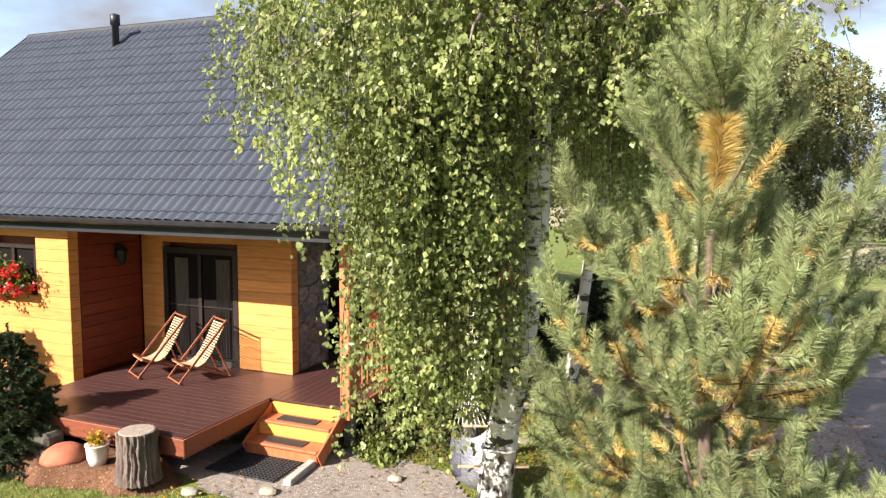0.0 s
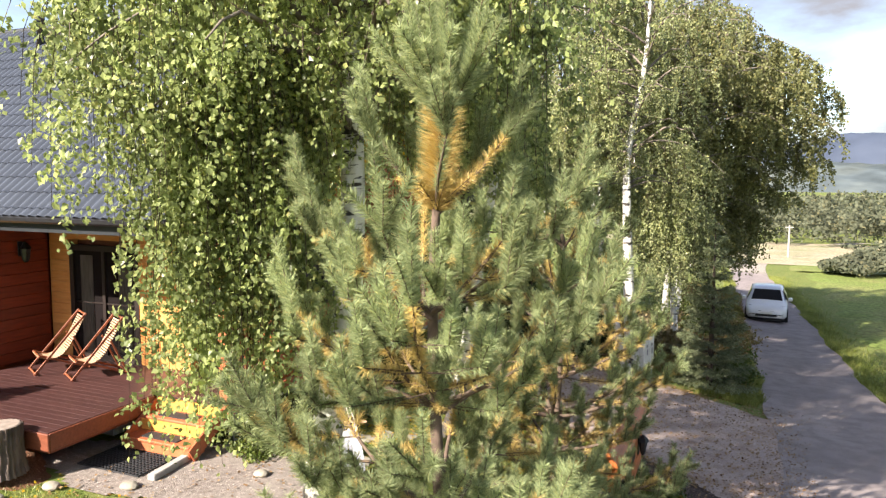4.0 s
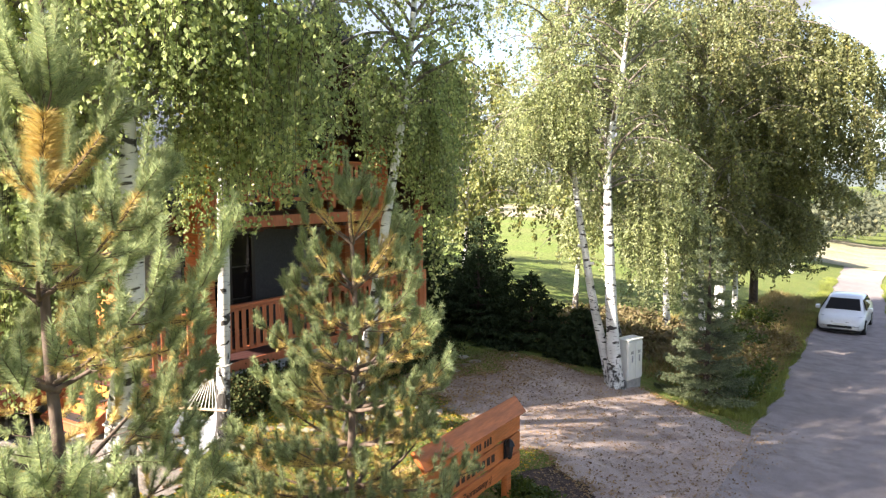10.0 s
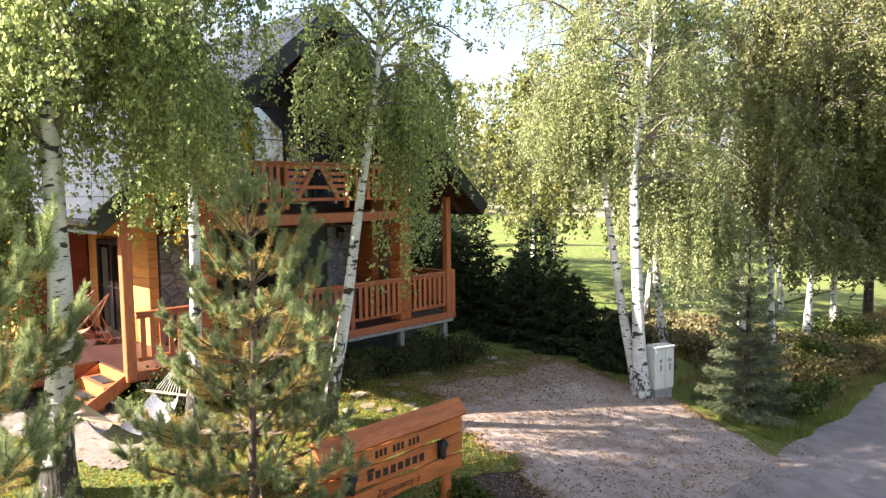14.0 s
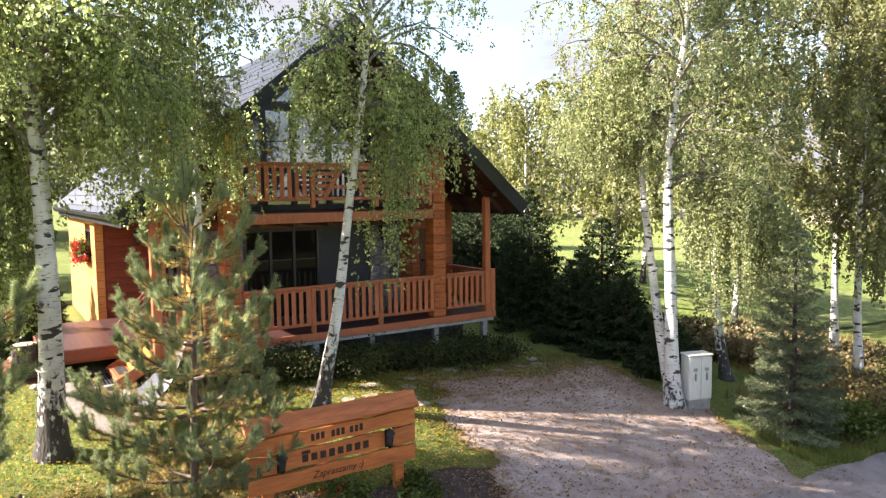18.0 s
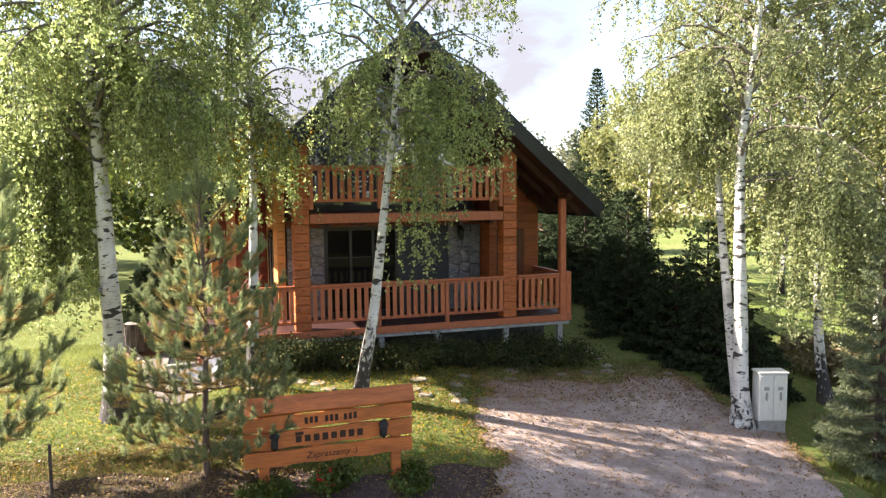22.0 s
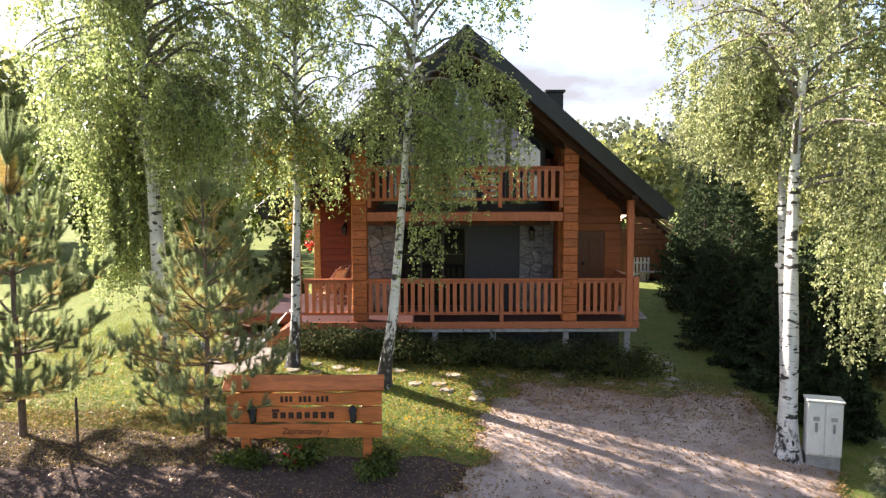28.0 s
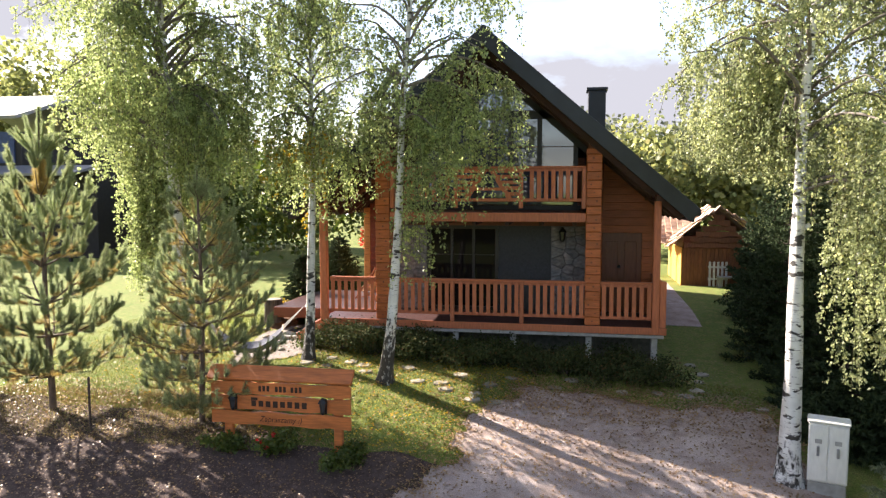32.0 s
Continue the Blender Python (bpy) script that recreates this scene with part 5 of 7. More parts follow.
                    e = p + unit(h * 0.75 + w * sd * rng.uniform(0.6, 1.1) + up * rng.uniform(0.05, 0.45)) * ls
                    fine.append((np.stack([p, (p + e) / 2 - up * 0.02, e]), np.array([0.006, 0.005, 0.004])))
                    brush(p + (e - p) * 0.35, e, rng.uniform() < yellow * 1.3)
                    tuft(e, h * 0.6 + w * sd * 0.5, 3 + (j < 2), rng.uniform(0.22, 0.36))
                if rng.uniform() < 0.5:
                    brush(p, p + unit(up + h * 0.4 + rng.normal(0, 0.2, 3)) * rng.uniform(0.18, 0.3), rng.uniform() < yellow)
        z -= gap * (0.9 if age == 1 else rng.uniform(0.92, 1.1))
        age += 1
    # the leader: green candles at the top, a sleeve of old yellow needles below them
    node = H - leader
    tuft(on(node), np.zeros(3), 6, leader * 0.7)
    for _ in range(2):
        brush(on(node), on(H) + up * 0.05, False)
    sleeve = None
    if leader_yellow:
        sleeve = needle_shoots(np.array([on(node - gap * 0.9)]), np.array([on(node + 0.02)]), per_m * 4.6, nlen * 2.15, nwid * 1.3, rng, 2.4)
        for k in range(7):
            a = k * 0.9
            p = on(node - gap * 0.86)
            brush(p, p + np.array([math.cos(a) * 0.24, math.sin(a) * 0.24, 0.20]), True)
    A, B, Y = np.array(A), np.array(B), np.array(Y)
    for one in br:
        V, F = tubes([one], 6)
        quick("branch", V, F, M_PINEBARK, True, tree)
    V, F = tubes(fine + [(np.stack([a, b]), np.array([0.006, 0.003])) for a, b in zip(A, B)], 4)
    tagged(quick("shoot_mass", V, F, M_PINEBARK, False, tree, "thin brown shoots"), kind="stuff")
    V, F = needle_shoots(A[~Y], B[~Y], per_m, nlen, nwid, rng, 0.85)
    tagged(quick("needle_mass", V, F, M_NEEDLE, False, tree, "long grey green needles in upright brushes"), kind="stuff")
    V, F = needle_shoots(A[Y], B[Y], per_m * 0.8, nlen * 0.95, nwid, rng, 1.2)
    if sleeve:
        V, F = np.concatenate([V, sleeve[0]]), np.concatenate([F, sleeve[1] + len(V)])
    tagged(quick("yellow_needle_mass", V, F, M_NEEDLEY, False, tree, "old needles turned yellow orange"), kind="stuff")
    return tree


def spruce(name, label, x, y, height, reach, seed, count=24000, material=None, nlen=0.05, nwid=0.010, bare=0.1, trunk=0.09, tier=0.24):
    """A spruce: tiers of drooping branches with flat sprays of short needles."""
    rng = np.random.default_rng(seed)
    tree = thing(name, label, "tree", (x, y, float(gz(x, y)) - 0.05))
    H = height
    V, F = tubes([(np.array([[0, 0, 0], [0.02, 0.01, H * 0.5], [0, 0, H]]), np.array([trunk, trunk * 0.55, 0.01]))], 9)
    quick("trunk", V, F, M_FIRBARK, True, tree, "dark spruce trunk")
    A, B, br = [], [], []
    nt = max(9, int(H / tier))
    for i in range(nt):
        f = i / (nt - 1)
        z = bare + (H - bare - 0.15) * f
        nb = 9 if f < 0.7 else 6
        for b in range(nb):
            az = 2 * math.pi * (b + 0.5 * (i % 2)) / nb + rng.normal(0, 0.22)
            Lb = (reach * (1 - f) ** 0.85 + 0.10) * rng.uniform(0.72, 1.15)
            h = np.array([math.cos(az), math.sin(az), 0])
            w = np.array([-h[1], h[0], 0])
            s = np.linspace(0, 1, 6)[:, None]
            pts = np.array([0, 0, z]) + h * Lb * s + np.array([0, 0, 1.0]) * Lb * (-0.42 * (1 - f) * s + 0.30 * s ** 2.5 + 0.25 * f * s)
            br.append((pts, np.linspace(0.012, 0.003, 6)))
            m = max(3, int(Lb / 0.11))
            for j in range(m):
                q = 0.15 + 0.85 * (j + 1) / m
                p = np.array([np.interp(q, s[:, 0], pts[:, k]) for k in range(3)])
                ln = min(0.42, 0.12 + 0.42 * Lb * (1.05 - q)) * rng.uniform(0.7, 1.2)
                for sd in (-1, 1):
                    A.append(p)
                    B.append(p + unit(h * 0.75 + w * sd * 0.8 + np.array([0, 0, -0.28 + rng.normal(0, 0.12)])) * ln)
            A.append(pts[2])
            B.append(pts[-1])
    A.append(np.array([0, 0, H - 0.35]))
    B.append(np.array([0, 0, H + 0.05]))
    A, B = np.array(A), np.array(B)
    V, F = tubes(br, 3)
    tagged(quick("branch_mass", V, F, M_FIRBARK, False, tree, "drooping branches"), kind="stuff")
    per = count / np.linalg.norm(B - A, axis=1).sum()
    V, F = needle_shoots(A, B, per, nlen, nwid, rng, 1.0)
    quick("crown", V, F, material or M_FIR, False, tree, "tiers of short dark green needles")
    return tree


def shrub(name, label, x, y, w, d, h, n, size, material, seed, category="shrub", z=None, flowers=None, group=""):
    """A low shrub: stems and a broken cloud of leaves."""
    rng = np.random.default_rng(seed)
    t = thing(name, label, category, (x, y, (float(gz(x, y)) if z is None else z) - 0.02), group=group)
    c = rng.normal(size=(14, 3)) * np.array([w * 0.3, d * 0.3, h * 0.16]) + np.array([0, 0, h * 0.55])
    paths = [(curve_of([(rng.normal(0, w * 0.05), rng.normal(0, d * 0.05), 0), tuple(p * np.array([0.6, 0.6, 0.5])), tuple(p)], 5), np.linspace(0.012, 0.003, 5)) for p in c]
    V, F = tubes(paths, 4)
    tagged(quick("stem_mass", V, F, M_TWIG, False, t), kind="stuff")
    P = c[rng.integers(0, 14, n)] + rng.normal(size=(n, 3)) * np.array([w, d, h]) * 0.15
    P[:, 2] = np.abs(P[:, 2])
    V, F = leaves(P, size, rng, 0.1)
    quick("foliage", V, F, material, False, t)
    if flowers:
        m = int(flowers)
        k = c[rng.integers(0, 14, m // 14 + 1)] + rng.normal(size=(m // 14 + 1, 3)) * np.array([w, d, h]) * 0.17 + np.array([0, 0, h * 0.12])
        P = np.repeat(k, 14, 0)[:m] + rng.normal(0, 0.025, (m, 3))
        P[:, 2] = np.abs(P[:, 2])
        V, F = leaves(P, 0.045, rng, 0.0, 0.5)
        quick("blossoms", V, F, M_RED, False, t, "clusters of red blossoms")
    return t


birch("birch", "tall weeping birch with thick white trunk and hanging leaf curtains", -1.92, 6.62,
            [[(-0.24, 0.05, 0), (-0.17, 0.04, 1.2), (0.06, 0.06, 2.4), (0.18, 0.06, 3.4), (0.27, 0.0, 5.0), (0.26, -0.1, 7.0), (0.1, -0.3, 9.0), (0.0, -0.2, 12.0)]],
            0.19, (4.5, 11.8, 3.2), 94, 48, 48, 0.054, M_LEAF, 11, 1.5,
            extra=[(-2.15, 5.0, 1.7, 1.5, 140), (-2.3, 5.1, 1.85, 1.7, 110), (-2.55, 5.2, 1.6, 2.1, 80), (-2.75, 5.0, 1.9, 2.9, 60), (-2.3, 5.6, 2.4, 3.4, 60), (2.75, 5.4, 2.2, 4.0, 40), (-2.6, 6.0, 2.7, 4.1, 70), (-2.85, 6.6, 3.0, 4.5, 70), (-2.0, 6.2, 2.6, 3.8, 60), (2.9, 6.0, 2.6, 4.4, 40), (-1.3, 6.8, 2.0, 5.6, 18), (-0.9, 6.6, 1.9, 5.4, 30), (-1.5, 7.0, 2.2, 5.8, 24), (1.6, 6.4, 2.2, 4.6, 40), (-0.3, 6.2, 2.2, 4.6, 60), (0.6, 6.0, 2.0, 4.0, 60), (0.2, 7.4, 2.6, 5.4, 60), (1.0, 5.7, 2.1, 3.5, 70), (1.4, 5.9, 2.0, 3.4, 60), (1.2, 7.2, 2.6, 5.0, 50)], stubs=2)
birch("birch", "slender birch with yellowing lower leaves holding one end of the hammock", -3.2, 8.95,
      [[(0.0, 0.0, 0), (0.02, 0.06, 1.1), (0.0, 0.15, 3.8), (0.02, 0.18, 6.7), (0.0, 0.1, 9.6)]],
      0.125, (4.3, 9.6, 1.6), 54, 36, 48, 0.056, M_LEAF, 23, 1.3, yellow=0.12,
      extra=[(1.9, 4.8, 1.0, 3.0, 26), (-1.6, 4.6, 1.0, 3.2, 24), (3.4, 4.6, 1.0, 2.8, 24), (0.4, 5.2, 1.3, 3.6, 30), (-0.6, 5.4, 1.4, 3.8, 30)])
birch("birch", "slanting white birch with leafy hanging boughs before the porch", -2.38, 10.95,
      [[(0.0, 0.0, 0), (0.10, 0.10, 0.8), (0.22, 0.22, 1.6), (0.39, 0.40, 3.2), (0.75, 0.55, 5.2), (0.85, 0.75, 7.5), (0.9, 0.9, 10.5)]],
      0.14, (5.0, 10.2, 2.2), 38, 28, 48, 0.056, M_LEAF, 37, 1.3,
      extra=[(1.0, 5.4, 0.8, 2.0, 34), (1.6, 6.0, 1.5, 3.2, 46), (1.75, 6.4, 2.3, 3.8, 50), (-1.3, 6.2, 1.5, 4.2, 24), (-1.8, 5.8, 1.2, 4.0, 22), (2.6, 5.8, 1.2, 3.6, 30), (-2.6, 6.4, 1.6, 4.2, 30)])
birch("birch", "twin stemmed birch with pale sunlit foliage beside the meter cabinet", -0.42, 18.33,
      [[(0.0, 0.0, 0), (-0.10, 0.02, 1.8), (-0.26, 0.05, 3.8), (-0.32, 0.05, 5.7), (0.12, 0.1, 7.9), (0.2, 0.2, 11.5)],
       [(-0.10, 0.06, 0), (-0.28, 0.12, 0.7), (-0.76, 0.2, 2.5), (-1.2, 0.3, 4.7), (-1.36, 0.35, 6.5), (-1.5, 0.4, 10.0)]],
      0.165, (5.0, 11.3, 2.6), 70, 36, 68, 0.053, M_LEAF2, 41, 1.35,
      extra=[(0.75, 4.8, 2.6, 1.7, 70), (1.05, 4.9, 2.9, 1.8, 60), (1.6, 4.9, 2.8, 2.6, 50), (3.6, 7.2, 2.6, 5.0, 40), (-2.3, 7.4, 2.6, 5.2, 50), (0.4, 5.8, 2.4, 3.6, 40), (3.25, 7.0, 3.3, 5.0, 80), (2.95, 6.6, 3.0, 4.9, 60), (3.6, 6.8, 2.8, 5.0, 50)], stubs=2, bark=M_BARKPALE)
birch("birch", "leaning birch behind the drive", -1.25, 21.4,
      [[(0.0, 0.0, 0), (-0.25, 0.1, 0.9), (-0.55, 0.2, 2.4), (-0.7, 0.3, 5.0), (-0.6, 0.3, 10.5)]],
      0.15, (4.0, 10.3, 2.9), 46, 30, 40, 0.09, M_LEAF2, 53, 1.5, extra=[(0.6, 4.2, 2.4, 1.6, 40), (2.4, 4.6, 2.6, 2.2, 40)])
for i, (x, y, h, s) in enumerate(((-0.2, 29.1, 12, 3.6), (-0.75, 31.2, 11, 3.4), (-0.3, 32.6, 13, 4.0), (-1.6, 27.2, 11, 3.2), (0.1, 25.2, 11.5, 3.6), (-2.6, 34.0, 12, 3.6))):
    birch("birch", "roadside birch with a drooping crown", x, y,
          [[(0, 0, 0), (0.1 - 0.05 * i, 0.05, 2.0), (0.2 - 0.1 * i, 0.1, 5.0), (0.1, 0.1, h)]], 0.13, (3.8, h - 0.5, s), 46, 26, 48, 0.092, M_LEAFB, 60 + i, 2.0, extra=[(0.3, 4.4, 2.4, 2.2, 26), (-0.8, 4.6, 2.4, 2.4, 26)] + ([(0.0, 7.6, 4.9, 5.2, 70), (0.25, 6.0, 4.3, 4.4, 60), (-0.3, 8.6, 5.2, 6.4, 70), (0.05, 10.0, 5.2, 7.4, 80), (-0.35, 10.6, 4.8, 8.0, 60), (-0.1, 5.0, 3.0, 2.6, 50)] if i in (0, 2) else []), bark=M_BARKPALE)
pine("scots_pine", "young Scots pine with a yellowed sleeve of needles round its leader", -0.07, 4.93, 5.75, 1.75, 0.06, 5, gap=0.69, bare=0.25, leader=0.95, yellow=0.34, per_m=1230)
pine("scots_pine", "small Scots pine with browning lower needles beside the sign", 0.02, 8.15, 4.65, 1.45, 0.05, 9, gap=0.46, yellow=0.6, bare=0.25, leader=0.55, leader_yellow=False, per_m=950, nlen=0.072, candle=0.66)
# unseen pine, added below the view to cast shade on the verge
pine("scots_pine", "unseen low Scots pine added to shade the verge", -0.1, 1.7, 3.2, 1.4, 0.05, 13, gap=0.42, per_m=640, bare=0.25, leader_yellow=False)
spruce("spruce", "sunlit young spruce beside the meter cabinet", 1.35, 19.85, 4.4, 1.0, 71, 74000, M_FIR, 0.08, 0.015, tier=0.30)
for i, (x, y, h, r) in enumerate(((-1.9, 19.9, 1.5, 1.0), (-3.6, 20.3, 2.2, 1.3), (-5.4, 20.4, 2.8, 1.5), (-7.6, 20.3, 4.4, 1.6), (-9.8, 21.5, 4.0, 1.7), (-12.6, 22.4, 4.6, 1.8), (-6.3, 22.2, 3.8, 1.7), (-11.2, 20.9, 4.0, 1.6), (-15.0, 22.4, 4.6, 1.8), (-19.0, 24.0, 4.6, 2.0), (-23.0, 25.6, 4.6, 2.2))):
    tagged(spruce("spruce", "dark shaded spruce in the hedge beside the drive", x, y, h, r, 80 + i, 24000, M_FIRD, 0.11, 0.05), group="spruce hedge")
spruce("spruce", "dark roadside conifer on a bare trunk", -0.5, 38.5, 9.0, 2.6, 95, 26000, M_FIRD, 0.16, 0.04, bare=2.4, trunk=0.22)
spruce("spruce", "pointed spruce behind the birches", -25.8, 30.0, 10.8, 2.2, 96, 24000, M_FIRD, 0.14, 0.035, trunk=0.15)
for i, (x, y, h, s) in enumerate(((-9.0, 25.5, 8.5, 3.0), (-13.5, 25.0, 8.0, 3.0), (-17.5, 27.0, 7.5, 3.0), (-10.5, 29.0, 9.5, 3.2), (-5.2, 27.5, 9.5, 3.0))):
    birch("birch", "leafy birch behind the spruce hedge", x, y, [[(0, 0, 0), (0.1, 0.1, 2), (0.2, 0.0, 5), (0.1, 0.1, h)]], 0.12, (2.2, h - 0.4, s), 40, 22, 24, 0.14, M_LEAFM, 120 + i, 1.7)
spruce("dwarf_spruce", "dense dwarf conifer in the mulch bed", -9.1, 6.55, 1.95, 0.66, 101, 90000, M_FIRD, 0.05, 0.02, tier=0.13)
spruce("dwarf_spruce", "dense conifer behind the terrace", -11.6, 6.9, 2.3, 0.95, 102, 60000, M_FIRD, 0.07, 0.026, tier=0.16)


def far_woods(name, label, spots, material, seed, per=420, size=0.8):
    """Distant trees as one mass of leaf clumps, with gaps."""
    rng = np.random.default_rng(seed)
    P, S = [], []
    for x, y, h, r, con in spots:
        g0 = float(gz(x, y))
        n = per
        if con:
            f = rng.uniform(0, 1, n) ** 0.7
            a = rng.uniform(0, 2 * np.pi, n)
            rr = r * 0.8 * (1.02 - f) * rng.uniform(0.7, 1.1, n)
            q = np.stack([x + rr * np.cos(a), y + rr * np.sin(a), g0 + 0.6 + f * h], -1)
        else:
            v = unit(rng.normal(size=(n, 3)))
            k = rng.integers(0, 5, n)
            off = rng.normal(size=(5, 3)) * np.array([r, r, h * 0.3]) * 0.42
            q = np.array([x, y, g0 + h * 0.58]) + off[k] + v * np.array([r, r, h * 0.33]) * rng.uniform(0.45, 0.75, (n, 1))
            q[:, 2] = np.maximum(q[:, 2], g0 + 0.3)
        P.append(q)
        S.append(np.full(n, size * (0.75 if con else 1.0)))
    P, S = np.concatenate(P), np.concatenate(S)
    n = len(P)
    a = unit(rng.normal(size=(n, 3)))
    b = unit(np.cross(a, rng.normal(size=(n, 3))))
    V = np.stack([P - a * S[:, None] * 0.5, P + b * S[:, None] * 0.45, P + a * S[:, None] * 0.5, P - b * S[:, None] * 0.45], 1).reshape(-1, 3)
    ob = quick(name, V, np.arange(n * 4).reshape(-1, 4), material, False)
    return tagged(ob, label, "woods", kind="stuff")


rw = np.random.default_rng(3)
# unseen wood, added so that the porch panes reflect something dark
far_woods("east_woods", "unseen wood added behind the viewpoint for the window reflections", [(rw.uniform(38, 60), rw.uniform(-30, 60), rw.uniform(3, 5.5), rw.uniform(3, 5), False) for _ in range(60)], M_LEAFD, 35, 420, 1.0)
far_woods("far_woods", "mixed autumn wood along the far edge of the fields", [(rw.uniform(-110, 170), 112 + 75 * rw.uniform() ** 1.4, rw.uniform(5.0, 7.6), rw.uniform(1.6, 2.8), rw.uniform() < 0.4) for _ in range(620)], M_FARHAZE, 31, 190, 0.66)
far_woods("distant_woods", "wood closing the valley, its haze put into the leaf colour", [(rw.uniform(-260, 420), rw.uniform(190, 420), rw.uniform(7, 10.5), rw.uniform(3.5, 5.5), rw.uniform() < 0.3) for _ in range(420)], M_FARHAZE, 38, 160, 1.2)
far_woods("field_thicket", "thicket at the bend of the lane", [(-2.2 + rw.uniform(-3.5, 2.2), 71 + rw.uniform(-3, 3), rw.uniform(2.4, 3.9), rw.uniform(1.0, 1.7), False) for _ in range(9)] + [(9.5 + 1.3 * i + rw.uniform(-1, 1), 65 + rw.uniform(-2, 3), 1.6 + min(0.3 * i, 2.2) + rw.uniform(-0.3, 0.5), rw.uniform(1.4, 2.0), False) for i in range(13)], M_FARHAZE, 32, 900, 0.34)
far_woods("west_woods", "wood behind the house", [(rw.uniform(-75, -48), rw.uniform(-10, 90), rw.uniform(8, 12), rw.uniform(3, 5), rw.uniform() < 0.08) for _ in range(70)], M_FARHAZE, 33, 1100, 0.5)
far_woods("garden_trees", "shady garden trees beyond the lawn", [(rw.uniform(-34, -20), rw.uniform(-6, 7), rw.uniform(4, 8), rw.uniform(2, 3), rw.uniform() < 0.4) for _ in range(14)], M_LEAFD, 34, 1500, 0.32)
far_woods("back_garden_trees", "pale rounded trees behind the hut", [(-30 + rw.uniform(-5, 4), 19 + rw.uniform(-3, 6), rw.uniform(5, 7.5), 2.4, False) for _ in range(9)], M_LEAFM, 37, 1500, 0.34)
far_woods("neighbour_trees", "tall pale trees behind the neighbouring house", [(-38 + rw.uniform(-5, 4), -28 + rw.uniform(-5, 12), rw.uniform(13, 18), rw.uniform(2.5, 4), False) for _ in range(11)], M_LEAFM, 36, 1500, 0.5)

# shrubs along the porch and under the trees
SPOTS = ((-4.35, 9.3), (-4.2, 10.2), (-4.45, 11.1), (-4.25, 12.0), (-4.4, 12.9), (-4.25, 13.8), (-4.4, 14.7), (-4.3, 15.6), (-4.45, 16.4))
for i, (x, y) in enumerate(SPOTS):
    shrub("shrub", "low dark shrub below the porch", x, y, 1.0, 1.2, 0.70 - 0.01 * i, 4200, 0.055, M_SHRUB, 140 + i, group="porch shrubs")
shrub("shrub", "leafy shrub beside the steps", -4.45, 8.6, 0.5, 0.45, 0.34, 1900, 0.045, M_LEAFD, 150)
shrub("flower_clump", "red flowering plant at the foot of the sign", 0.75, 9.95, 0.5, 0.5, 0.36, 1900, 0.06, M_LEAFD, 151, "plant", flowers=80)
shrub("shrub", "small green clump before the sign", 0.85, 9.05, 0.5, 0.5, 0.28, 1800, 0.06, M_LEAFD, 152)
shrub("shrub", "small green clump at the sign post", 0.8, 11.1, 0.6, 0.5, 0.3, 2000, 0.06, M_LEAFD, 153)
for i, (x, y, w, h) in enumerate(((1.7, 20.8, 1.0, 0.7), (1.2, 21.8, 1.2, 0.9), (1.9, 22.6, 0.9, 0.8), (1.4, 24.0, 1.4, 1.0), (1.0, 26.0, 1.5, 1.0), (1.6, 28.0, 1.2, 0.9), (0.6, 30.0, 1.4, 1.1))):
    shrub("undergrowth", "brownish green roadside undergrowth", x, y, w, 1.3, h, 2600, 0.09, M_DRYGRASS if i % 2 else M_LEAFD, 160 + i, group="roadside undergrowth")
for i, (x, y) in enumerate(((-2.2, 23.2), (-0.6, 23.6), (-4.0, 24.4), (-0.2, 27.5), (-3.2, 26.2))):
    shrub("bracken", "rust brown bracken under the birches", x, y, 2.0, 1.8, 0.7, 2600, 0.12, M_BRACKEN, 175 + i, group="bracken")


def blades(name, label, pts, height, width, material, seed, lean=0.5):
    """Grass as single blades."""
    rng = np.random.default_rng(seed)
    n = len(pts)
    z = gz(pts[:, 0], pts[:, 1])
    P = np.stack([pts[:, 0], pts[:, 1], z], -1)
    d = unit(rng.normal(size=(n, 3)) * np.array([lean, lean, 0.1]) + np.array([0, 0, 1.0]))
    s = unit(np.cross(d, rng.normal(size=(n, 3)))) * width * 0.5
    h = height * rng.uniform(0.5, 1.3, (n, 1))
    V = np.stack([P - s, P + s, P + d * h], 1).reshape(-1, 3)
    return tagged(quick(name, V, np.arange(n * 3).reshape(-1, 3), material, False), label, "grass", kind="stuff")


rg = np.random.default_rng(17)


def area(n, x0, x1, y0, y1, ok=None):
    p = np.stack([rg.uniform(x0, x1, n), rg.uniform(y0, y1, n)], -1)
    return p if ok is None else p[ok(p[:, 0], p[:, 1])]


lawn_ok = lambda x, y: ~drive_keep(x, y) & ~gravel_keep(x, y) & (x < 0.6 + wob(y, 1.0)) & ~((x < -4.95) & (x > -9.8) & (y > 6.7)) & ~(x < -9.8) | ((x < -6.5) & (y < 5.9))
blades("lawn_grass", "short lawn grass", np.concatenate([area(90000, -8.5, 0.9, 3.0, 13.0, lawn_ok), area(40000, -7.0, -1.5, 12.5, 19.0, lawn_ok), area(14000, -12, -4, 2.0, 6.2)]), 0.055, 0.012, M_GRASS, 201)
edge = np.concatenate([np.stack([road_l(q) - np.abs(rg.normal(0, 0.28, len(q))), q], -1) for q in (rg.uniform(19.6, 60, 26000),)] + [np.stack([road_r(q) + np.abs(rg.normal(0, 0.5, len(q))), q], -1) for q in (rg.uniform(8, 60, 16000),)])
blades("verge_grass", "taller grass along the lane", edge, 0.2, 0.02, M_GRASS, 202)
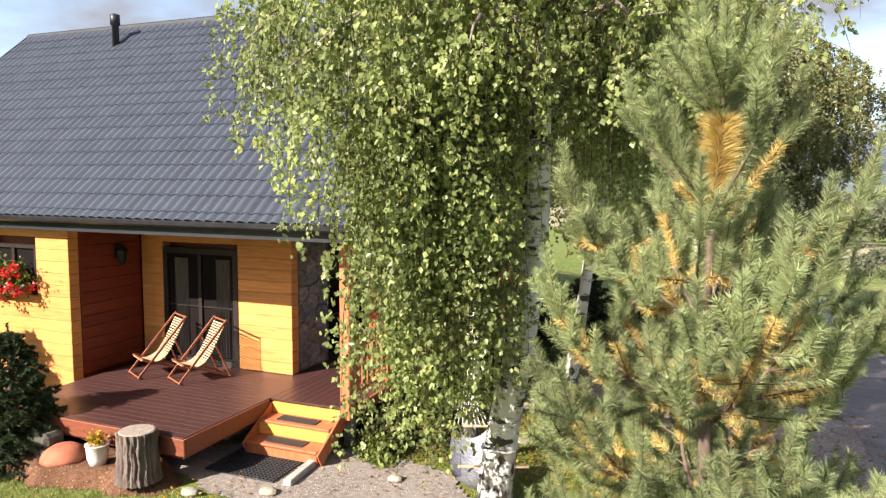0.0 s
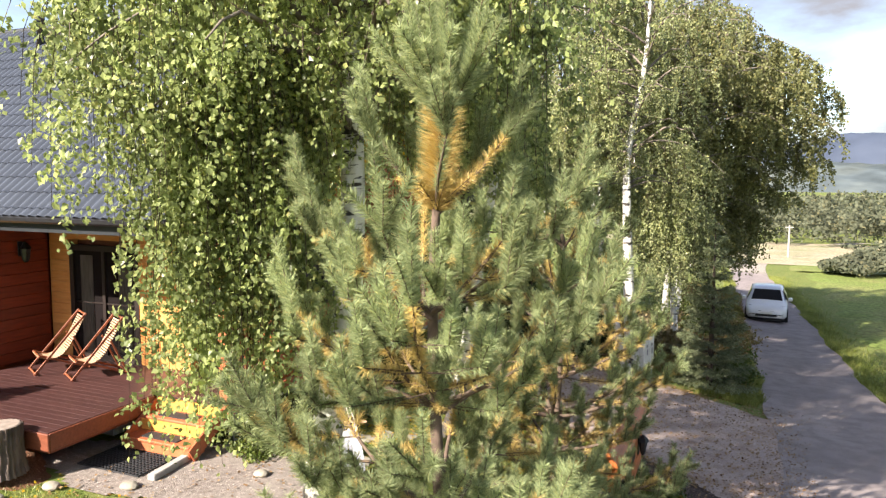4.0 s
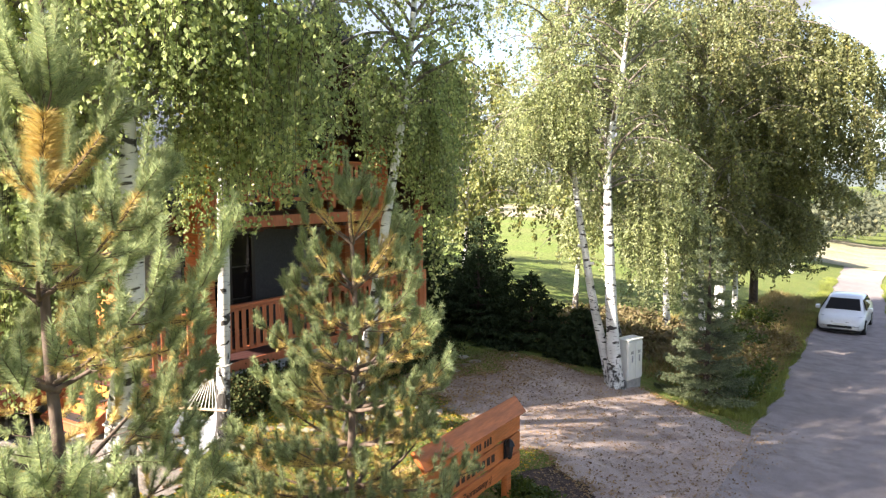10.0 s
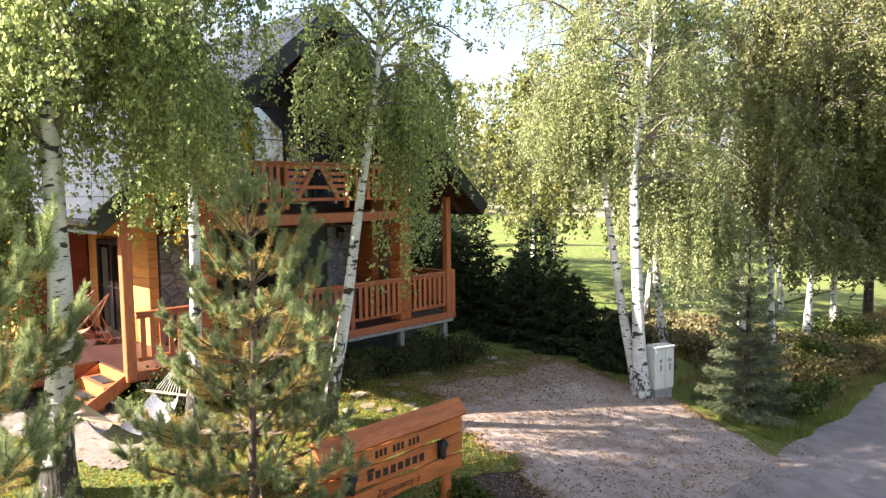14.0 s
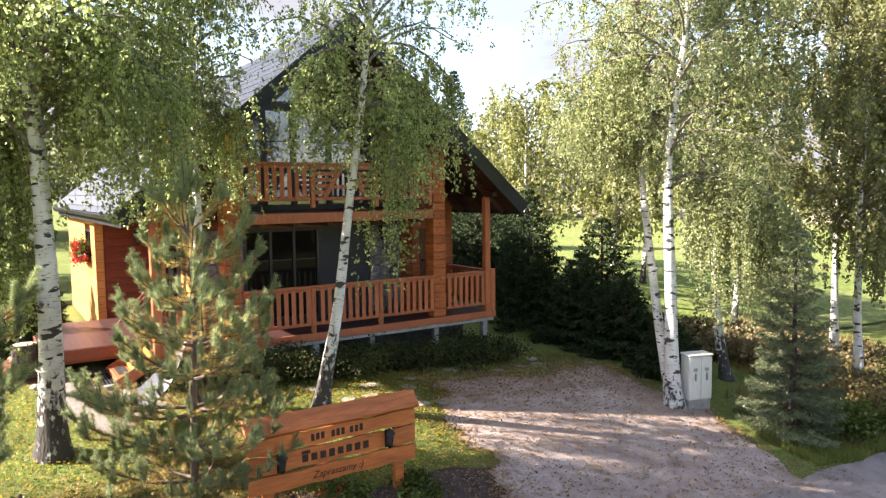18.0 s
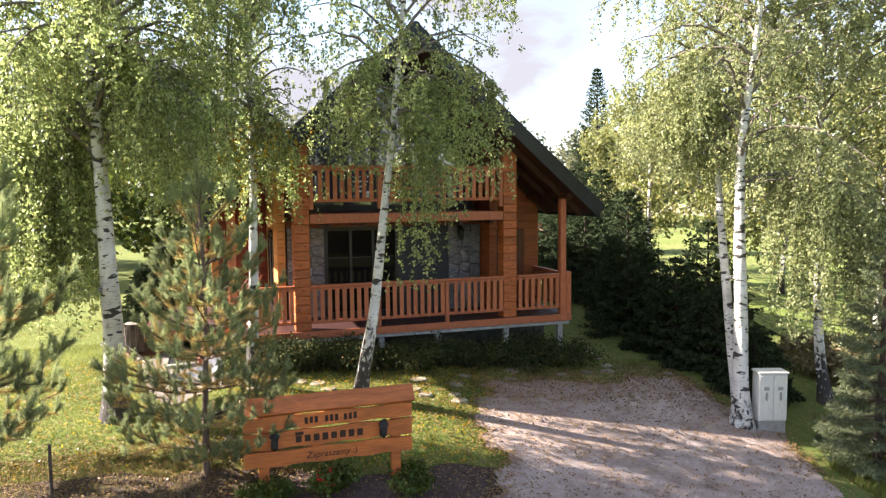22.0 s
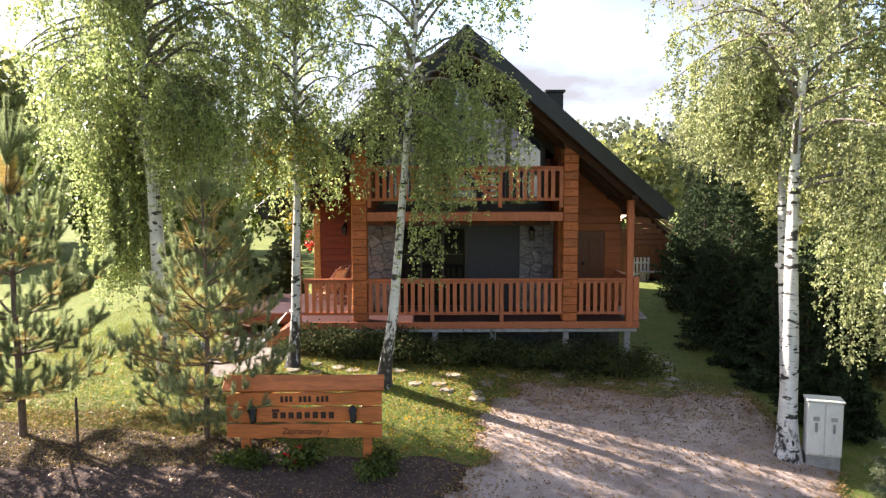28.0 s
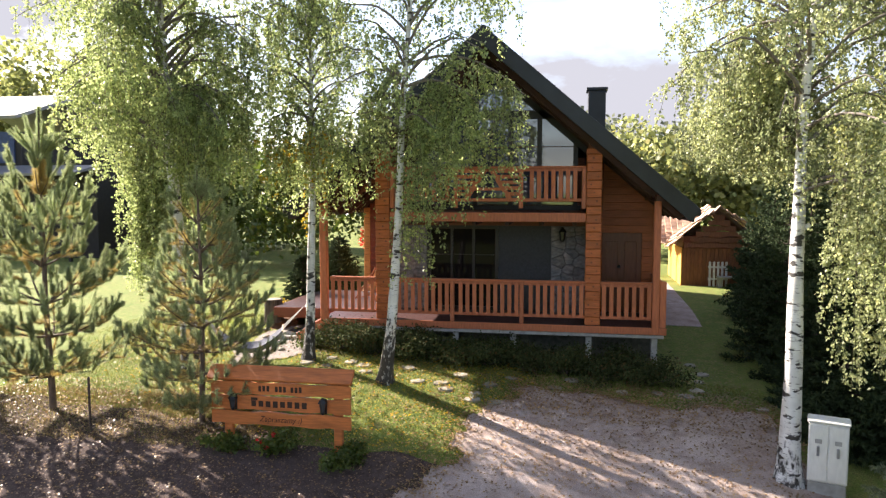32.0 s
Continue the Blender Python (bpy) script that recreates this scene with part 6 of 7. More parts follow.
blades("dry_verge_grass", "dry grass and weeds on the bank", np.concatenate([area(16000, -0.5, 2.4, 20.2, 45), area(9000, -6, 0, 22.5, 30)]), 0.32, 0.02, M_DRYGRASS, 203)
blades("corner_grass", "grass tuft at the corner of the drive", area(7000, 1.1, 2.5, 18.9, 20.3), 0.16, 0.016, M_GRASS, 204)
blades("pine_litter_grass", "rough dry grass under the pines", area(16000, -1.0, 0.9, 3.2, 9.3), 0.10, 0.014, M_DRYGRASS, 205, 0.9)


def litter(name, label, pts, size, material, seed):
    rng = np.random.default_rng(seed)
    n = len(pts)
    P = np.stack([pts[:, 0], pts[:, 1], gz(pts[:, 0], pts[:, 1]) + 0.05], -1)
    a = unit(rng.normal(size=(n, 3)) * np.array([1, 1, 0.25])) * size * rng.uniform(0.6, 1.2, (n, 1))
    b = unit(np.cross(a, np.array([0, 0, 1.0]) + rng.normal(size=(n, 3)) * 0.25)) * size * 0.4
    V = np.stack([P - a * 0.5, P + b, P + a * 0.5, P - b], 1).reshape(-1, 3)
    return tagged(quick(name, V, np.arange(n * 4).reshape(-1, 4), material, False), label, "fallen leaves", kind="stuff")


litter("fallen_leaves", "brown and yellow leaves lying on drive and lawn", np.concatenate([area(5200, -3.6, 2.4, 12.0, 19.0), area(5200, -6.8, 0.6, 8.8, 18.8), area(1600, 0.5, 2.6, 2.0, 13.0), area(1500, -6.0, 0.4, 3.5, 9.0)]), 0.05, M_FALLEN, 211)

litter("yellow_fallen_leaves", "yellow birch leaves lying on the lawn", np.concatenate([area(5200, -6.8, 0.3, 8.6, 14.0, lawn_ok), area(2600, -6.4, -0.4, 3.0, 8.6, lambda x, y: ~gravel_keep(x, y))]), 0.05, M_LEAFY, 226)

# ragged edge of the drive: leaves and tufts drifted along it
eg = area(60000, -4.2, 1.4, 11.6, 19.3)
inside = drive_keep(eg[:, 0], eg[:, 1])
near = np.zeros(len(eg), bool)
for dx, dy in ((0.16, 0), (-0.16, 0), (0, 0.16), (0, -0.16)):
    near |= drive_keep(eg[:, 0] + dx, eg[:, 1] + dy) != inside
ep = eg[near]
blades("drive_edge_grass", "tufts of grass creeping over the drive's edge", ep[::2], 0.07, 0.013, M_GRASS, 221, 0.9)
litter("drifted_leaves", "brown leaves drifted along the drive's edge", np.concatenate([ep[1::4], area(2600, -4.0, -1.6, 13.5, 19.0)]), 0.055, M_FALLEN, 222)
litter("road_edge_leaves", "leaf scraps where the drive meets the lane", np.stack([2.7 + rg.normal(0, 0.35, 1500), rg.uniform(11.5, 19.2, 1500)], -1), 0.045, M_FALLEN, 224)
litter("needle_litter", "pale dry needles and leaf scraps on the verge", np.concatenate([area(2600, 0.2, 2.6, 2.0, 12.6), area(2600, -1.4, 0.7, 3.0, 9.5)]), 0.042, M_FALLEN, 223)

# ---------------------------------------------------------------- things

# deckchairs on the terrace
def deckchair(at, turn):
    t = thing("deckchair", "wooden deckchair with pale slats and a red brown frame", "chair", at, turn, group="deckchairs on the terrace")
    sx = 0.29
    curve = [(0.50, 0.36), (0.36, 0.31), (0.20, 0.30), (0.05, 0.38), (-0.07, 0.54), (-0.17, 0.72), (-0.27, 0.92), (-0.36, 1.10)]
    for s in (-1, 1):
        part("long_rail", barred((s * sx, 0.60, 0.02), (s * sx, -0.38, 1.16), 0.025, 0.045, 0.005), M_CHAIRFRAME, t)
        part("leg", barred((s * (sx - 0.04), -0.42, 0.02), (s * (sx - 0.04), 0.52, 0.40), 0.025, 0.045, 0.005), M_CHAIRFRAME, t)
        part("prop", barred((s * (sx + 0.03), -0.42, 0.03), (s * (sx + 0.03), -0.12, 0.72), 0.022, 0.035, 0.004), M_CHAIRFRAME, t)
    for y, z in ((0.58, 0.04), (-0.40, 0.04), (-0.37, 1.13), (0.50, 0.38)):
        part("crossbar", barred((-sx - 0.02, y, z), (sx + 0.02, y, z), 0.03, 0.03, 0.006), M_CHAIRFRAME, t)
    pts = curve_of([(0, a, b) for a, b in curve], 30)
    first = None
    for p, q in zip(pts, pts[1:]):
        an = math.degrees(math.atan2(q[2] - p[2], q[1] - p[1]))
        m = pose(0, p[1], p[2], an, 0, 0)
        if first is None:
            first = part("slat", boxed(-sx + 0.02, sx - 0.02, -0.015, 0.015, -0.005, 0.005), M_CANE, t)
            first.matrix_basis = m
        else:
            again(first, t, m)
    t.scale = (0.86, 0.84, 0.84)
    return t


deckchair((-8.85, 9.14, DZ), 152)
deckchair((-8.0, 9.14, DZ), 152)

# hammock between the two birches
ham = thing("hammock", "blue and white patterned hammock hung between two birches", "hammock", (0, 0, 0))
a, b = np.array([-3.22, 8.84, 2.25]), np.array([-2.06, 6.82, 2.3])
u = np.linspace(0, 1, 26)
mid = a[None] * (1 - u[:, None]) + b[None] * u[:, None]
mid[:, 2] -= 1.25 * 4 * u * (1 - u) * 0.78
side = np.array([0.92, 0.38, 0])
lo_i, hi_i = 5, 20
half = 0.36 * np.sin(np.pi * np.clip((u - 0.12) / 0.76, 0, 1)) ** 0.35
rows = []
for i in range(lo_i, hi_i + 1):
    for w in np.linspace(-1, 1, 9):
        rows.append(mid[i] + side * half[i] * w + np.array([0, 0, 0.16 * w * w]))
nb_ = 9
ii = (np.arange(hi_i - lo_i)[:, None] * nb_ + np.arange(nb_ - 1)[None]).ravel()
V = np.array(rows)
Fq = np.stack([ii, ii + 1, ii + nb_ + 1, ii + nb_], -1)
quick("bed", np.concatenate([V, V - np.array([0, 0, 0.012])]), np.concatenate([Fq, Fq[:, ::-1] + len(V)]), M_CLOTH, True, ham, "sagging patterned cloth bed")
for end, i in ((a, lo_i), (b, hi_i)):
    part("spreader_bar", barred(mid[i] - side * 0.40 + np.array([0, 0, 0.16]), mid[i] + side * 0.40 + np.array([0, 0, 0.16]), 0.03, 0.03, 0.006), M_CANE, ham, "pale wooden spreader bar")
    for w in np.linspace(-1, 1, 9):
        V, F = tubes([(np.stack([mid[i] + side * half[i] * w + np.array([0, 0, 0.16]), end]), np.array([0.006, 0.006]))], 5)
        quick("cord", V, F, M_ROPE, False, ham)
for c0, r0 in (((-3.18, 9.02, 2.28), 0.115), ((-2.05, 6.66, 2.30), 0.18)):
    aa = np.linspace(0, 2 * np.pi, 20)
    V, F = tubes([(np.stack([c0[0] + r0 * np.cos(aa), c0[1] + r0 * np.sin(aa), c0[2] + 0.012 * np.sin(3 * aa)], -1), np.full(20, 0.012))], 6)
    quick("tree_loop", V, F, M_ROPE, True, ham)

# stump and pots at the terrace corner
st = thing("stump", "upright sawn tree stump with rough grey bark", "stump", (-6.82, 6.55, MULCH_Z - 0.04))
n, m = 132, 22
th = np.arange(n) * 2 * np.pi / n
rows = []
for j in range(m):
    z = 0.645 * j / (m - 1) - 0.03
    r = 0.225 * (1 + 0.16 * math.exp(-z * 7)) * (1 + 0.13 * np.abs(np.sin(10 * th + 0.35 * np.sin(0.55 * j) + 0.8 * np.sin(2 * th))) - 0.08 * np.abs(np.sin(17 * th - 0.4 * np.sin(0.8 * j + 1))) + 0.035 * np.sin(41 * th + 2.2 * j))
    rows.append(np.stack([r * np.cos(th), r * np.sin(th), np.full(n, z)], -1))
V = np.concatenate(rows)
i = (np.arange(m - 1)[:, None] * n + np.arange(n)[None]).ravel()
k = (np.arange(m - 1)[:, None] * n + (np.arange(n)[None] + 1) % n).ravel()
quick("bark", V, np.stack([i, k, k + n, i + n], -1), M_STUMP, True, st)
part("sawn_top", lathe(bmesh.new(), [(0.218, 0.585), (0.225, 0.612), (0.208, 0.622), (0.04, 0.624)], 36), M_STUMPTOP, st, "pale sawn top")
bowl = thing("clay_bowl", "upturned terracotta bowl on the mulch", "bowl", (-8.12, 6.55, MULCH_Z - 0.01))
part("body", lathe(bmesh.new(), [(0.30, 0.0), (0.295, 0.05), (0.25, 0.13), (0.15, 0.19), (0.05, 0.205)], 28), M_TERRA, bowl, smooth=True)
pot = thing("white_pot", "white pot with faded yellow flowers", "pot", (-7.55, 6.58, MULCH_Z - 0.01))
part("body", lathe(bmesh.new(), [(0.10, 0.0), (0.13, 0.1), (0.145, 0.27), (0.155, 0.28), (0.15, 0.29), (0.13, 0.275)], 22), M_PAIL, pot, smooth=True)
rngp = np.random.default_rng(5)
V, F = leaves(rngp.normal(0, 0.05, (200, 3)) + np.array([0, 0, 0.34]), 0.05, rngp, 0.0)
tagged(quick("bloom", V, F, M_LEAFY, False, pot, "yellow flowers"), kind="stuff")
blk = thing("planter_stone", "dark mossy stone planter beside the conifer", "planter", (-8.55, 6.62, MULCH_Z - 0.02))
part("body", boxed(-0.2, 0.2, -0.16, 0.16, 0, 0.32, 0.05), M_DARKSTONE, blk)
for i, (x, y, s) in enumerate(((-6.1, 6.65, 0.10), (-6.4, 6.15, 0.09), (-3.9, 8.0, 0.09), (-5.2, 7.05, 0.10))):
    rk = bmesh.new()
    bmesh.ops.create_icosphere(rk, subdivisions=2, radius=s)
    for v in rk.verts:
        v.co = Vector((v.co.x * 1.25, v.co.y, v.co.z * 0.55)) * (1 + 0.22 * noise.noise(v.co * 6 + Vector((i, 0, 0))))
    o = part("field_stone", rk, M_SLAB, None)
    o.location = (x, y, float(gz(x, y)) + 0.05)
    tagged(o, "grey rounded stone lying by the terrace", "stone", "garden stones")
mt = thing("door_mat", "black honeycomb rubber mat on the gravel", "mat", (-5.86, 7.72, float(gz(-5.8, 7.7)) + 0.035))
mesh_b = bmesh.new()
bmesh.ops.create_grid(mesh_b, x_segments=18, y_segments=14, size=0.5)
bmesh.ops.transform(mesh_b, matrix=Matrix.Diagonal((1.1, 0.84, 1, 1)), verts=mesh_b.verts)
inner = bmesh.ops.inset_individual(mesh_b, faces=mesh_b.faces[:], thickness=0.012)
holes_ = [f for f in mesh_b.faces if f.calc_area() < 0.0021 and len(f.verts) == 4 and all(len(e.link_faces) == 2 for e in f.edges) and f.calc_area() > 0.0009]
bmesh.ops.delete(mesh_b, geom=holes_, context="FACES")
up_ = bmesh.ops.extrude_face_region(mesh_b, geom=mesh_b.faces[:])
bmesh.ops.translate(mesh_b, vec=(0, 0, 0.022), verts=[v for v in up_["geom"] if isinstance(v, bmesh.types.BMVert)])
part("body", mesh_b, M_MATR, mt)
kb = thing("kerb_slab", "pale concrete kerb beside the mat", "kerb", (-5.14, 7.80, float(gz(-5.1, 7.8)) + 0.02), 5)
part("body", boxed(-0.06, 0.06, -0.5, 0.5, 0, 0.09, 0.012), M_CONC, kb)

# window box
wb = thing("window_box", "window box of red geraniums under the side window", "planter", (-11.28, 8.14, 3.06))
part("trough", boxed(-0.5, 0.5, -0.1, 0.1, 0.0, 0.16, 0.015), M_DARKWOOD, wb)
rngw = np.random.default_rng(8)
V, F = leaves(rngw.normal(0, 1, (1500, 3)) * np.array([0.28, 0.10, 0.12]) + np.array([0, -0.05, 0.30]), 0.06, rngw, 0.0)
quick("foliage", V, F, M_LEAFD, False, wb)
c = rngw.normal(0, 1, (34, 3)) * np.array([0.30, 0.09, 0.16]) + np.array([0, -0.14, 0.24])
V, F = leaves(np.repeat(c, 22, 0) + rngw.normal(0, 0.035, (34 * 22, 3)), 0.05, rngw, 0.0, 0.5)
quick("blossoms", V, F, M_RED, False, wb, "clusters of red blossoms")


def lantern(at, turn, s=1.0):
    """A wall lantern: bracket, roof, cage and glass."""
    t = thing("wall_lantern", "black iron wall lantern", "lamp", at, turn, group="wall lanterns")
    part("back_plate", boxed(-0.05 * s, 0.05 * s, 0.0, 0.02 * s, -0.12 * s, 0.14 * s, 0.005), M_METAL, t)
    part("bracket", barred((0, 0.02 * s, 0.10 * s), (0, 0.14 * s, 0.14 * s), 0.02 * s, 0.02 * s), M_METAL, t)
    part("cap", lathe(bmesh.new(), [(0.11 * s, 0.02 * s), (0.07 * s, 0.08 * s), (0.02 * s, 0.13 * s)], 6, (0, 0.14 * s, 0)), M_METAL, t)
    part("glass", lathe(bmesh.new(), [(0.055 * s, -0.18 * s), (0.08 * s, 0.015 * s)], 6, (0, 0.14 * s, 0)), M_LAMPGLASS, t)
    for i in range(6):
        a_ = i * math.pi / 3
        part("cage_bar", barred((0.058 * s * math.cos(a_), 0.14 * s + 0.058 * s * math.sin(a_), -0.18 * s), (0.085 * s * math.cos(a_), 0.14 * s + 0.085 * s * math.sin(a_), 0.02 * s), 0.01 * s, 0.01 * s), M_METAL, t)
    part("foot", lathe(bmesh.new(), [(0.03 * s, -0.23 * s), (0.06 * s, -0.18 * s)], 6, (0, 0.14 * s, 0)), M_METAL, t)
    return t


lantern((-9.965, 9.25, 3.72), -90)
lantern((FX + 0.12, 14.55, 3.78), -90)

# the name board by the drive
sx_ = 0.62
sign = thing("name_board", "orange plank name board with burnt lettering by the drive", "sign", (0, 0, 0))
gs = float(gz(0.4, 9.9))
for y in (8.92, 10.90):
    part("post", boxed(sx_ - 0.14, sx_ - 0.05, y - 0.075, y + 0.075, gs - 0.1, 1.80, 0.012), M_SIGN, sign)
for i, (z0, z1) in enumerate(((0.84, 1.06), (1.10, 1.34), (1.375, 1.58))):
    bm = bmesh.new()
    nseg = 14
    ring = []
    for j in range(nseg + 1):
        y = 8.64 + (11.14 - 8.64) * j / nseg
        e0, e1 = 0.012 * math.sin(j * 1.7 + i), 0.012 * math.sin(j * 1.3 + 2 * i)
        ring.append([bm.verts.new(p) for p in ((sx_ - 0.045, y, z0 + e0), (sx_, y, z0 + e0), (sx_, y, z1 + e1), (sx_ - 0.045, y, z1 + e1))])
    for p, q in zip(ring, ring[1:]):
        for k_ in range(4):
            bm.faces.new((p[k_], p[(k_ + 1) % 4], q[(k_ + 1) % 4], q[k_]))
    bm.faces.new(ring[0][::-1])
    bm.faces.new(ring[-1])
    bmesh.ops.recalc_face_normals(bm, faces=bm.faces)
    part("plank", bm, M_SIGN, sign)
cap = part("cap_plank", boxed(-0.03, 0.03, 8.60, 11.18, -0.14, 0.14, 0.01), M_SIGN, sign, "slanting top plank")
cap.matrix_basis = pose(sx_ - 0.03, 0, 1.73, 0, -42, 0)


def strokes(y0, y1, z0, z1, n, seed):
    """Unlettered dark strokes in a row."""
    rngs = random.Random(seed)
    w = (y1 - y0) / n
    for i in range(n):
        a_ = y0 + i * w
        part("mark", boxed(sx_ + 0.001, sx_ + 0.005, a_ + 0.12 * w, a_ + 0.78 * w, z0 + rngs.uniform(0, 0.008), z1 - rngs.uniform(0, 0.01)), M_INK, sign)


for g0 in (9.50, 9.80, 10.08):
    strokes(g0, g0 + 0.22, 1.425, 1.53, 3, int(g0 * 100))
strokes(9.36, 10.40, 1.155, 1.27, 8, 5)
part("mark", boxed(sx_ + 0.001, sx_ + 0.005, 9.37, 9.49, 1.27, 1.315), M_INK, sign)
txt = bpy.data.curves.new("greeting", "FONT")
txt.body = "Zapraszamy :)"
txt.size, txt.extrude, txt.align_x = 0.135, 0.002, "CENTER"
txt.shear = 0.25
txt.materials.append(M_INK)
tob = new("greeting", txt)
dg = bpy.context.evaluated_depsgraph_get()
gm = bpy.data.meshes.new_from_object(tob.evaluated_get(dg))
bpy.data.objects.remove(tob)
gob = new("greeting", gm)
gob.parent = sign
gob.matrix_basis = Matrix(((0, 0, 1, sx_ + 0.004), (1, 0, 0, 9.9), (0, 1, 0, 0.905), (0, 0, 0, 1)))
gob["label"] = "burnt greeting lettering"
for y in (9.07, 10.68):
    lt = part("lamp_cap", lathe(bmesh.new(), [(0.085, 0.0), (0.06, 0.05), (0.015, 0.09)], 6, (sx_ + 0.07, y, 1.30)), M_METAL, sign, "black iron lantern on the board")
    part("lamp_glass", lathe(bmesh.new(), [(0.04, -0.15), (0.062, -0.002)], 6, (sx_ + 0.07, y, 1.30)), M_LAMPGLASS, lt)
    part("lamp_plate", boxed(sx_ + 0.001, sx_ + 0.02, y - 0.05, y + 0.05, 1.10, 1.36, 0.005), M_METAL, lt)
    part("lamp_foot", lathe(bmesh.new(), [(0.02, -0.2), (0.045, -0.151)], 6, (sx_ + 0.07, y, 1.30)), M_METAL, lt)

# meter cabinet
gb = float(gz(-0.05, 18.75))
cab = thing("meter_cabinet", "white two door electric meter cabinet on a grey base", "cabinet", (-0.23, 18.83, gb), -18)
part("base", boxed(-0.15, 0.14, -0.27, 0.27, -0.1, 0.24, 0.01), M_CONC, cab, "grey concrete base")
part("body", boxed(-0.16, 0.15, -0.285, 0.285, 0.242, 1.20, 0.015), M_WHITE, cab)
part("hood", boxed(-0.18, 0.18, -0.305, 0.305, 1.202, 1.25, 0.015), M_WHITE, cab)
for s in (-1, 1):
    d = part("door", boxed(0.152, 0.17, min(s * 0.008, s * 0.272), max(s * 0.008, s * 0.272), 0.28, 1.17, 0.006), M_WHITE, cab)
    part("handle", boxed(0.172, 0.192, s * 0.14 - 0.02, s * 0.14 + 0.02, 0.68, 0.84, 0.005), M_ALU, d, "grey handle")
    part("sticker", boxed(0.1705, 0.173, s * 0.14 - 0.05, s * 0.14 + 0.05, 0.88, 0.95), M_CONC, d)

# stepping stones in the lawn
rs = random.Random(12)
for i, (x, y) in enumerate(((-3.5, 9.4), (-3.35, 9.9), (-3.2, 10.25), (-2.9, 9.5), (-2.8, 10.4), (-2.6, 11.6), (-2.35, 12.25), (-2.65, 12.1), (-2.3, 12.85), (-2.0, 12.85), (-1.95, 13.3), (-3.5, 13.5), (-3.15, 14.45), (-3.4, 15.85), (-3.9, 14.8), (-3.3, 18.65), (-3.65, 17.2), (-4.2, 17.5), (-5.0, 17.7), (-5.7, 17.9), (-6.4, 17.75), (-3.0, 9.0), (-3.4, 11.2), (-3.3, 12.4), (-3.6, 16.6), (-2.9, 13.1))):
    bm = bmesh.new()
    n = 9
    rr = rs.uniform(0.12, 0.20)
    ring = [(rr * rs.uniform(0.8, 1.15) * math.cos(2 * math.pi * k / n), rr * rs.uniform(0.7, 1.0) * math.sin(2 * math.pi * k / n)) for k in range(n)]
    lo_ = [bm.verts.new((p, q, -0.05)) for p, q in ring]
    md = [bm.verts.new((p, q, 0.022)) for p, q in ring]
    hi_ = [bm.verts.new((p * 0.9, q * 0.9, 0.033 + rs.uniform(-0.004, 0.004))) for p, q in ring]
    for A_, B_ in ((lo_, md), (md, hi_)):
        for k in range(n):
            bm.faces.new((A_[k], A_[(k + 1) % n], B_[(k + 1) % n], B_[k]))
    bm.faces.new(hi_)
    bm.faces.new(lo_[::-1])
    o = part("stepping_stone", bm, M_SLAB)
    o.matrix_basis = pose(x, y, float(gz(x, y)), 0, 0, rs.uniform(0, 360))
    tagged(o, "flat pale natural stone set in the grass", "stepping stone", "stepping stones")

# iron stake under the pines
stake = thing("stake", "rusty iron stake at the verge", "stake", (0.45, 6.15, float(gz(0.45, 6.15))))
part("rod", lathe(bmesh.new(), [(0.022, -0.05), (0.022, 0.92), (0.012, 0.94)], 8), M_FIRBARK, stake)

# garden hut behind the house
hut = thing("garden_hut", "small wooden hut with a wavy shingle roof behind the house", "hut", (-16.6, 20.3, float(gz(-16.6, 20.3))))
for i in range(17):
    y = -1.2 + i * 0.146
    part("board", boxed(0.0, 0.05, y, y + 0.138, 0.0, 1.45, 0.01), M_HUT, hut)
for i in range(14):
    x = -3.4 + i * 0.245
    part("side_board", boxed(x, x + 0.237, -1.26, -1.21, 0.0, 1.45, 0.01), M_HUTY, hut, "yellow board" if i == 0 else "")
part("floor_beam", boxed(-3.5, 0.1, -1.3, 1.3, -0.2, 0.0), M_DARKWOOD, hut)
part("inner", boxed(-3.4, -0.01, -1.18, 1.2, 0.0, 1.9), M_DARKWOOD, hut)
for j in range(6):                   # wavy siding in the gable
    z0 = 1.46 + j * 0.215
    hw = 1.34 * (1 - (j + 0.35) / 6.2)
    bm = boxed(-0.02, 0.07, 0.1 - hw, 0.1 + hw, z0, z0 + 0.2, 0.012)
    bmesh.ops.subdivide_edges(bm, edges=[e for e in bm.edges if abs(e.verts[0].co.y - e.verts[1].co.y) > 0.2], cuts=8)
    for v in bm.verts:
        if v.co.z < z0 + 0.1:
            v.co.z += 0.035 * math.sin(v.co.y * 7 + j * 2.1)
            v.co.x += 0.03
    part("gable_board", bm, M_HUT, hut)


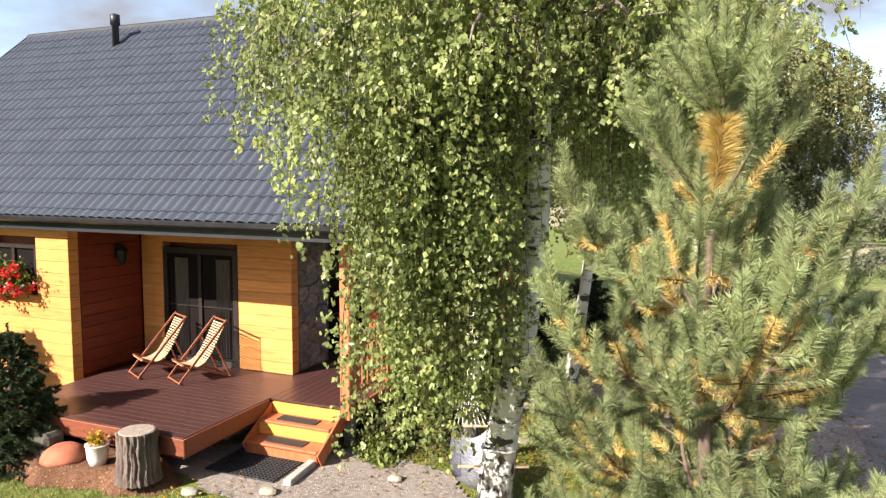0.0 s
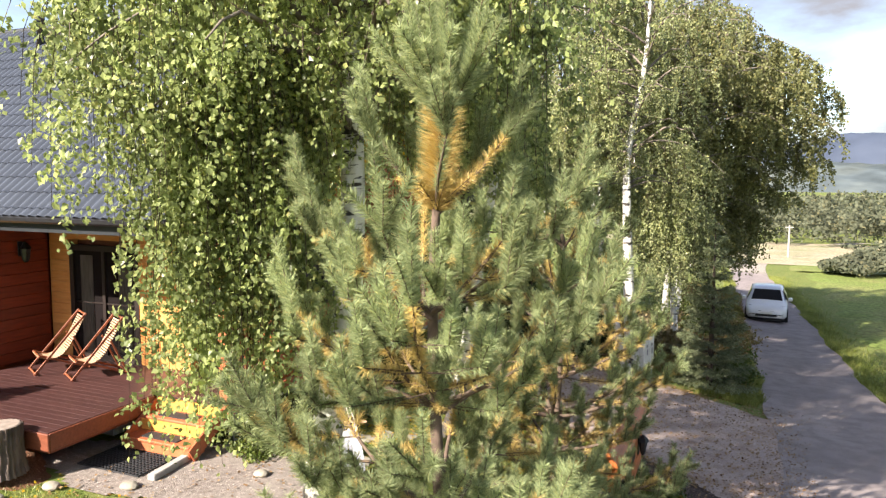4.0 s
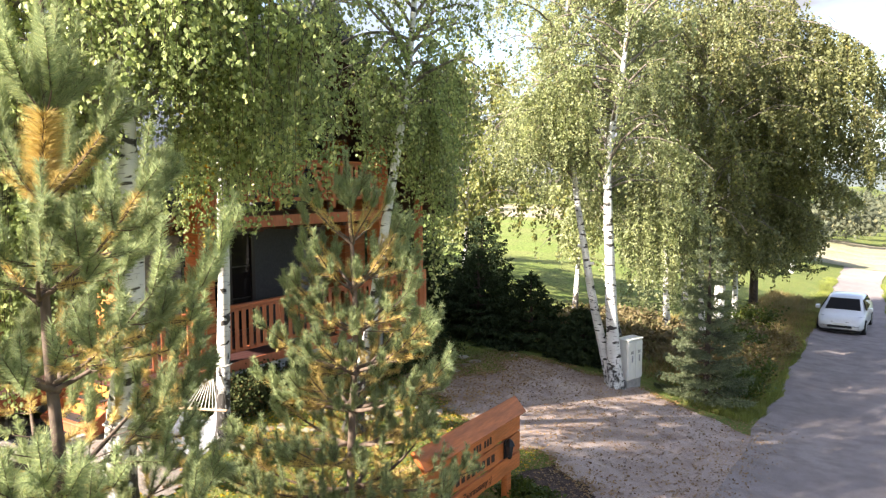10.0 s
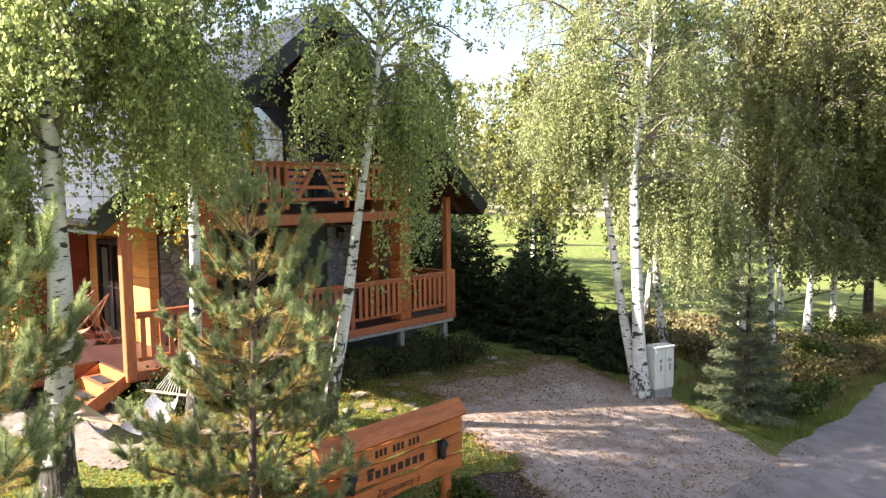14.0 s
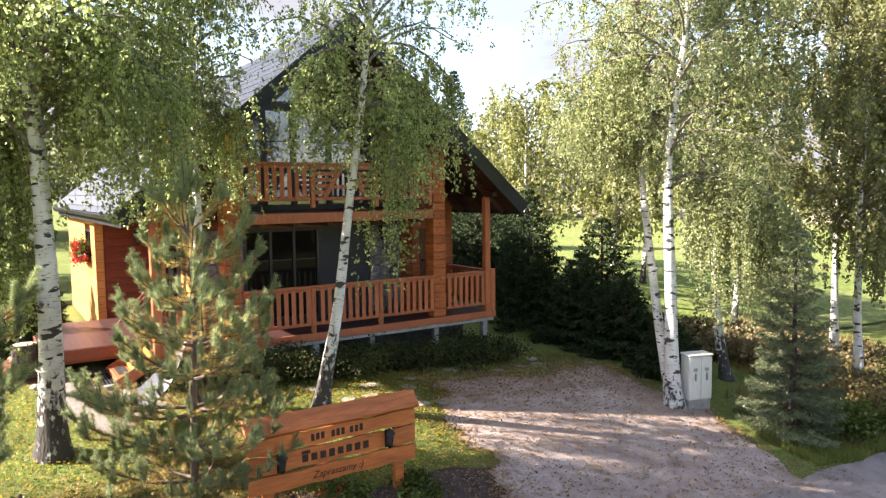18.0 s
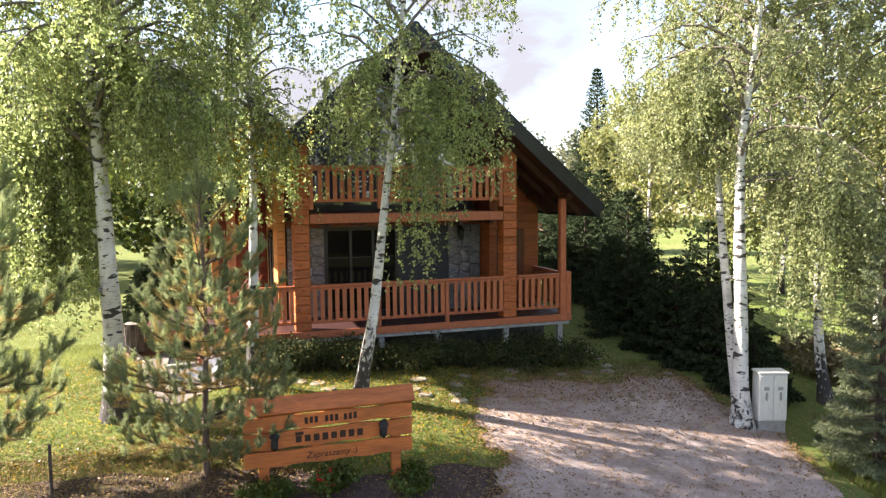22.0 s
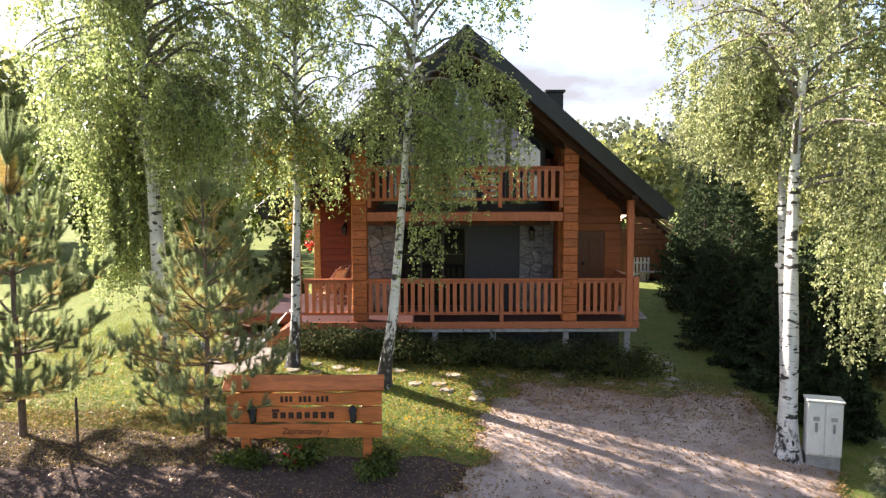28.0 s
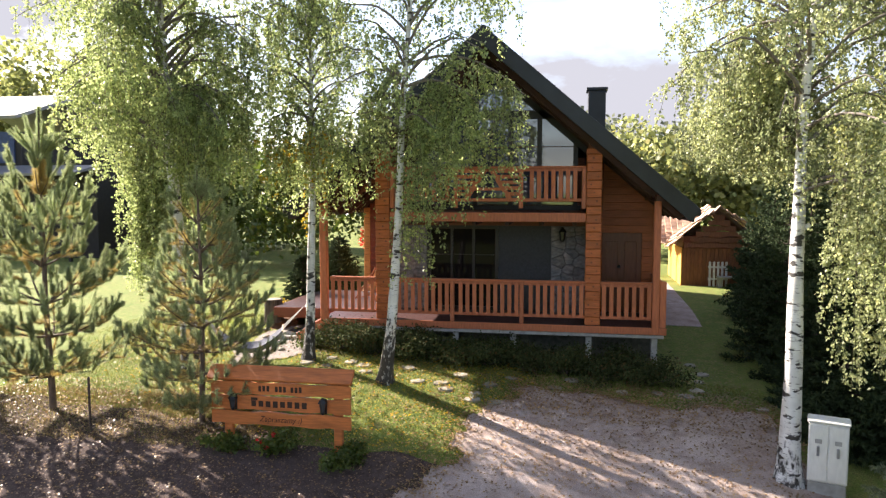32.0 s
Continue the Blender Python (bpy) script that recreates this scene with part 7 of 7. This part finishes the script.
def wavy_roof(axis, ridge, a0, a1, z_ridge, drop, half, seed):
    """Two slopes of shingles in courses, sagging and swelling along the ridge."""
    rr_ = random.Random(seed)
    n_, m_ = int((a1 - a0) / 0.22), 7
    tile = None
    for sd in (-1, 1):
        for i in range(n_):
            a = a0 + (i + 0.5) * (a1 - a0) / n_
            wave = 0.16 * math.sin(a * 2.6 + seed) + 0.06 * math.sin(a * 5.1)
            for j in range(m_):
                f = (j + 0.5) / m_
                off = sd * half * f
                z = z_ridge + wave * (0.4 + f) - drop * (f ** 0.9) + 0.10 * math.sin(3.1 * f)
                tilt = math.degrees(math.atan(drop / half * (1.25 - 0.5 * f)))
                if tile is None:
                    tile = part("shingle", boxed(-0.135, 0.135, -0.19, 0.19, 0, 0.035, 0.006), M_SHINGLE, hut)
                    o = tile
                else:
                    o = again(tile, hut, Matrix.Identity(4))
                jog = (rr_.uniform(-4, 4), rr_.uniform(-5, 5), rr_.uniform(-4, 4))
                if axis == "x":
                    o.matrix_basis = pose(a, ridge + off, z, -sd * tilt + jog[0], jog[1], jog[2])
                else:
                    o.matrix_basis = pose(ridge + off, a, z, -sd * tilt + jog[0], jog[1], 90 * -1 + jog[2])


wavy_roof("x", 0.1, -3.5, 0.3, 2.95, 1.42, 1.75, 1)
wavy_roof("y", -2.2, -2.3, -0.3, 2.75, 1.05, 1.05, 4)
for x in (-3.0, -1.5):               # crooked posts under the side gable
    V, F = tubes([(curve_of([(x, -2.1, 0), (x + 0.07, -2.05, 0.9), (x - 0.05, -2.1, 1.75)], 8), np.linspace(0.09, 0.07, 8))], 9)
    quick("porch_post", V, F, M_HUT, True, hut, "crooked peeled post")
V, F = tubes([(curve_of([(-3.15, -2.25, 1.6), (-2.9, -2.28, 2.2), (-2.2, -2.3, 2.62), (-1.5, -2.28, 2.2), (-1.3, -2.25, 1.6)], 14), np.full(14, 0.07))], 8)
quick("arch_beam", V, F, M_HUT, True, hut, "bent log over the side door")
bench = thing("bench", "low pale bench before the hut", "bench", (-16.2, 20.9, float(gz(-16.2, 20.9))))
part("seat", boxed(-0.18, 0.18, -0.6, 0.6, 0.36, 0.42, 0.01), M_CONC, bench)
for y in (-0.48, 0.48):
    part("leg", boxed(-0.15, 0.15, y - 0.06, y + 0.06, 0.0, 0.358, 0.01), M_CONC, bench)
pal = thing("pallet", "white picket panel leaning on the hut", "fence panel", (-16.45, 20.35, float(gz(-16.45, 20.35))))
for i in range(5):
    part("picket", boxed(0, 0.03, -0.3 + i * 0.15, -0.3 + i * 0.15 + 0.08, 0.0, 0.95, 0.006), M_PAIL, pal)
for z in (0.25, 0.7):
    part("crosspiece", boxed(-0.03, -0.001, -0.32, 0.40, z, z + 0.07), M_PAIL, pal)

# neighbouring house beyond the garden
nb = thing("neighbour_house", "dark timber neighbouring house with a grey tin roof", "house", (-27.0, -18.4, float(gz(-27, -18.4))))
part("wall", boxed(-4.5, 4.5, -3.6, 3.6, 0, 6.9), M_BLACKWOOD, nb, "blackened timber wall")
for side in (-1, 1):
    bm = barred((0, 0, 9.4), (side * 5.4, 0, 7.6), 8.2, 0.18)
    part("roof", bm, M_TIN, nb, "grey tin roof slope")
part("porch_roof", barred((4.5, 3.0, 5.0), (6.6, 3.0, 4.5), 10.4, 0.12), M_TIN, nb, "low tin porch roof")
part("low_wing", boxed(-3.0, 4.4, 3.7, 8.0, 0, 4.7), M_BLACKWOOD, nb, "dark low wing")
part("gable", boxed(4.5, 4.58, -3.2, 3.2, 5.2, 6.9), M_BLUE, nb, "blue boarded gable")
for y in (-2.6, 0.2, 2.8):
    w = part("window", boxed(4.505, 4.56, y - 0.6, y + 0.6, 1.2, 2.6), M_FRAME, nb)
    part("pane", boxed(4.562, 4.57, y - 0.52, y + 0.52, 1.28, 2.52), M_GLASS, w)
for y in (-1.9, 1.4, 4.6, 7.8):
    part("post", boxed(6.3, 6.45, y - 0.08, y + 0.08, 0, 4.4), M_BLACKWOOD, nb)

# pole beyond the meadow
pole = thing("power_pole", "pale concrete power pole across the fields", "pole", (7.6, 86.0, float(gz(7.6, 86))))
part("shaft", lathe(bmesh.new(), [(0.13, -0.3), (0.08, 3.6)], 10), M_CONC, pole)
part("crossarm", boxed(-0.4, 0.4, -0.04, 0.04, 3.3, 3.4), M_CONC, pole)
mk = thing("marker_post", "white marker post beside the lane", "post", (-1.0, 58.0, float(gz(-1, 58))))
part("body", boxed(-0.15, 0.15, -0.15, 0.15, 0, 0.9, 0.02), M_WHITE, mk)


def car(at, turn):
    """A white hatchback: lofted shell, glass, wheels, lights."""
    t = thing("car", "white hatchback on the lane with its lights towards us", "car", at, turn)
    # stations along the length: x, half width low, half width top, sill, belt, roof
    st_ = [(-2.12, 0.70, 0.55, 0.35, 0.80, 0.82), (-2.05, 0.83, 0.60, 0.25, 0.92, 1.05), (-1.75, 0.88, 0.62, 0.20, 0.95, 1.30), (-1.1, 0.89, 0.63, 0.19, 0.94, 1.46), (-0.2, 0.89, 0.63, 0.19, 0.93, 1.48),
           (0.45, 0.89, 0.62, 0.19, 0.92, 1.38), (1.15, 0.88, 0.70, 0.20, 0.90, 0.96), (1.70, 0.85, 0.66, 0.22, 0.80, 0.84), (2.05, 0.76, 0.58, 0.28, 0.66, 0.70), (2.15, 0.66, 0.50, 0.34, 0.55, 0.58)]
    bm = bmesh.new()
    loops = []
    for x, wl_, wt, s0, bz, rz in st_:
        half_ = [(0, s0), (wl_ * 0.9, s0), (wl_, s0 + 0.12), (wl_, bz - 0.12), (wl_ * 0.97, bz), (wt + 0.03, rz - 0.05), (wt * 0.8, rz), (0, rz + 0.015)]
        ring = [(p, q) for p, q in half_] + [(-p, q) for p, q in half_[-2:0:-1]]
        loops.append([bm.verts.new((x, p, q)) for p, q in ring])
    for A_, B_ in zip(loops, loops[1:]):
        for k in range(len(A_)):
            bm.faces.new((A_[k], A_[(k + 1) % len(A_)], B_[(k + 1) % len(A_)], B_[k]))
    bm.faces.new(loops[0][::-1])
    bm.faces.new(loops[-1])
    bmesh.ops.recalc_face_normals(bm, faces=bm.faces)
    part("body", bm, M_CARWHITE, t, smooth=True)

    def plate(name, c, material, lift=0.012, label=""):
        b_ = bmesh.new()
        v = [Vector(p) for p in c]
        nrm = (v[1] - v[0]).cross(v[2] - v[0]).normalized()
        f = [b_.verts.new(p + nrm * lift) for p in v]
        g_ = [b_.verts.new(p - nrm * 0.02) for p in v]
        b_.faces.new(f)
        b_.faces.new(g_[::-1])
        for k in range(len(v)):
            b_.faces.new((f[k], g_[k], g_[(k + 1) % len(v)], f[(k + 1) % len(v)]))
        return part(name, b_, material, t, label)
    plate("windscreen", [(1.12, -0.66, 0.99), (1.12, 0.66, 0.99), (0.50, 0.55, 1.37), (0.50, -0.55, 1.37)], M_GLASS, 0.02, "dark windscreen")
    plate("rear_window", [(-1.80, 0.56, 1.26), (-1.80, -0.56, 1.26), (-2.05, -0.58, 1.02), (-2.05, 0.58, 1.02)], M_GLASS, 0.02)
    for s in (-1, 1):
        sidew = [(0.95, s * 0.86, 0.99), (0.42, s * 0.68, 1.34), (-1.0, s * 0.69, 1.40), (-1.6, s * 0.80, 1.02)]
        plate("side_window", sidew if s < 0 else sidew[::-1], M_GLASS, 0.015)
        hl = [(1.98, s * 0.76, 0.60), (1.98, s * 0.42, 0.58), (1.80, s * 0.50, 0.76), (1.62, s * 0.84, 0.80)]
        plate("headlight", hl if s > 0 else hl[::-1], M_HEADLIGHT, 0.05, "clear headlight")
        part("mirror", boxed(0.72, 0.92, s * 0.90 if s > 0 else s * 1.08, s * 1.08 if s > 0 else s * 0.90, 0.92, 1.08, 0.03), M_CARWHITE, t)
        part("fog_light", boxed(2.02, 2.10, min(s * 0.52, s * 0.70), max(s * 0.52, s * 0.70), 0.36, 0.44, 0.015), M_HEADLIGHT, t)
        for x in (-1.32, 1.32):
            wh = part("tyre", lathe(bmesh.new(), [(0.20, -0.10), (0.30, -0.11), (0.325, -0.06), (0.325, 0.06), (0.30, 0.11), (0.20, 0.10)], 28), M_TYRE, t, smooth=False)
            wh.matrix_basis = pose(x, s * 0.80, 0.325, 90, 0, 0)
            part("rim", lathe(bmesh.new(), [(0.205, -0.105), (0.205, 0.105)], 20), M_ALU, wh)
    part("grille", boxed(2.06, 2.17, -0.45, 0.45, 0.36, 0.47, 0.02), M_TYRE, t, "dark lower grille")
    part("upper_grille", boxed(2.06, 2.14, -0.34, 0.34, 0.56, 0.61, 0.01), M_TYRE, t)
    part("number_plate", boxed(2.165, 2.18, -0.26, 0.26, 0.47, 0.56, 0.004), M_WHITE, t, "blank white number plate")
    # black slab under the sills stands in for the shade there
    part("bumper_shadow", boxed(-2.0, 2.0, -0.75, 0.75, 0.17, 0.24), M_TYRE, t)
    return t


car((3.45, 37.4, float(gz(3.45, 37.4)) + 0.035), -93)
